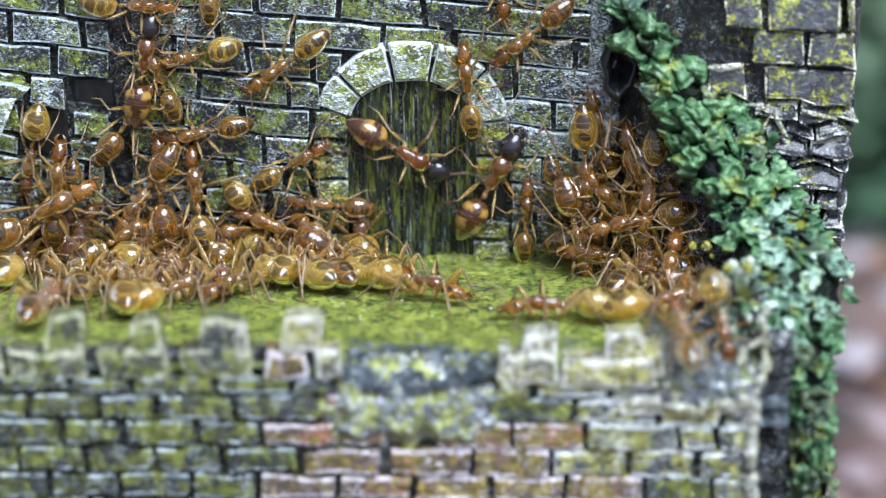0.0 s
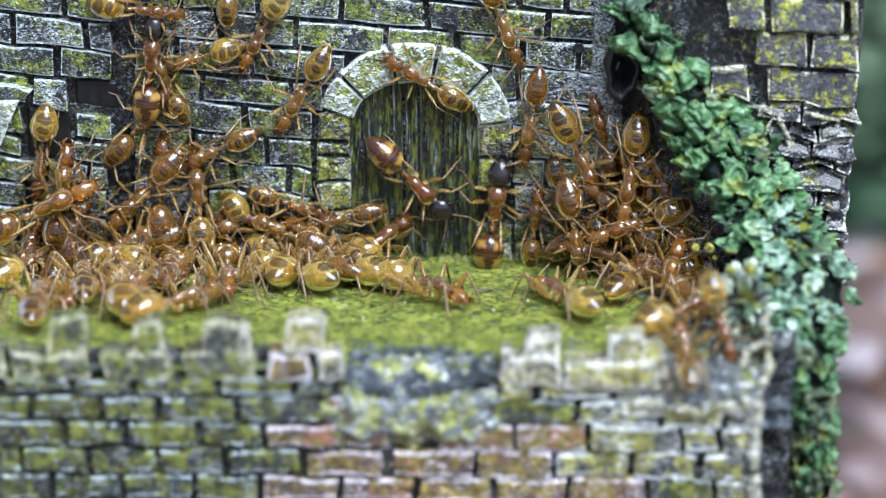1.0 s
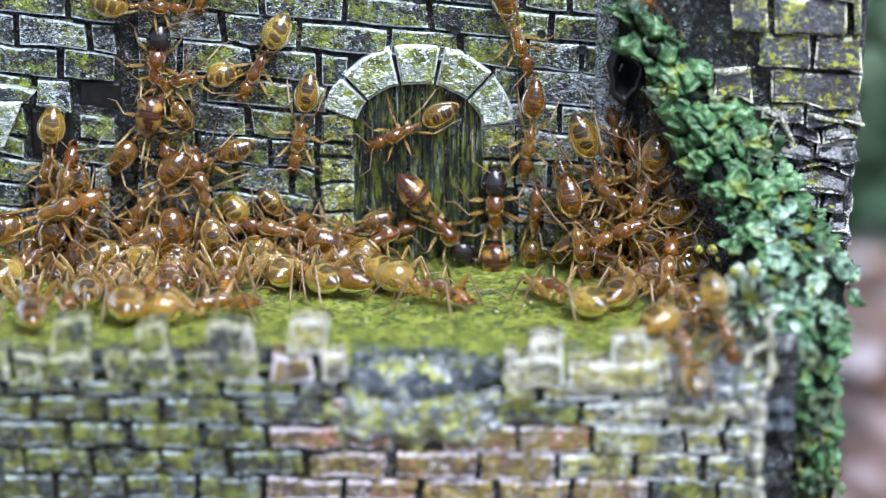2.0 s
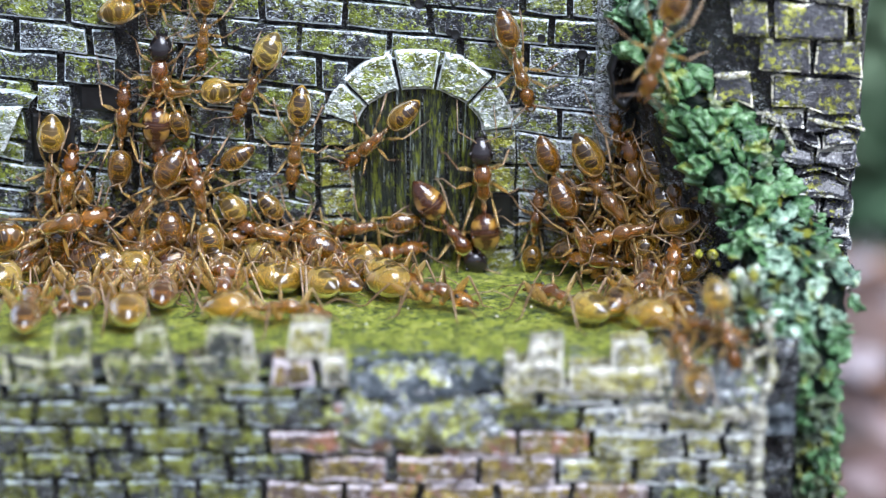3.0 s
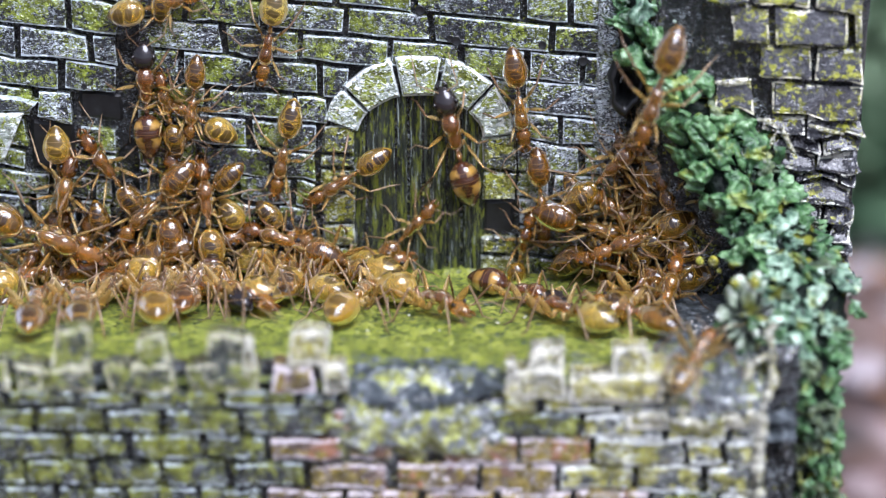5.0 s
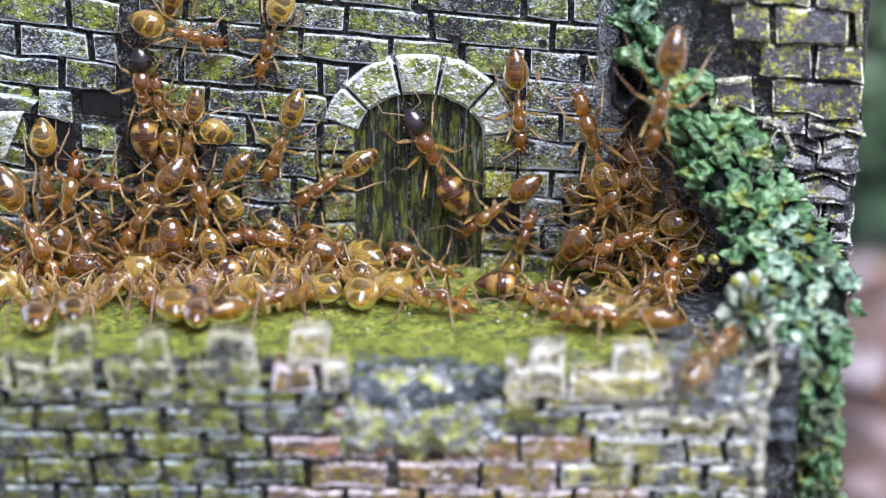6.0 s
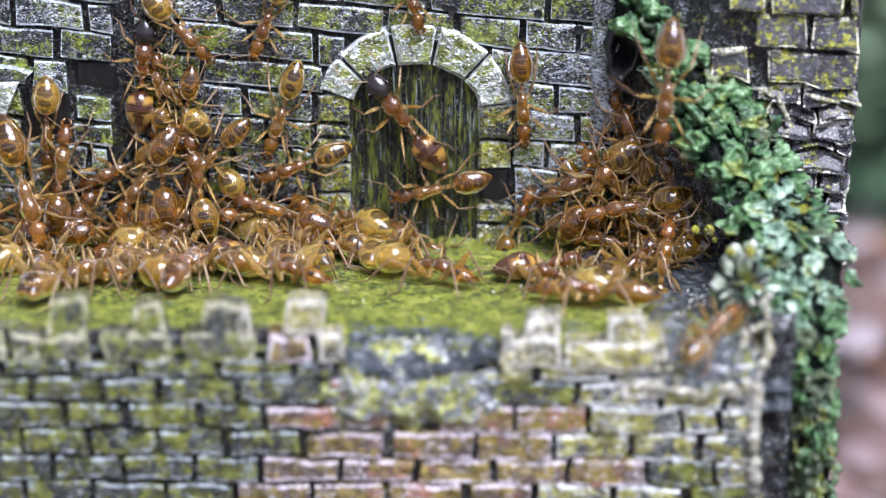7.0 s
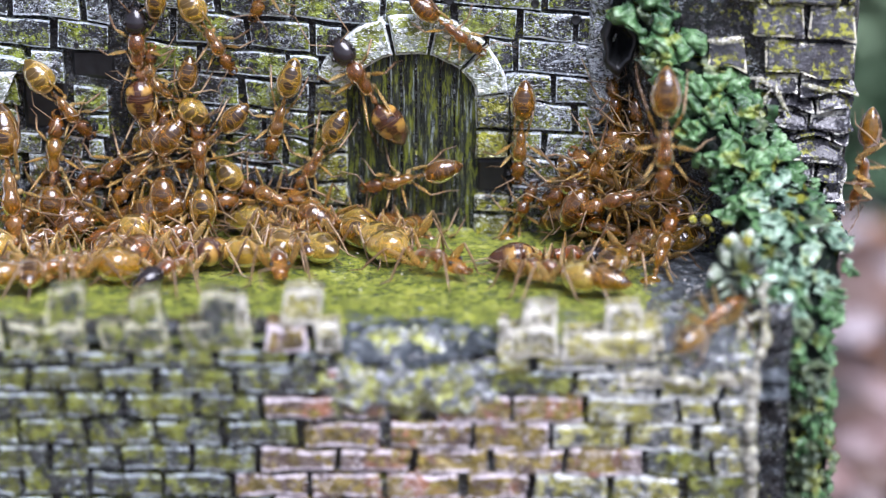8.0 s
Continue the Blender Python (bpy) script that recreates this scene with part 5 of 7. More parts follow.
add_ant("pale", 1, 0.93, [(0.0, -35.06, -1.75, 10.52, 90, -102), (0.5, -34.68, -1.75, 10.42, 90, -105), (1.0, -34.45, -1.75, 10.55, 90, -99), (1.5, -34.23, -1.75, 10.62, 90, -99), (3.0, -34.01, -1.75, 10.09, 90, -94), (3.5, -33.48, -1.75, 10.37, 90, -86), (4.0, -33.53, -1.75, 9.83, 90, -82), (4.5, -33.11, -1.75, 9.47, 90, -87), (6.0, -34.59, -1.75, 10.19, 90, -89), (6.5, -34.89, -1.75, 10.04, 90, -92), (7.0, -33.97, -1.75, 11.33, 90, -92), (8.0, -32.73, -1.75, 12.70, 90, -52)], "on the wall", walks=True)
add_ant("worker", 0, 0.84, [(0.0, -31.94, -1.75, 5.91, 90, -96), (0.5, -32.08, -1.75, 6.06, 90, -88), (1.0, -31.58, -1.75, 5.73, 90, -87), (1.5, -31.33, -1.75, 5.93, 90, -83), (3.0, -30.91, -1.75, 5.39, 90, -80), (3.5, -30.39, -1.75, 4.20, 90, -83), (4.0, -29.91, -1.75, 3.73, 90, -81), (4.5, -29.83, -1.75, 3.50, 90, -82), (6.0, -29.33, -1.75, 2.95, 90, -69), (6.5, -31.02, -1.75, 1.65, 90, -84), (7.0, -31.05, -1.75, 0.89, 90, -89), (8.0, -30.94, -1.75, 0.66, 90, -100)], "on the wall", walks=True)
add_ant("worker", 1, 1.30, [(0.0, -34.68, -5.00, 5.36, 75, 28), (1.5, -35.09, -5.00, 5.87, 75, 22), (3.0, -34.82, -5.00, 4.90, 75, 13), (4.5, -34.84, -5.00, 4.98, 75, -2), (6.0, -35.94, -5.00, 5.97, 75, -61), (6.5, -35.96, -5.00, 6.43, 75, -67), (7.0, -35.87, -5.00, 7.22, 75, -73), (8.0, -36.78, -5.00, 7.04, 75, -84)], "in the heap", walks=True)
add_ant("worker", 2, 0.91, [(0.0, -19.81, -1.75, 12.07, 90, -169), (0.5, -19.04, -1.75, 11.00, 90, -149), (1.0, -19.24, -1.75, 10.60, 90, -156), (1.5, -20.16, -1.75, 10.19, 90, -160), (3.0, -19.87, -1.75, 9.22, 90, -148), (3.5, -19.94, -1.75, 8.60, 90, -144), (4.0, -20.96, -1.75, 7.14, 90, -143), (4.5, -20.88, -1.75, 7.30, 90, -141), (6.0, -19.57, -1.75, 8.40, 90, -135), (6.5, -19.48, -1.75, 8.43, 90, -136), (7.0, -19.37, -1.75, 8.81, 90, -135), (8.0, -19.28, -1.75, 9.22, 90, -136)], "on the wall", walks=True)
add_ant("pale", 0, 0.84, [(0.0, -15.82, -1.75, 4.85, 90, -45), (0.5, -16.67, -1.75, 4.43, 90, -51), (1.0, -16.52, -1.75, 3.71, 90, -52), (1.5, -16.72, -1.75, 3.42, 90, -53), (3.0, -17.05, -1.75, 4.17, 90, -53), (3.5, -17.34, -1.75, 4.20, 90, -54), (4.0, -17.03, -1.75, 4.10, 90, -56), (4.5, -17.18, -1.75, 3.86, 90, -56), (6.0, -17.50, -1.75, 4.69, 90, -57), (6.5, -17.49, -1.75, 4.38, 90, -60), (7.0, -17.00, -1.75, 4.12, 90, -57), (8.0, -16.88, -1.75, 3.91, 90, -56)], "on the wall")
add_ant("worker", 3, 0.84, [(0.0, -12.91, -1.75, 8.91, 90, 30), (0.5, -13.54, -1.75, 6.52, 90, -11), (1.0, -13.29, -1.75, 5.73, 90, -19), (1.5, -13.36, -1.75, 4.35, 90, -44), (3.0, -13.63, -1.75, 4.38, 90, -50), (3.5, -13.44, -1.75, 4.25, 90, -50), (4.0, -13.89, -1.75, 4.04, 90, -55), (4.5, -13.91, -1.75, 4.33, 90, -49), (6.0, -13.05, -1.75, 2.74, 90, -46), (6.5, -13.43, -1.75, 0.55, 90, -35), (7.0, -13.94, -1.75, 0.29, 90, -35), (8.0, -14.12, -1.75, -0.05, 90, -72)], "on the wall", walks=True)
add_ant("worker", 1, 0.84, [(0.0, -9.03, -1.75, 5.39, 90, 175), (0.5, -8.61, -1.75, 5.08, 90, 185), (1.0, -8.30, -1.75, 4.38, 90, 193), (1.5, -8.51, -1.75, 3.42, 90, 205), (3.0, -5.76, -1.75, 4.25, 90, 188), (3.5, -6.19, -1.75, 5.18, 90, 172), (4.0, -5.82, -1.75, 5.26, 90, 119), (4.5, -4.59, -1.75, 5.11, 90, 86), (5.2, -3.06, -1.75, 3.18, 90, 30), (6.0, -1.54, -1.75, 1.26, 90, -27), (8.0, -1.14, -1.75, 0.00, 90, -23)], "on the wall", walks=True)
add_ant("worker", 0, 0.95, [(0.0, 2.72, -1.75, 15.33, 90, 96), (0.5, 2.14, -1.75, 15.50, 90, 102), (1.0, -0.80, -1.75, 16.38, 90, 149), (1.5, -1.46, -1.75, 13.36, 90, 185), (3.0, -5.27, -1.75, 12.58, 90, 222), (3.5, -5.77, -1.75, 12.10, 90, 207), (4.0, -7.55, -1.75, 9.81, 90, 191), (4.5, -8.02, -1.75, 9.32, 90, 213), (6.0, -9.40, -1.75, 9.04, 90, 214), (6.5, -10.67, -1.75, 7.81, 90, 213), (7.0, -11.65, -1.75, 7.73, 90, 201), (8.0, -10.05, -1.75, 7.91, 90, 239)], "on the wall", walks=True)
add_ant("major", 0, 1.10, [(0.0, -3.43, -1.75, 10.49, 90, -30), (0.5, -3.12, -1.75, 8.35, 90, -45), (1.0, -2.73, -1.75, 8.09, 90, -45), (1.5, -1.60, -1.75, 5.47, 90, -48), (3.0, 0.42, -1.75, 4.20, 90, -54), (3.5, 2.00, -1.75, 3.78, 90, -40), (4.0, 4.64, -3.00, 0.71, 40, -26), (4.5, 5.62, -7.12, 1.15, 0, -42), (6.0, 7.48, -8.24, 1.15, 0, -13), (6.5, 8.61, -8.31, 1.15, 0, 2), (7.0, 9.16, -9.64, 1.15, 0, 20), (8.0, 9.28, -10.23, 1.15, 0, 8)], "on the wall", walks=True)
add_ant("major", 1, 1.16, [(0.0, 4.41, -1.75, 6.78, 90, 61), (0.5, 5.05, -1.75, 5.80, 90, 69), (1.0, 4.67, -1.75, 3.97, 90, 82), (1.5, 4.73, -1.75, 3.06, 90, 88), (3.0, 3.55, -1.75, 6.42, 90, 93), (3.5, 2.87, -1.75, 9.30, 90, 95), (4.0, 2.28, -1.75, 10.47, 90, 113), (4.5, 2.00, -1.75, 12.20, 90, 99), (6.0, -0.54, -1.75, 10.11, 90, 118), (6.5, -0.76, -1.75, 11.51, 90, 109), (7.0, -2.64, -1.75, 10.98, 90, 127), (8.0, -5.66, -1.75, 12.93, 90, 122)], "on the wall", walks=True)
add_ant("worker", 2, 0.96, [(0.0, 8.30, -1.75, 20.86, 90, -140), (0.5, 9.26, -1.75, 17.23, 90, -110), (1.0, 7.95, -1.75, 13.64, 90, -99), (1.5, 7.04, -1.75, 13.92, 90, -105), (3.0, 9.88, -1.75, 8.25, 90, -70), (3.5, 10.32, -1.75, 7.78, 90, -70), (4.0, 10.11, -1.75, 7.25, 90, -75), (4.5, 9.41, -1.75, 7.81, 90, -71), (6.0, 5.00, -1.75, 6.58, 90, -142), (6.5, 2.39, -1.75, 6.06, 90, -156), (7.0, 0.30, -1.75, 5.49, 90, -167), (8.0, -2.00, -1.75, 5.54, 90, -166)], "on the wall", walks=True)
add_ant("worker", 1, 0.99, [(0.0, 5.41, -1.75, 26.33, 90, -86), (0.5, 5.45, -1.75, 24.47, 90, -75), (1.0, 5.15, -1.75, 22.31, 90, -68), (1.5, 5.64, -1.75, 22.09, 90, -70), (3.0, 6.19, -1.75, 19.30, 90, -73), (3.5, 6.55, -1.75, 17.25, 90, -79), (4.0, 6.97, -1.75, 16.50, 90, -77), (4.5, 6.65, -1.75, 16.50, 90, -79), (6.0, 6.32, -1.75, 16.05, 90, -86), (6.5, 6.41, -1.75, 16.00, 90, -85), (7.0, 7.11, -1.75, 14.04, 90, -87), (8.0, 7.33, -1.75, 9.73, 90, -94)], "on the wall", walks=True)
add_ant("worker", 3, 1.16, [(0.0, 12.75, -3.50, 9.81, 90, -87), (0.5, 12.95, -3.50, 9.35, 90, -74), (1.0, 11.95, -3.50, 10.67, 90, -64), (1.5, 12.49, -3.50, 10.34, 90, -70), (3.0, 13.96, -3.50, 8.51, 90, -60), (3.5, 13.88, -3.50, 8.90, 90, -55), (4.0, 13.84, -3.50, 9.63, 90, -32), (4.5, 14.20, -3.50, 9.07, 90, 8), (5.2, 13.62, -3.50, 10.49, 90, 58), (6.0, 13.05, -3.50, 11.91, 90, 108), (6.5, 12.22, -3.50, 9.40, 90, 139), (7.0, 13.23, -3.50, 7.44, 90, 211), (8.0, 13.53, -3.50, 6.78, 90, 217)], "in the heap", walks=True)
add_ant("worker", 0, 1.16, [(0.0, 18.69, -11.47, 32.36, 88, -106), (1.5, 18.25, -11.47, 32.06, 88, -106), (3.0, 17.98, -11.47, 23.60, 88, -106), (3.5, 17.87, -11.47, 19.81, 88, -114), (4.0, 17.53, -11.47, 19.79, 88, -111), (4.5, 17.50, -11.47, 19.86, 88, -110), (6.0, 18.04, -11.47, 19.55, 88, -101), (6.5, 18.15, -11.47, 19.09, 88, -105), (7.0, 18.70, -11.47, 17.64, 88, -94), (8.0, 18.91, -11.47, 12.66, 88, -90)], "in the heap", walks=True)
add_ant("worker", 2, 1.09, [(0.0, 18.37, -5.00, 8.86, 75, -99), (0.5, 18.26, -5.00, 9.04, 75, -99), (1.0, 16.40, -5.00, 9.97, 75, -99), (1.5, 16.64, -5.00, 10.12, 75, -117), (3.0, 19.77, -5.00, 4.62, 75, -74), (3.5, 20.47, -5.00, 4.87, 75, -72), (4.0, 20.28, -5.00, 4.57, 75, -75), (4.5, 20.96, -5.00, 2.03, 75, -72), (6.0, 21.46, -5.00, -0.71, 75, -80), (6.5, 21.55, -5.00, -0.30, 75, -81), (7.0, 22.66, -5.00, -0.56, 75, -67), (8.0, 21.18, -5.00, -1.83, 75, -115)], "in the heap", walks=True)
add_ant("worker", 3, 1.09, [(0.0, 18.51, -4.00, 6.97, 80, -72), (1.0, 18.67, -4.00, 7.04, 80, -66), (2.2, 19.16, -4.00, 7.52, 80, -65), (3.3, 18.85, -4.00, 7.65, 80, -76), (4.0, 19.07, -4.00, 7.83, 80, -77), (4.2, 19.16, -4.00, 7.87, 80, -75), (5.2, 19.33, -4.00, 7.84, 80, -66), (6.0, 18.92, -4.00, 7.58, 80, -68), (6.4, 18.99, -4.00, 6.82, 80, -74), (7.0, 19.40, -4.00, 5.74, 80, -81), (7.3, 19.57, -4.00, 5.73, 80, -82), (8.0, 19.81, -4.00, 5.52, 80, -80)], "in the heap")
add_ant("worker", 1, 0.84, [(0.0, 7.76, -1.75, 3.65, 90, 87), (0.5, 7.82, -1.75, 3.13, 90, 87), (1.0, 8.26, -1.75, 3.19, 90, 84), (1.5, 7.89, -1.75, 3.19, 90, 86), (3.0, 7.97, -1.75, 3.19, 90, 84), (3.5, 7.93, -1.75, 2.43, 90, 84), (4.0, 7.63, -1.75, 1.88, 90, 81), (4.5, 7.18, -1.75, 2.25, 90, 79), (6.0, 6.39, -1.75, 2.09, 90, 70), (8.0, 6.80, -1.75, 1.05, 90, 65)], "on the wall")
add_ant("worker", 0, 0.84, [(0.0, 10.64, -1.75, 6.34, 90, -76), (1.5, 10.52, -1.75, 6.40, 90, -79), (3.0, 12.38, -1.75, 5.78, 90, -63), (4.5, 12.32, -1.75, 6.22, 90, -63), (6.0, 12.65, -1.75, 5.73, 90, -55), (8.0, 12.21, -1.75, 3.91, 90, -69)], "on the wall")
add_ant("worker", 2, 1.09, [(0.0, 11.94, -4.50, 4.31, 80, -75), (0.5, 11.84, -4.50, 4.10, 80, -77), (1.5, 11.50, -4.50, 4.31, 80, -82), (3.0, 11.51, -4.50, 4.84, 80, -65), (4.5, 11.99, -4.50, 5.41, 80, -49), (5.2, 12.54, -4.50, 5.85, 80, 2), (6.0, 13.09, -4.50, 6.30, 80, 53), (6.5, 13.34, -4.50, 6.07, 80, 51), (7.0, 13.01, -4.50, 5.56, 80, 58), (8.0, 13.24, -4.50, 6.17, 80, 62)], "in the heap")
add_ant("worker", 2, 1.09, [(0.0, 14.22, -4.00, 1.28, 70, -78), (1.0, 14.01, -4.00, 1.06, 70, -85), (2.2, 13.85, -4.00, 1.30, 70, -76), (3.3, 14.25, -4.00, 1.06, 70, -75), (4.2, 13.91, -4.00, 1.26, 70, -83), (4.5, 13.79, -4.00, 1.30, 70, -85), (5.2, 13.86, -4.00, 1.13, 70, -83), (6.4, 14.24, -4.00, 1.23, 70, -73), (7.3, 13.86, -4.00, 1.21, 70, -77), (8.0, 13.79, -4.00, 1.06, 70, -84)], "in the heap")
add_ant("worker", 3, 0.88, [(0.0, 14.28, -1.75, 11.38, 90, 104), (1.0, 14.29, -1.75, 11.23, 90, 105), (1.5, 14.89, -1.75, 10.37, 90, 101), (3.0, 15.46, -1.75, 10.27, 90, 100), (4.5, 15.72, -1.75, 9.47, 90, 100), (6.0, 15.76, -1.75, 8.86, 90, 98), (6.5, 15.63, -1.75, 9.98, 90, 98), (7.0, 15.75, -1.75, 10.11, 90, 100), (8.0, 15.75, -1.75, 10.21, 90, 100)], "on the wall")
add_ant("worker", 1, 1.16, [(0.0, 17.04, -3.50, 7.52, 85, 98), (1.0, 16.65, -3.50, 7.27, 85, 91), (1.5, 16.78, -3.50, 6.97, 85, 93), (2.2, 17.08, -3.50, 7.05, 85, 100), (3.3, 16.77, -3.50, 7.20, 85, 100), (4.2, 16.85, -3.50, 7.06, 85, 92), (4.5, 17.02, -3.50, 7.14, 85, 90), (5.2, 17.32, -3.50, 7.38, 85, 93), (6.4, 16.98, -3.50, 7.26, 85, 104), (7.3, 17.15, -3.50, 7.56, 85, 100), (8.0, 17.52, -3.50, 7.59, 85, 94)], "in the heap")
add_ant("worker", 0, 1.09, [(0.0, 17.48, -4.00, 6.29, 80, 73), (1.0, 17.85, -4.00, 6.39, 80, 80), (2.2, 17.39, -4.00, 5.99, 80, 84), (3.3, 17.62, -4.00, 6.09, 80, 74), (4.2, 17.80, -4.00, 5.76, 80, 75), (4.5, 17.69, -4.00, 5.69, 80, 77), (5.2, 17.29, -4.00, 5.93, 80, 84), (6.4, 17.44, -4.00, 5.94, 80, 80), (7.3, 17.45, -4.00, 6.08, 80, 73), (8.0, 17.04, -4.00, 6.29, 80, 76)], "in the heap")
add_ant("worker", 2, 1.09, [(0.0, 16.02, -4.50, 5.52, 75, 133), (1.0, 16.15, -4.50, 5.27, 75, 140), (2.2, 16.23, -4.50, 5.49, 75, 131), (3.0, 15.80, -4.50, 5.28, 75, 128), (3.3, 15.75, -4.50, 5.32, 75, 129), (4.2, 16.06, -4.50, 5.77, 75, 139), (5.2, 16.08, -4.50, 5.94, 75, 141), (6.0, 15.68, -4.50, 6.12, 75, 135), (6.4, 15.62, -4.50, 6.12, 75, 133), (7.3, 15.91, -4.50, 5.82, 75, 136), (8.0, 15.91, -4.50, 5.44, 75, 143)], "in the heap")
add_ant("worker", 3, 1.09, [(0.0, 20.50, -5.00, 5.74, 85, 101), (1.0, 20.02, -5.00, 5.90, 85, 109), (2.2, 20.21, -5.00, 5.90, 85, 104), (3.3, 20.22, -5.00, 6.02, 85, 99), (4.2, 19.79, -5.00, 6.12, 85, 106), (4.5, 19.78, -5.00, 6.04, 85, 109), (5.2, 20.11, -5.00, 5.95, 85, 110), (6.4, 20.17, -5.00, 6.11, 85, 101), (7.3, 19.87, -5.00, 5.87, 85, 102), (8.0, 20.11, -5.00, 6.00, 85, 109)], "in the heap")
add_ant("worker", 1, 1.09, [(0.0, 17.90, -6.00, 5.43, 60, -168), (1.0, 17.44, -6.00, 5.41, 60, -161), (2.2, 17.50, -6.00, 5.46, 60, -159), (3.3, 17.62, -6.00, 5.39, 60, -169), (4.2, 17.16, -6.00, 5.53, 60, -167), (4.5, 17.11, -6.00, 5.46, 60, -164), (5.2, 17.37, -6.00, 5.27, 60, -158), (6.4, 17.53, -6.00, 5.46, 60, -164), (7.3, 17.16, -6.00, 5.20, 60, -170), (8.0, 17.31, -6.00, 5.24, 60, -166)], "in the heap")
add_ant("worker", 2, 1.09, [(0.0, 15.83, -5.50, 1.69, 45, 170), (1.0, 15.49, -5.50, 1.87, 45, 161), (2.2, 15.94, -5.50, 1.68, 45, 163), (3.3, 15.60, -5.50, 1.90, 45, 172), (4.2, 15.46, -5.50, 1.69, 45, 166), (4.5, 15.58, -5.50, 1.70, 45, 163), (5.2, 15.90, -5.50, 1.84, 45, 159), (6.4, 15.56, -5.50, 1.56, 45, 167), (7.3, 15.54, -5.50, 1.61, 45, 169), (8.0, 15.89, -5.50, 1.63, 45, 162)], "in the heap")
add_ant("worker", 0, 1.09, [(0.0, 18.71, -7.00, 0.61, 50, -164), (1.0, 19.13, -7.00, 0.83, 50, -164), (2.2, 18.74, -7.00, 0.65, 50, -153), (3.3, 18.81, -7.00, 0.86, 50, -156), (4.2, 19.11, -7.00, 0.75, 50, -162), (4.5, 19.04, -7.00, 0.68, 50, -161), (5.2, 18.72, -7.00, 0.71, 50, -156), (6.4, 18.88, -7.00, 0.71, 50, -150), (7.3, 19.13, -7.00, 0.56, 50, -158), (8.0, 18.85, -7.00, 0.72, 50, -162)], "in the heap")
add_ant("pale", 0, 1.16, [(0.0, -2.20, -10.59, 1.52, 0, -32), (1.0, -1.79, -10.59, 1.52, 0, -41), (2.2, -1.99, -10.59, 1.52, 0, -39), (3.3, -2.12, -10.59, 1.52, 0, -31), (4.2, -1.73, -10.59, 1.52, 0, -36), (4.5, -1.71, -10.59, 1.52, 0, -39), (5.2, -1.99, -10.59, 1.52, 0, -43), (6.4, -2.07, -10.59, 1.52, 0, -34), (7.3, -1.71, -10.59, 1.52, 0, -31), (8.0, -1.89, -10.59, 1.52, 0, -37)], "on the green floor")
add_ant("pale", 0, 1.12, [(0.0, -22.34, -12.97, 1.47, 0, 48), (1.5, -21.57, -15.99, 1.47, 0, 34), (3.0, -14.89, -15.57, 1.47, 0, -4), (3.5, -10.27, -15.43, 1.47, 0, 25), (4.0, -7.83, -13.18, 1.47, 0, 49), (4.5, -7.80, -12.75, 1.47, 0, 59), (6.0, -6.79, -7.87, 1.47, 0, 86), (6.5, -6.38, -6.89, 1.47, 0, 85), (7.0, -4.84, -5.23, 1.47, 0, 77), (8.0, -3.08, -5.53, 1.47, 0, 73)], "on the green floor", walks=True)
add_ant("pale", 1, 1.08, [(0.0, 10.41, -16.47, 1.42, 0, -180), (0.5, 10.67, -13.04, 1.42, 0, -225), (1.0, 10.58, -13.40, 1.42, 0, -239), (1.5, 10.43, -12.68, 1.42, 0, -234), (3.0, 10.42, -13.40, 1.42, 0, -231), (3.5, 10.37, -13.32, 1.42, 0, -226), (4.5, 10.58, -14.88, 1.42, 0, -228), (6.0, 10.68, -13.25, 1.42, 0, -213), (8.0, 9.68, -15.02, 1.42, 0, -214)], "on the green floor")
add_ant("worker", 0, 1.18, [(0.0, 17.16, -8.98, 1.55, 0, 59), (1.5, 16.52, -9.57, 1.55, 0, 60), (3.0, 16.00, -11.46, 1.55, 0, 64), (4.5, 16.04, -10.59, 1.55, 0, 63), (6.0, 15.89, -11.39, 1.55, 0, 53), (8.0, 15.98, -10.37, 1.55, 0, 64)], "on the green floor")
add_ant("pale", 0, 1.16, [(0.0, 18.15, -15.92, 1.52, 0, 29), (0.5, 17.71, -15.29, 1.52, 0, 41), (1.0, 19.41, -18.25, 1.52, 0, 44), (1.5, 19.99, -18.19, 1.52, 0, 46), (3.0, 19.45, -19.00, 1.52, 0, -32), (3.3, 19.36, -19.78, 1.52, 0, -57), (3.6, 22.13, -25.65, -0.02, 70, -31), (3.8, 24.99, -28.35, -9.49, 88, -81), (4.0, 26.15, -29.03, -18.67, 90, -78), (6.0, 27.34, -29.03, -25.47, 90, -85), (8.0, 27.34, -29.03, -25.47, 90, -85)], "on the green floor", walks=True)
add_ant("worker", 2, 1.09, [(0.0, 19.15, -12.15, 1.46, 55, 77), (1.0, 18.86, -12.15, 1.13, 55, 72), (2.2, 18.66, -12.15, 1.24, 55, 82), (3.3, 18.98, -12.15, 0.88, 55, 81), (4.2, 18.56, -12.15, 0.99, 55, 73), (4.5, 18.44, -12.15, 0.98, 55, 72), (5.2, 18.53, -12.15, 0.84, 55, 75), (6.4, 18.92, -12.15, 1.01, 55, 84), (7.3, 18.53, -12.15, 1.00, 55, 78), (8.0, 18.50, -12.15, 0.90, 55, 72)], "in the heap")
add_ant("worker", 1, 1.16, [(0.0, 19.23, -10.08, 1.52, 0, 129), (4.5, 16.48, -14.24, 1.52, 0, 114), (6.0, 14.57, -16.75, 1.52, 0, 169), (6.5, 14.53, -17.37, 1.52, 0, 162), (7.0, 13.03, -17.37, 1.52, 0, 163), (8.0, 11.26, -15.85, 1.52, 0, 150)], "on the green floor", walks=True)
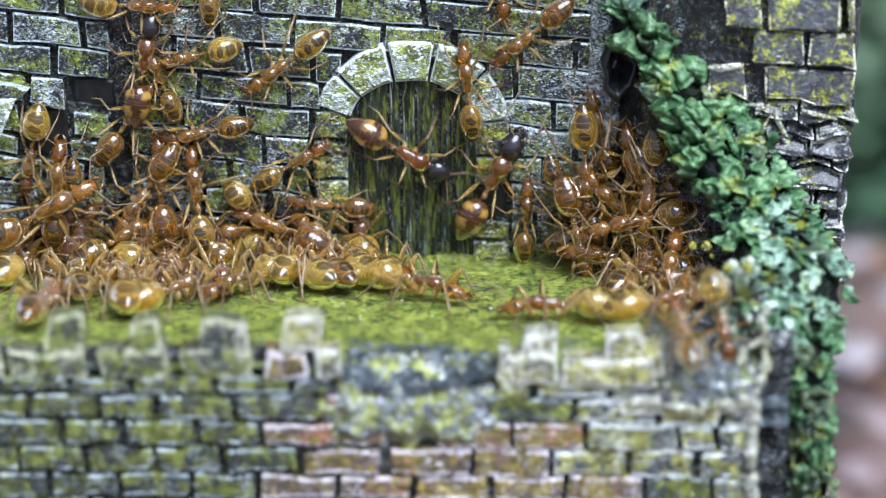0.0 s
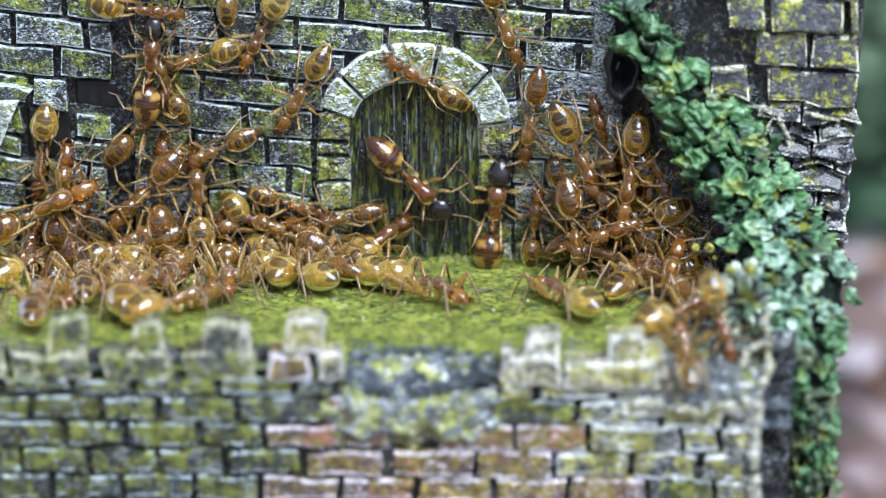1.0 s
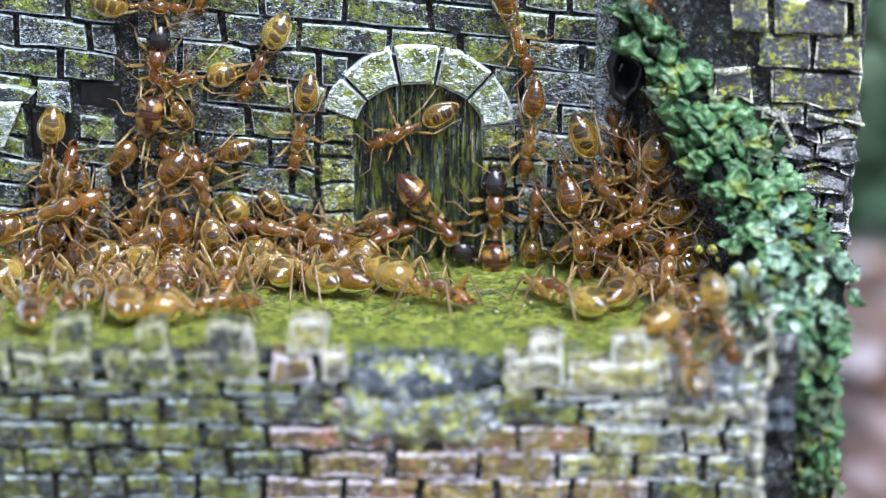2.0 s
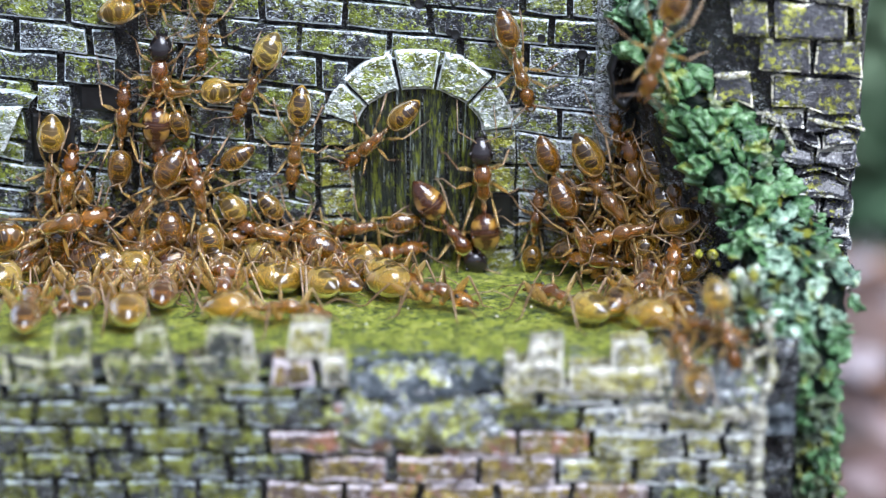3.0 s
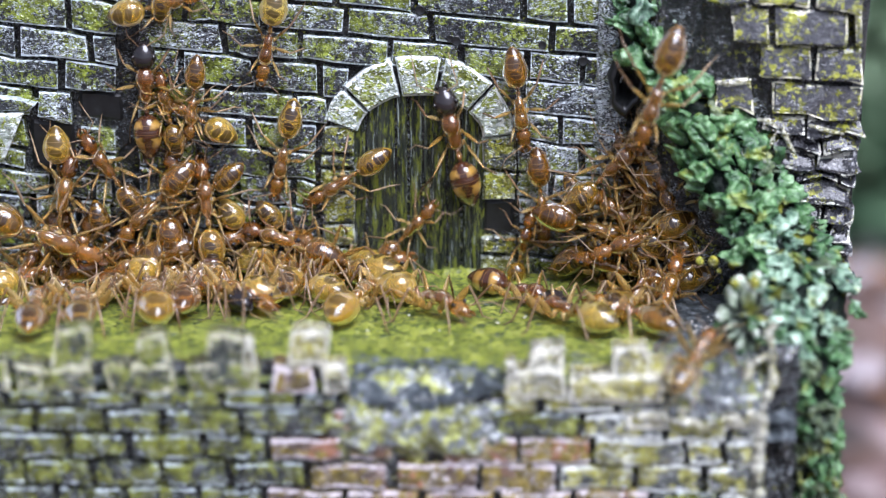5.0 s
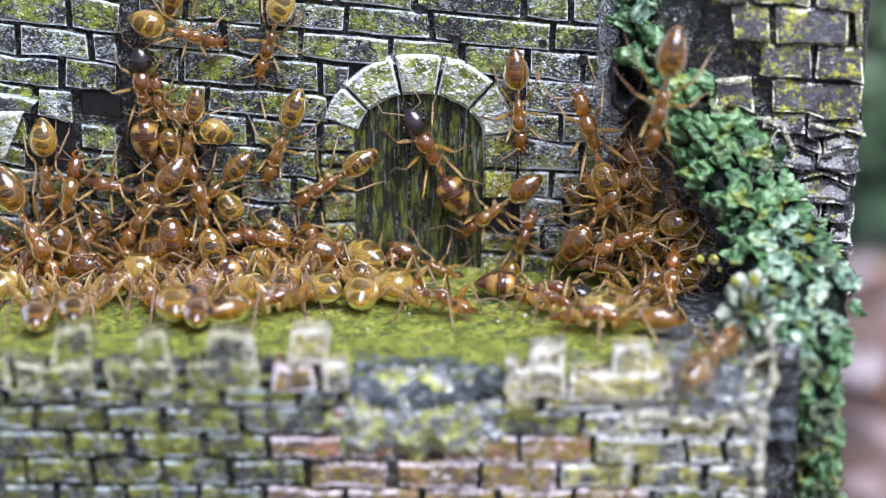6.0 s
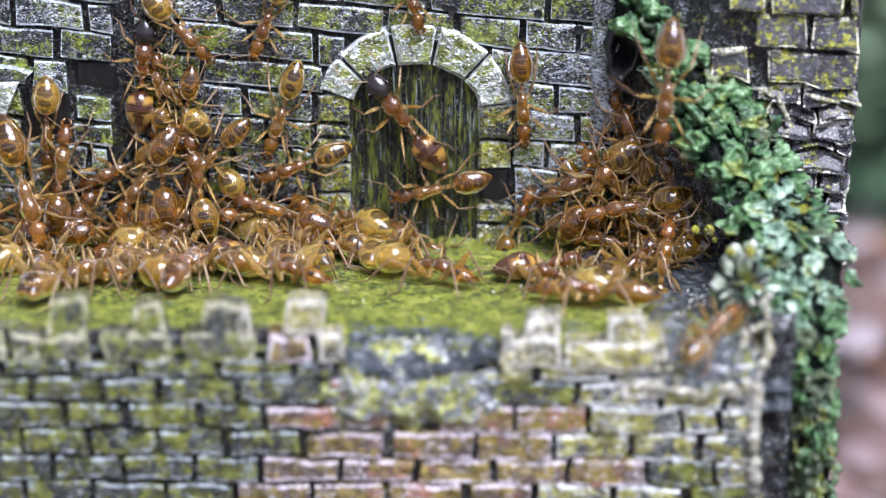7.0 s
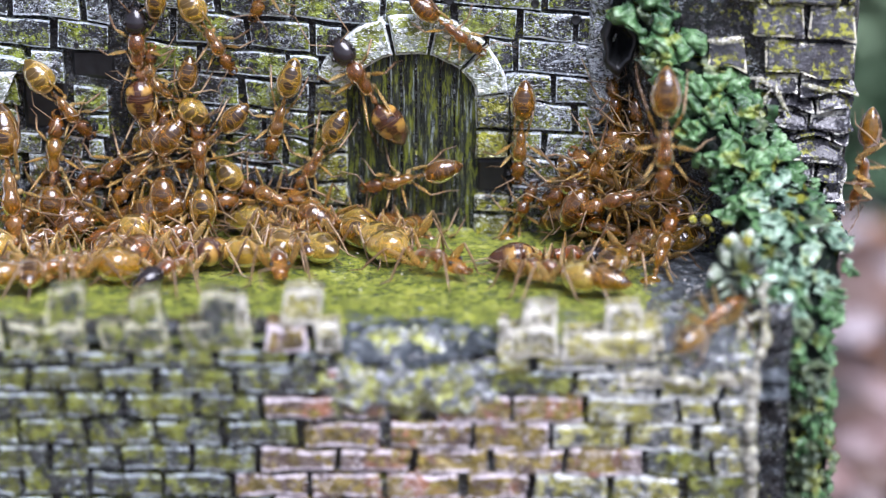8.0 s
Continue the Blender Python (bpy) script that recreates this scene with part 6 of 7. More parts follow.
add_ant("pale", 1, 1.18, [(0.0, -25.95, -12.40, 1.55, 0, 97), (1.5, -26.44, -12.83, 1.55, 0, 96), (3.0, -26.19, -13.75, 1.55, 0, 96), (3.5, -26.53, -13.68, 1.55, 0, 96), (4.5, -25.44, -12.04, 1.55, 0, 99), (6.0, -22.84, -11.25, 1.55, 0, 98), (6.5, -24.04, -12.6, 1.55, 0, 130), (7.0, -26.2, -12.4, 1.55, 0, 168), (8.0, -29.5, -14.2, 1.55, 0, 190)], "on the green floor")
add_ant("worker", 0, 1.18, [(0.0, -23.57, -5.61, 1.55, 0, 95), (1.5, -23.35, -6.59, 1.55, 0, 93), (3.0, -23.61, -9.13, 1.55, 0, 92), (3.5, -23.10, -9.94, 1.55, 0, 91), (4.0, -22.63, -8.68, 1.55, 0, 91), (4.5, -22.21, -7.49, 1.55, 0, 85), (6.0, -20.33, -12.68, 1.55, 0, 90), (8.0, -23.61, -7.57, 1.55, 0, 51)], "on the green floor")
add_ant("pale", 0, 1.09, [(0.0, -15.94, -9.35, 1.43, 0, -133), (1.5, -16.80, -7.34, 1.43, 0, -129), (3.0, -17.10, -7.27, 1.43, 0, -200), (4.5, -18.13, -9.57, 1.43, 0, -188), (6.0, -18.49, -7.72, 1.43, 0, -217), (6.5, -18.70, -8.39, 1.43, 0, -199), (7.0, -18.80, -9.50, 1.43, 0, -192), (8.0, -18.95, -9.79, 1.43, 0, -187)], "on the green floor")
add_ant("worker", 3, 1.18, [(0.0, -18.45, -6.82, 1.55, 0, -84), (1.0, -18.23, -6.74, 1.55, 0, -85), (1.5, -18.56, -6.59, 1.55, 0, -85), (3.0, -18.66, -8.02, 1.55, 0, -86), (3.5, -19.07, -7.42, 1.55, 0, -86), (4.0, -18.90, -5.76, 1.55, 0, -88), (4.5, -18.93, -6.21, 1.55, 0, -91), (5.2, -17.21, -9.80, 1.55, 0, -26), (6.0, -15.48, -13.40, 1.55, 0, 39), (7.0, -14.52, -11.52, 1.55, 0, -22), (8.0, -13.57, -9.64, 1.55, 0, -83)], "on the green floor")
add_ant("major", 0, 1.16, [(0.0, -21.23, -1.50, 2.12, 0, 17), (1.5, -21.00, -1.50, 1.78, 0, -15), (3.0, -20.93, -1.50, 1.41, 0, 34), (3.5, -20.19, -2.13, 1.52, 0, 11), (4.0, -19.03, -5.30, 1.52, 0, -54), (4.5, -18.92, -7.49, 1.52, 0, -54), (6.0, -19.57, -7.04, 1.52, 0, -118), (7.0, -20.76, -9.64, 1.52, 0, -151), (8.0, -20.84, -12.54, 1.52, 0, -129)], "on the green floor", walks=True)
add_ant("worker", 2, 1.18, [(0.0, -9.85, -6.89, 1.55, 0, 123), (0.5, -9.91, -7.72, 1.55, 0, 133), (1.0, -10.41, -5.30, 1.55, 0, 137), (1.5, -10.50, -8.61, 1.55, 0, 152), (3.0, -10.84, -7.42, 1.55, 0, 137), (3.5, -12.04, -6.37, 1.55, 0, 133), (4.0, -11.86, -3.77, 1.55, 0, 118), (4.5, -13.27, -4.46, 1.55, 0, 98), (6.0, -13.79, -6.29, 1.55, 0, 92), (8.0, -12.57, -5.91, 1.55, 0, 111)], "on the green floor")
add_ant("worker", 1, 1.09, [(0.0, -7.10, -3.00, 1.72, 45, 77), (0.5, -6.90, -3.00, 1.67, 45, 52), (1.0, -6.06, -3.00, 1.93, 45, 44), (1.5, -6.50, -3.00, 2.53, 45, 37), (3.0, -6.71, -3.00, 1.62, 45, 15), (3.5, -6.49, -3.00, 1.46, 45, 12), (4.0, -6.91, -3.00, 1.41, 45, 13), (8.0, -8.30, -3.00, 0.68, 45, 21)], "in the heap")
add_ant("pale", 1, 1.11, [(0.0, -8.18, -5.99, 1.46, 0, 131), (4.5, -7.30, -4.69, 1.46, 0, 151), (6.0, -8.85, -1.50, 2.43, 0, 134), (6.5, -8.33, -1.50, 2.51, 0, 127), (7.0, -7.81, -1.50, 2.59, 0, 135), (8.0, -7.00, -4.77, 1.46, 0, 136)], "on the green floor")
add_ant("worker", 0, 1.18, [(0.0, -32.61, -15.09, 1.55, 0, 82), (1.0, -33.24, -15.09, 1.55, 0, 92), (1.5, -33.85, -15.09, 1.55, 0, 100), (2.2, -34.26, -15.21, 1.55, 0, 102), (3.3, -34.19, -15.40, 1.55, 0, 91), (3.5, -34.11, -15.43, 1.55, 0, 90), (4.2, -33.82, -14.60, 1.55, 0, 86), (4.5, -33.85, -14.24, 1.55, 0, 86), (5.2, -34.08, -13.93, 1.55, 0, 95), (6.4, -33.66, -13.40, 1.55, 0, 97), (7.3, -33.37, -13.00, 1.55, 0, 90), (8.0, -33.58, -12.68, 1.55, 0, 92)], "on the green floor")
add_ant("worker", 1, 1.18, [(0.0, -30.41, -9.72, 1.55, 0, 101), (1.5, -30.14, -9.94, 1.55, 0, 99), (3.5, -30.37, -11.75, 1.55, 0, 99), (4.5, -30.15, -13.54, 1.55, 0, 99), (6.0, -31.04, -12.54, 1.55, 0, 98), (7.0, -31.0, -13.9, 1.55, 0, 50), (8.0, -33.2, -14.6, 1.55, 0, 30)], "on the green floor")
add_ant("pale", 0, 1.09, [(0.0, -35.78, -5.38, 1.43, 0, 70), (1.0, -35.65, -5.53, 1.43, 0, 60), (1.5, -35.79, -5.61, 1.43, 0, 60), (2.2, -36.21, -5.47, 1.43, 0, 64), (3.3, -36.37, -5.26, 1.43, 0, 61), (3.5, -36.30, -5.23, 1.43, 0, 58), (4.2, -35.93, -5.39, 1.43, 0, 50), (4.5, -35.92, -5.46, 1.43, 0, 47), (5.2, -36.11, -5.85, 1.43, 0, 48), (6.4, -35.83, -6.52, 1.43, 0, 56), (7.3, -35.37, -7.03, 1.43, 0, 50), (8.0, -35.49, -7.42, 1.43, 0, 42)], "on the green floor")
add_ant("worker", 2, 1.09, [(0.0, -27.84, -4.00, 2.93, 40, 35), (1.0, -27.48, -4.00, 2.70, 40, 29), (1.5, -27.23, -4.00, 2.99, 40, 29), (3.0, -27.17, -4.00, 2.62, 40, 24), (4.5, -25.49, -4.00, 1.51, 40, 38), (8.0, -26.32, -4.00, 1.02, 40, 23)], "in the heap")
add_ant("worker", 3, 1.09, [(0.0, -20.90, -3.00, 1.31, 40, 77), (1.0, -21.43, -3.00, 2.30, 40, 54), (1.5, -21.79, -3.00, 2.79, 40, 49), (2.2, -21.61, -3.00, 2.52, 40, 57), (3.3, -21.08, -3.00, 2.09, 40, 58), (4.2, -21.32, -3.00, 1.74, 40, 51), (4.5, -21.38, -3.00, 1.62, 40, 51), (5.2, -21.73, -3.00, 1.59, 40, 49), (6.4, -22.11, -3.00, 1.54, 40, 49), (7.3, -23.06, -3.00, 1.50, 40, 37), (8.0, -23.54, -3.00, 1.46, 40, 26)], "in the heap")
add_ant("worker", 0, 1.09, [(0.0, -25.16, -2.50, 7.10, 85, -124), (1.0, -25.45, -2.50, 7.23, 85, -133), (2.2, -24.97, -2.50, 7.06, 85, -127), (3.3, -25.32, -2.50, 7.23, 85, -122), (4.2, -25.39, -2.50, 7.02, 85, -129), (4.5, -25.25, -2.50, 7.05, 85, -132), (5.2, -24.97, -2.50, 7.25, 85, -133), (6.4, -25.37, -2.50, 7.03, 85, -123), (7.3, -25.35, -2.50, 7.19, 85, -124), (8.0, -25.01, -2.50, 7.22, 85, -130)], "in the heap")
add_ant("worker", 2, 1.09, [(0.0, -23.93, -2.50, 6.79, 75, 94), (1.0, -24.17, -2.50, 6.87, 75, 88), (2.2, -23.70, -2.50, 6.75, 75, 96), (3.3, -24.09, -2.50, 6.88, 75, 98), (4.2, -24.10, -2.50, 6.69, 75, 90), (4.5, -23.95, -2.50, 6.75, 75, 88), (5.2, -23.70, -2.50, 6.92, 75, 90), (6.4, -24.13, -2.50, 6.69, 75, 99), (7.3, -24.05, -2.50, 6.89, 75, 95), (8.0, -23.73, -2.50, 6.86, 75, 89)], "in the heap")
add_ant("worker", 1, 1.09, [(0.0, -20.73, -3.00, 5.92, 75, 97), (1.0, -20.88, -3.00, 5.90, 75, 95), (2.2, -20.44, -3.00, 5.88, 75, 105), (3.3, -20.87, -3.00, 5.91, 75, 101), (4.2, -20.80, -3.00, 5.79, 75, 94), (4.5, -20.65, -3.00, 5.87, 75, 94), (5.2, -20.44, -3.00, 6.00, 75, 99), (6.4, -20.90, -3.00, 5.77, 75, 105), (7.3, -20.75, -3.00, 5.99, 75, 98), (8.0, -20.45, -3.00, 5.89, 75, 94)], "in the heap")
add_ant("worker", 3, 1.09, [(0.0, -25.75, -4.00, 2.47, 40, -148), (1.0, -26.01, -4.00, 2.47, 40, -156), (2.2, -25.53, -4.00, 2.47, 40, -149), (3.3, -25.90, -4.00, 2.47, 40, -145), (4.2, -25.94, -4.00, 2.47, 40, -153), (4.5, -25.80, -4.00, 2.47, 40, -155), (5.2, -25.53, -4.00, 2.47, 40, -155), (6.4, -25.95, -4.00, 2.47, 40, -145), (7.3, -25.90, -4.00, 2.47, 40, -147), (8.0, -25.57, -4.00, 2.47, 40, -154)], "in the heap")
add_ant("worker", 0, 1.10, [(0.0, -32.94, -3.00, 6.30, 80, 86), (1.0, -32.88, -3.00, 6.18, 80, 82), (2.2, -33.27, -3.00, 6.26, 80, 75), (3.3, -32.82, -3.00, 6.19, 80, 83), (4.2, -32.97, -3.00, 6.16, 80, 86), (4.5, -33.13, -3.00, 6.26, 80, 84), (5.2, -33.27, -3.00, 6.31, 80, 77), (6.4, -32.79, -3.00, 6.13, 80, 77), (7.3, -33.03, -3.00, 6.34, 80, 85), (8.0, -33.28, -3.00, 6.17, 80, 85)], "in the heap")
add_ant("pale", 1, 0.84, [(0.0, -33.39, -1.75, 2.37, 90, 99), (1.0, -33.00, -1.75, 2.34, 90, 91), (2.2, -33.13, -1.75, 2.41, 90, 89), (3.3, -33.33, -1.75, 2.33, 90, 98), (4.2, -32.93, -1.75, 2.49, 90, 96), (4.5, -32.89, -1.75, 2.42, 90, 93), (5.2, -33.14, -1.75, 2.26, 90, 88), (6.4, -33.29, -1.75, 2.50, 90, 93), (7.3, -32.90, -1.75, 2.28, 90, 99), (8.0, -33.04, -1.75, 2.35, 90, 95)], "on the wall")
add_ant("worker", 2, 1.09, [(0.0, -8.86, -4.00, 2.47, 40, 140), (1.0, -9.30, -4.00, 2.47, 40, 145), (2.2, -8.96, -4.00, 2.47, 40, 135), (3.3, -8.99, -4.00, 2.47, 40, 136), (4.2, -9.32, -4.00, 2.47, 40, 144), (4.5, -9.28, -4.00, 2.47, 40, 145), (5.2, -8.96, -4.00, 2.47, 40, 142), (6.4, -9.04, -4.00, 2.47, 40, 133), (7.3, -9.32, -4.00, 2.47, 40, 139), (8.0, -9.05, -4.00, 2.47, 40, 145)], "in the heap")
add_ant("worker", 2, 1.09, [(0.0, -13.29, -3.00, 3.49, 50, 157), (1.0, -13.42, -3.00, 3.44, 50, 156), (2.2, -12.99, -3.00, 3.45, 50, 166), (3.3, -13.42, -3.00, 3.45, 50, 161), (4.2, -13.33, -3.00, 3.35, 50, 154), (4.5, -13.18, -3.00, 3.44, 50, 155), (5.2, -12.99, -3.00, 3.55, 50, 161), (6.4, -13.46, -3.00, 3.33, 50, 166), (7.3, -13.28, -3.00, 3.55, 50, 158), (8.0, -12.99, -3.00, 3.43, 50, 154)], "in the heap")
add_ant("worker", 3, 1.09, [(0.0, -36.88, -5.00, 1.25, 30, 79), (1.0, -36.46, -5.00, 1.25, 30, 70), (2.2, -36.69, -5.00, 1.25, 30, 75), (3.3, -36.79, -5.00, 1.25, 30, 81), (4.2, -36.40, -5.00, 1.25, 30, 74), (4.5, -36.41, -5.00, 1.25, 30, 71), (5.2, -36.70, -5.00, 1.25, 30, 70), (6.4, -36.74, -5.00, 1.25, 30, 80), (7.3, -36.39, -5.00, 1.25, 30, 80), (8.0, -36.60, -5.00, 1.25, 30, 73)], "in the heap")
add_ant("worker", 1, 1.09, [(0.0, -28.53, -3.00, 2.14, 40, 11), (1.0, -28.91, -3.00, 2.14, 40, 18), (2.2, -28.80, -3.00, 2.14, 40, 21), (3.3, -28.59, -3.00, 2.14, 40, 12), (4.2, -28.99, -3.00, 2.14, 40, 13), (4.5, -29.03, -3.00, 2.14, 40, 16), (5.2, -28.80, -3.00, 2.14, 40, 22), (6.4, -28.63, -3.00, 2.14, 40, 17), (7.3, -29.02, -3.00, 2.14, 40, 11), (8.0, -28.90, -3.00, 2.14, 40, 14)], "in the heap")
add_ant("worker", 2, 0.99, [(0.0, 39.21, -1.00, 35.37, 90, -93, 0, -70), (7.4, 39.11, -1.00, 30.65, 90, -93, 0, -70), (7.6, 38.48, -1.00, 23.17, 90, -93, 0, -70), (7.7, 38.26, -1.00, 17.77, 90, -93, 0, -70), (7.8, 37.99, -1.00, 14.19, 90, -92, 0, -70), (7.9, 37.46, -1.00, 8.91, 90, -95, 0, -70), (8.0, 37.37, -1.00, 7.12, 90, -96, 0, -70)], "on the tower edge", walks=True)
add_ant("pale", 1, 0.91, [(0.0, -26.35, -1.75, 23.22, 90, -4), (0.5, -26.46, -1.75, 23.03, 90, -5), (1.0, -25.95, -1.75, 23.05, 90, -8), (1.5, -26.02, -1.75, 23.22, 90, -10), (3.0, -25.46, -1.75, 24.08, 90, 16), (4.5, -25.31, -1.75, 24.91, 90, 20), (6.0, -22.98, -1.75, 22.12, 90, -16), (6.5, -22.93, -1.75, 21.35, 90, -30), (7.0, -22.54, -1.75, 20.07, 90, -48), (8.0, -19.70, -1.75, 18.75, 90, -60)], "on the wall", walks=True)
add_ant("worker", 0, 0.84, [(0.0, -24.14, -1.75, 28.08, 90, 90), (1.5, -24.76, -1.75, 27.52, 90, 90), (3.0, -24.84, -1.75, 26.52, 90, 92), (4.5, -24.32, -1.75, 26.38, 90, 85), (6.0, -22.53, -1.75, 26.77, 90, 74), (8.0, -23.78, -1.75, 23.17, 90, 85)], "on the wall")
add_ant("worker", 3, 0.85, [(0.0, -4.17, -1.75, 33.36, 90, -80), (6.0, -4.78, -1.75, 33.50, 90, -80), (6.5, -4.58, -1.75, 29.09, 90, -80), (7.0, -2.64, -1.75, 23.37, 90, -75), (7.5, -1.45, -1.75, 20.44, 90, -51), (8.0, 0.75, -1.75, 19.15, 90, -38)], "on the wall", walks=True)
add_ant("major", 1, 1.16, [(0.0, -48.60, -3.00, 0.01, 60, -6), (3.5, -48.75, -3.00, 0.97, 60, -5), (4.5, -44.57, -3.00, 1.88, 60, -14), (6.0, -36.10, -3.00, 1.78, 60, -21), (6.5, -36.31, -3.00, 2.01, 60, -24), (7.0, -36.96, -3.00, 2.66, 60, -24), (8.0, -39.51, -3.00, 1.20, 60, -26)], "in the heap")
add_ant("pale", 1, 0.84, [(0.0, 22.50, -22.95, 2.99, 70, -76), (2.8, 22.13, -22.95, 3.02, 70, -73), (3.3, 22.72, -22.95, 2.54, 70, -77), (3.8, 22.17, -22.95, 0.79, 70, -78), (4.0, 22.29, -24.30, 0.47, 75, -76), (4.2, 22.32, -26.33, -0.51, 75, -73), (4.3, 23.68, -27.68, -1.31, 80, -61), (4.4, 25.47, -28.35, -4.04, 90, -81), (4.5, 26.43, -28.35, -5.87, 90, -84), (4.6, 27.19, -28.35, -9.75, 90, -85), (4.7, 27.06, -28.35, -11.71, 90, -85), (5.4, 27.45, -28.35, -22.97, 90, -86), (8.0, 27.45, -28.35, -22.97, 90, -86)], "on the parapet", walks=True)
add_ant("worker", 0, 1.09, [(0.0, -29.20, -10.59, 1.43, 0, -126), (1.0, -28.82, -10.59, 1.43, 0, -119), (2.2, -29.27, -10.59, 1.43, 0, -115), (3.3, -29.04, -10.59, 1.43, 0, -124), (4.2, -28.84, -10.59, 1.43, 0, -124), (4.5, -28.95, -10.59, 1.43, 0, -121), (5.2, -29.27, -10.59, 1.43, 0, -115), (6.4, -28.99, -10.59, 1.43, 0, -119), (7.3, -28.87, -10.59, 1.43, 0, -126), (8.0, -29.20, -10.59, 1.43, 0, -123)], "on the green floor")
add_ant("worker", 1, 1.09, [(0.0, -21.54, -2.50, 0.99, 45, -62), (1.0, -21.98, -2.50, 1.15, 45, -55), (2.2, -21.67, -2.50, 1.02, 45, -64), (3.3, -21.66, -2.50, 1.14, 45, -66), (4.2, -22.01, -2.50, 1.12, 45, -57), (4.5, -21.99, -2.50, 1.03, 45, -56), (5.2, -21.67, -2.50, 1.01, 45, -57), (6.4, -21.71, -2.50, 1.16, 45, -67), (7.3, -22.01, -2.50, 0.97, 45, -63), (8.0, -21.77, -2.50, 1.15, 45, -57)], "in the heap")
add_ant("worker", 1, 1.09, [(0.0, -24.10, -3.38, 1.43, 0, -56), (1.0, -24.33, -3.38, 1.43, 0, -61), (2.2, -24.46, -3.38, 1.43, 0, -52), (3.3, -24.07, -3.38, 1.43, 0, -52), (4.2, -24.43, -3.38, 1.43, 0, -60), (4.5, -24.54, -3.38, 1.43, 0, -61), (5.2, -24.45, -3.38, 1.43, 0, -58), (6.4, -24.08, -3.38, 1.43, 0, -49), (7.3, -24.48, -3.38, 1.43, 0, -55), (8.0, -24.52, -3.38, 1.43, 0, -61)], "on the green floor")
add_ant("pale", 1, 1.15, [(0.0, -25.61, -7.42, 1.51, 0, -68), (1.0, -25.93, -7.42, 1.51, 0, -78), (2.2, -25.45, -7.42, 1.51, 0, -75), (3.3, -25.77, -7.42, 1.51, 0, -67), (4.2, -25.88, -7.42, 1.51, 0, -73), (4.5, -25.75, -7.42, 1.51, 0, -76), (5.2, -25.45, -7.42, 1.51, 0, -79), (6.4, -25.82, -7.42, 1.51, 0, -70), (7.3, -25.84, -7.42, 1.51, 0, -68), (8.0, -25.50, -7.42, 1.51, 0, -74)], "on the green floor")
add_ant("worker", 0, 1.09, [(0.0, -32.26, -3.40, 1.75, 60, 60), (1.0, -32.69, -3.40, 1.87, 60, 69), (2.2, -32.42, -3.40, 1.78, 60, 62), (3.3, -32.36, -3.40, 1.86, 60, 57), (4.2, -32.73, -3.40, 1.88, 60, 65), (4.5, -32.72, -3.40, 1.79, 60, 68), (5.2, -32.41, -3.40, 1.74, 60, 68), (6.4, -32.41, -3.40, 1.92, 60, 58), (7.3, -32.74, -3.40, 1.71, 60, 60), (8.0, -32.51, -3.40, 1.88, 60, 66)], "in the heap")
add_ant("worker", 0, 1.09, [(0.0, -22.06, -2.80, 3.25, 60, 2), (1.0, -22.47, -2.80, 3.28, 60, 10), (2.2, -22.29, -2.80, 3.30, 60, 10), (3.3, -22.14, -2.80, 3.27, 60, 1), (4.2, -22.54, -2.80, 3.39, 60, 6), (4.5, -22.56, -2.80, 3.30, 60, 9), (5.2, -22.29, -2.80, 3.18, 60, 13), (6.4, -22.18, -2.80, 3.41, 60, 5), (7.3, -22.55, -2.80, 3.18, 60, 1), (8.0, -22.39, -2.80, 3.28, 60, 7)], "in the heap")
add_ant("worker", 1, 1.09, [(0.0, -26.01, -2.30, 0.94, 45, -135), (1.0, -26.28, -2.30, 1.05, 45, -143), (2.2, -25.80, -2.30, 0.90, 45, -136), (3.3, -26.17, -2.30, 1.06, 45, -132), (4.2, -26.22, -2.30, 0.85, 45, -140), (4.5, -26.08, -2.30, 0.89, 45, -142), (5.2, -25.80, -2.30, 1.08, 45, -142), (6.4, -26.21, -2.30, 0.86, 45, -132), (7.3, -26.17, -2.30, 1.04, 45, -134), (8.0, -25.84, -2.30, 1.05, 45, -141)], "in the heap")
add_ant("pale", 2, 1.09, [(0.0, -36.11, -2.80, 2.27, 60, 59), (1.0, -35.95, -2.80, 2.03, 60, 68), (2.2, -35.74, -2.80, 2.27, 60, 61), (3.3, -36.16, -2.80, 2.04, 60, 56), (4.2, -35.84, -2.80, 2.22, 60, 64), (4.5, -35.71, -2.80, 2.27, 60, 67), (5.2, -35.74, -2.80, 2.14, 60, 67), (6.4, -36.16, -2.80, 2.18, 60, 57), (7.3, -35.79, -2.80, 2.21, 60, 59), (8.0, -35.68, -2.80, 2.03, 60, 65)], "in the heap")
add_ant("worker", 1, 1.09, [(0.0, 18.11, -1.70, 7.84, 75, 92), (1.0, 17.67, -1.70, 8.03, 75, 97), (2.2, 18.01, -1.70, 7.86, 75, 87), (3.3, 17.98, -1.70, 8.02, 75, 88), (4.2, 17.65, -1.70, 7.96, 75, 96), (4.5, 17.69, -1.70, 7.87, 75, 97), (5.2, 18.01, -1.70, 7.89, 75, 94), (6.4, 17.93, -1.70, 8.00, 75, 85), (7.3, 17.65, -1.70, 7.84, 75, 91), (8.0, 17.92, -1.70, 8.03, 75, 97)], "in the heap")
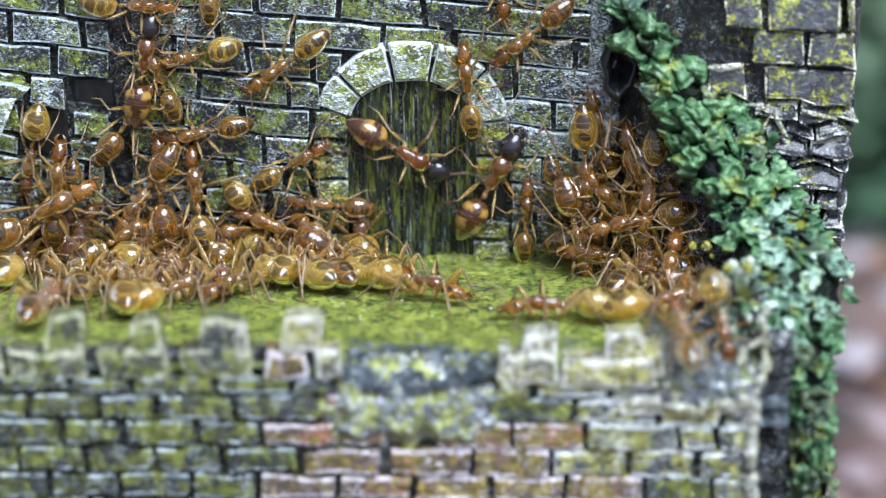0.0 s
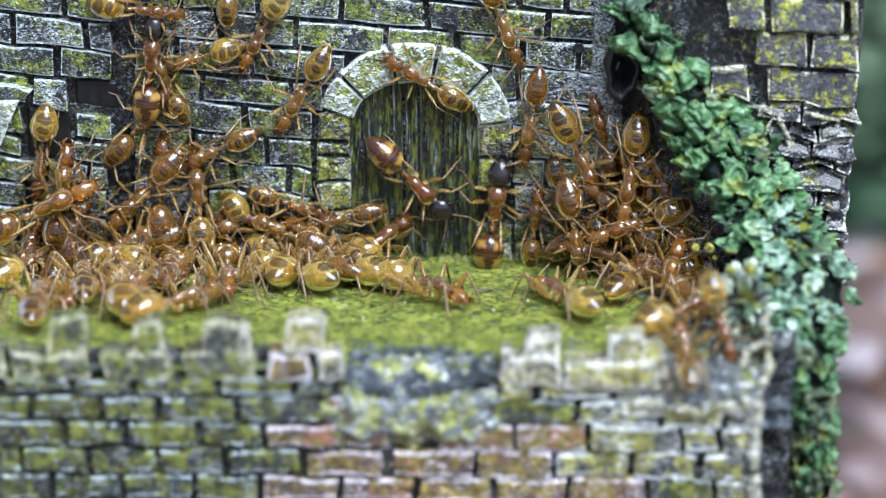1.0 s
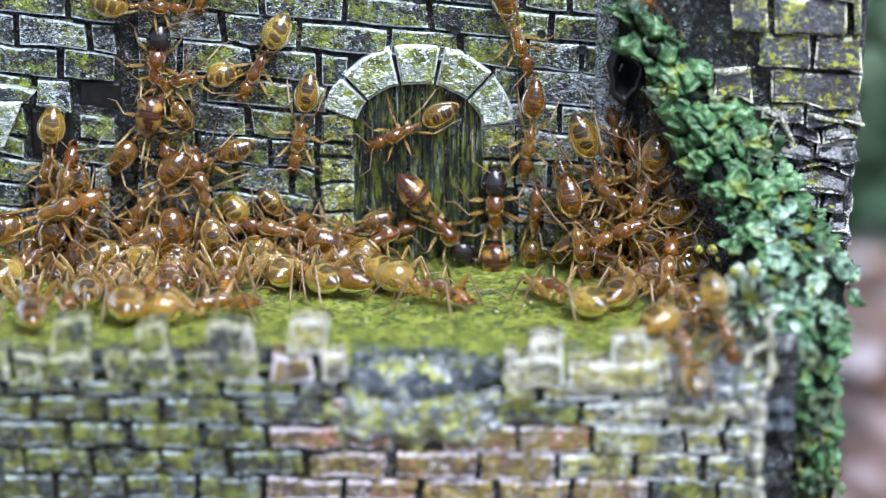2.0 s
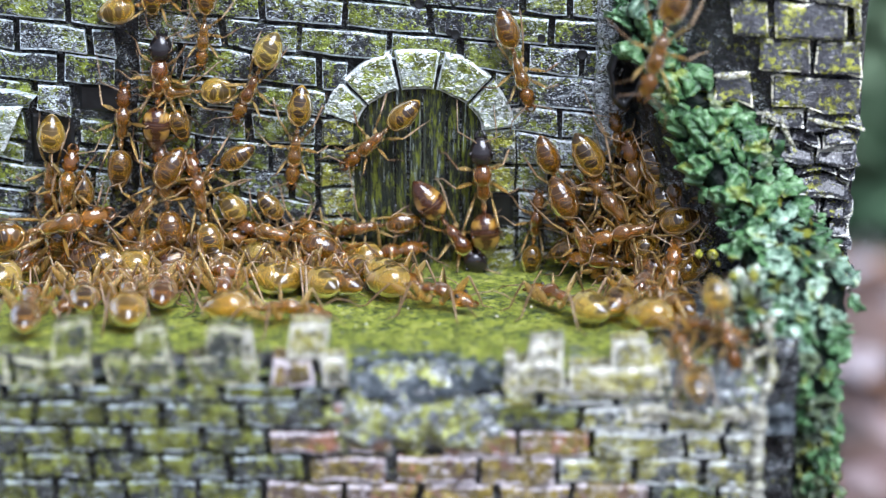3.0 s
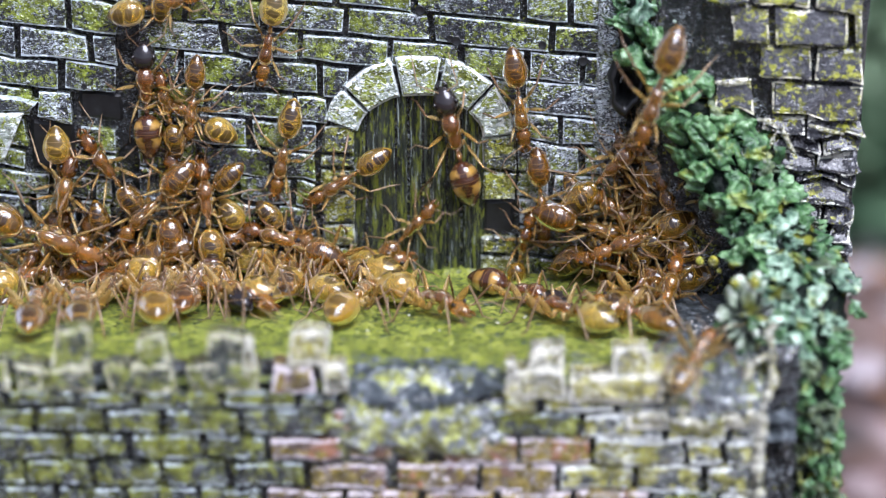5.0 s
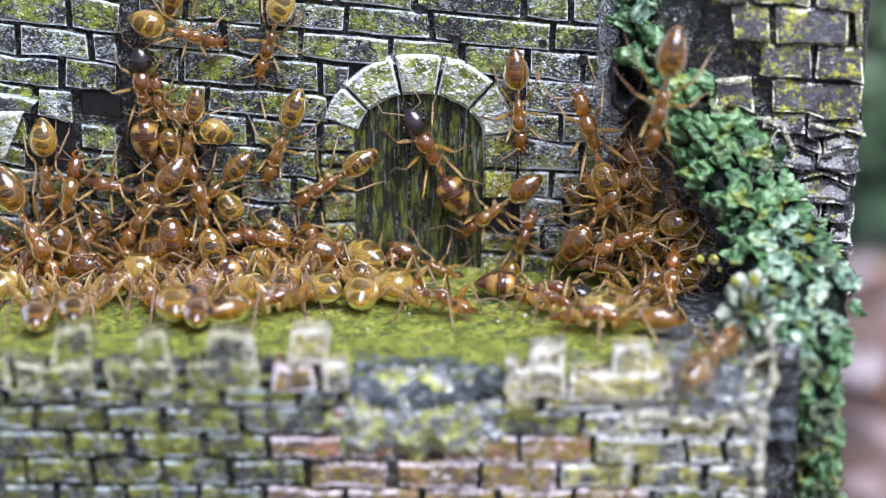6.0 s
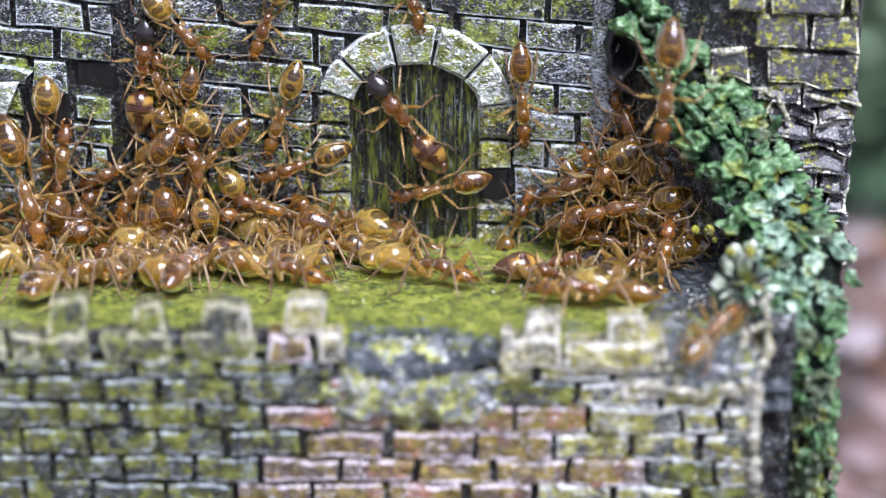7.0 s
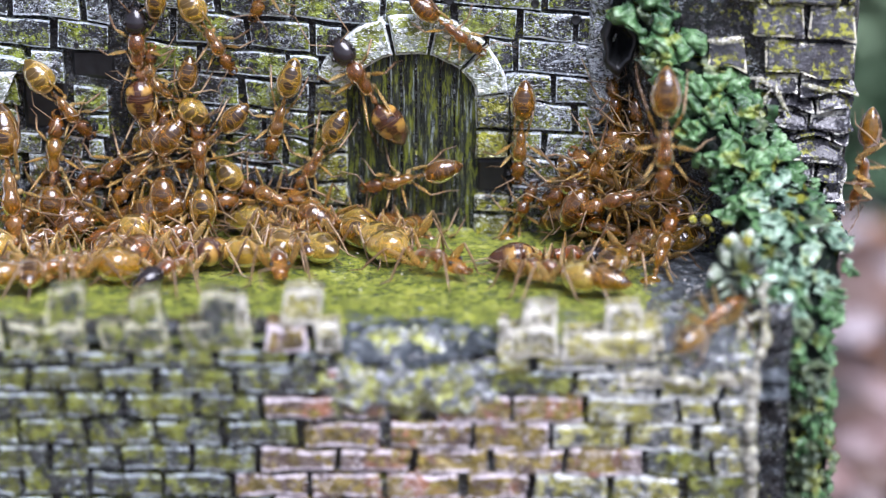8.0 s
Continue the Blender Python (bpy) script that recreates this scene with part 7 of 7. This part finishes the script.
add_ant("worker", 2, 1.09, [(0.0, 13.67, -2.70, 3.58, 90, 23), (1.0, 13.28, -2.70, 3.56, 90, 31), (2.2, 13.42, -2.70, 3.62, 90, 33), (3.3, 13.61, -2.70, 3.55, 90, 23), (4.2, 13.21, -2.70, 3.70, 90, 26), (4.5, 13.17, -2.70, 3.63, 90, 29), (5.2, 13.42, -2.70, 3.48, 90, 34), (6.4, 13.57, -2.70, 3.72, 90, 28), (7.3, 13.18, -2.70, 3.50, 90, 23), (8.0, 13.32, -2.70, 3.57, 90, 27)], "in the heap")
add_ant("pale", 3, 1.09, [(0.0, -11.55, -7.27, 1.43, 0, 127), (1.0, -11.99, -7.27, 1.43, 0, 133), (2.2, -11.67, -7.27, 1.43, 0, 124), (3.3, -11.67, -7.27, 1.43, 0, 123), (4.2, -12.02, -7.27, 1.43, 0, 132), (4.5, -11.99, -7.27, 1.43, 0, 133), (5.2, -11.67, -7.27, 1.43, 0, 131), (6.4, -11.72, -7.27, 1.43, 0, 121), (7.3, -12.02, -7.27, 1.43, 0, 126), (8.0, -11.77, -7.27, 1.43, 0, 132)], "on the green floor")
add_ant("pale", 0, 1.09, [(0.0, -13.63, -1.50, 1.72, 0, 2), (1.0, -13.23, -1.50, 1.72, 0, 6), (2.2, -13.66, -1.50, 1.72, 0, 13), (3.3, -13.48, -1.50, 1.72, 0, 4), (4.2, -13.24, -1.50, 1.72, 0, 2), (4.5, -13.33, -1.50, 1.72, 0, 4), (5.2, -13.66, -1.50, 1.72, 0, 11), (6.4, -13.42, -1.50, 1.72, 0, 10), (7.3, -13.26, -1.50, 1.72, 0, 2), (8.0, -13.58, -1.50, 1.72, 0, 2)], "on the green floor")
add_ant("pale", 1, 1.09, [(0.0, -12.38, -5.23, 1.43, 0, 78), (1.0, -12.78, -5.23, 1.43, 0, 75), (2.2, -12.36, -5.23, 1.43, 0, 66), (3.3, -12.53, -5.23, 1.43, 0, 75), (4.2, -12.78, -5.23, 1.43, 0, 78), (4.5, -12.69, -5.23, 1.43, 0, 76), (5.2, -12.36, -5.23, 1.43, 0, 70), (6.4, -12.58, -5.23, 1.43, 0, 69), (7.3, -12.76, -5.23, 1.43, 0, 77), (8.0, -12.44, -5.23, 1.43, 0, 78)], "on the green floor")
add_ant("pale", 0, 1.14, [(0.0, -5.07, -4.92, 1.50, 0, -56), (1.0, -5.28, -4.92, 1.50, 0, -62), (2.2, -5.43, -4.92, 1.50, 0, -53), (3.3, -5.04, -4.92, 1.50, 0, -52), (4.2, -5.39, -4.92, 1.50, 0, -60), (4.5, -5.50, -4.92, 1.50, 0, -62), (5.2, -5.43, -4.92, 1.50, 0, -59), (6.4, -5.05, -4.92, 1.50, 0, -50), (7.3, -5.44, -4.92, 1.50, 0, -55), (8.0, -5.50, -4.92, 1.50, 0, -61)], "on the green floor")
add_ant("worker", 3, 1.09, [(0.0, -13.55, -2.99, 1.43, 0, -28), (1.0, -13.11, -2.99, 1.43, 0, -34), (2.2, -13.42, -2.99, 1.43, 0, -25), (3.3, -13.43, -2.99, 1.43, 0, -24), (4.2, -13.08, -2.99, 1.43, 0, -32), (4.5, -13.11, -2.99, 1.43, 0, -34), (5.2, -13.43, -2.99, 1.43, 0, -32), (6.4, -13.38, -2.99, 1.43, 0, -22), (7.3, -13.08, -2.99, 1.43, 0, -27), (8.0, -13.33, -2.99, 1.43, 0, -33)], "on the green floor")
add_ant("worker", 1, 0.95, [(0.0, 19.53, -24.60, 1.90, 20, 96), (1.0, 19.53, -24.60, 0.29, 20, 92), (3.0, 19.50, -24.60, -0.18, 20, 98), (3.5, 18.93, -24.60, -0.06, 20, 94), (4.0, 18.77, -24.60, 0.39, 20, 88), (4.5, 19.16, -24.60, 0.68, 20, 74), (6.0, 21.03, -24.60, 1.02, 20, 58), (6.5, 21.54, -24.60, 0.82, 20, 56), (7.0, 21.50, -24.60, 0.52, 20, 55), (7.5, 21.37, -24.60, 0.43, 20, 52), (8.0, 21.55, -24.60, 0.47, 20, 50)], "on the broken corner")


def motions():
    for ant, rows, walks in ANTS:
        keyed = [(r[0], ant_pose(*r[1:])) for r in rows]
        if keyed[-1][0] < 8.0:
            keyed.append((8.0, keyed[-1][1]))
        walk(ant, keyed)
        if walks:
            swing_legs(ant, rows)


def swing_legs(ant, rows):
    """Tripod gait: each leg swings about its hip while the ant walks."""
    legs = [o for o in ant.children if o.name.split(".")[0] == "leg"]
    times = [0.2 * i for i in range(41)]
    for i, leg in enumerate(legs):
        x, y, z = [c / MM for c in leg.location]
        phase = math.pi if i in (0, 3, 4) else 0.0
        beat = 2 * math.pi * 1.15
        walk(leg, [(t, pose(x * MM, y * MM, z * MM, 0, 0, 13 * math.sin(beat * t + phase))) for t in times])


motions()
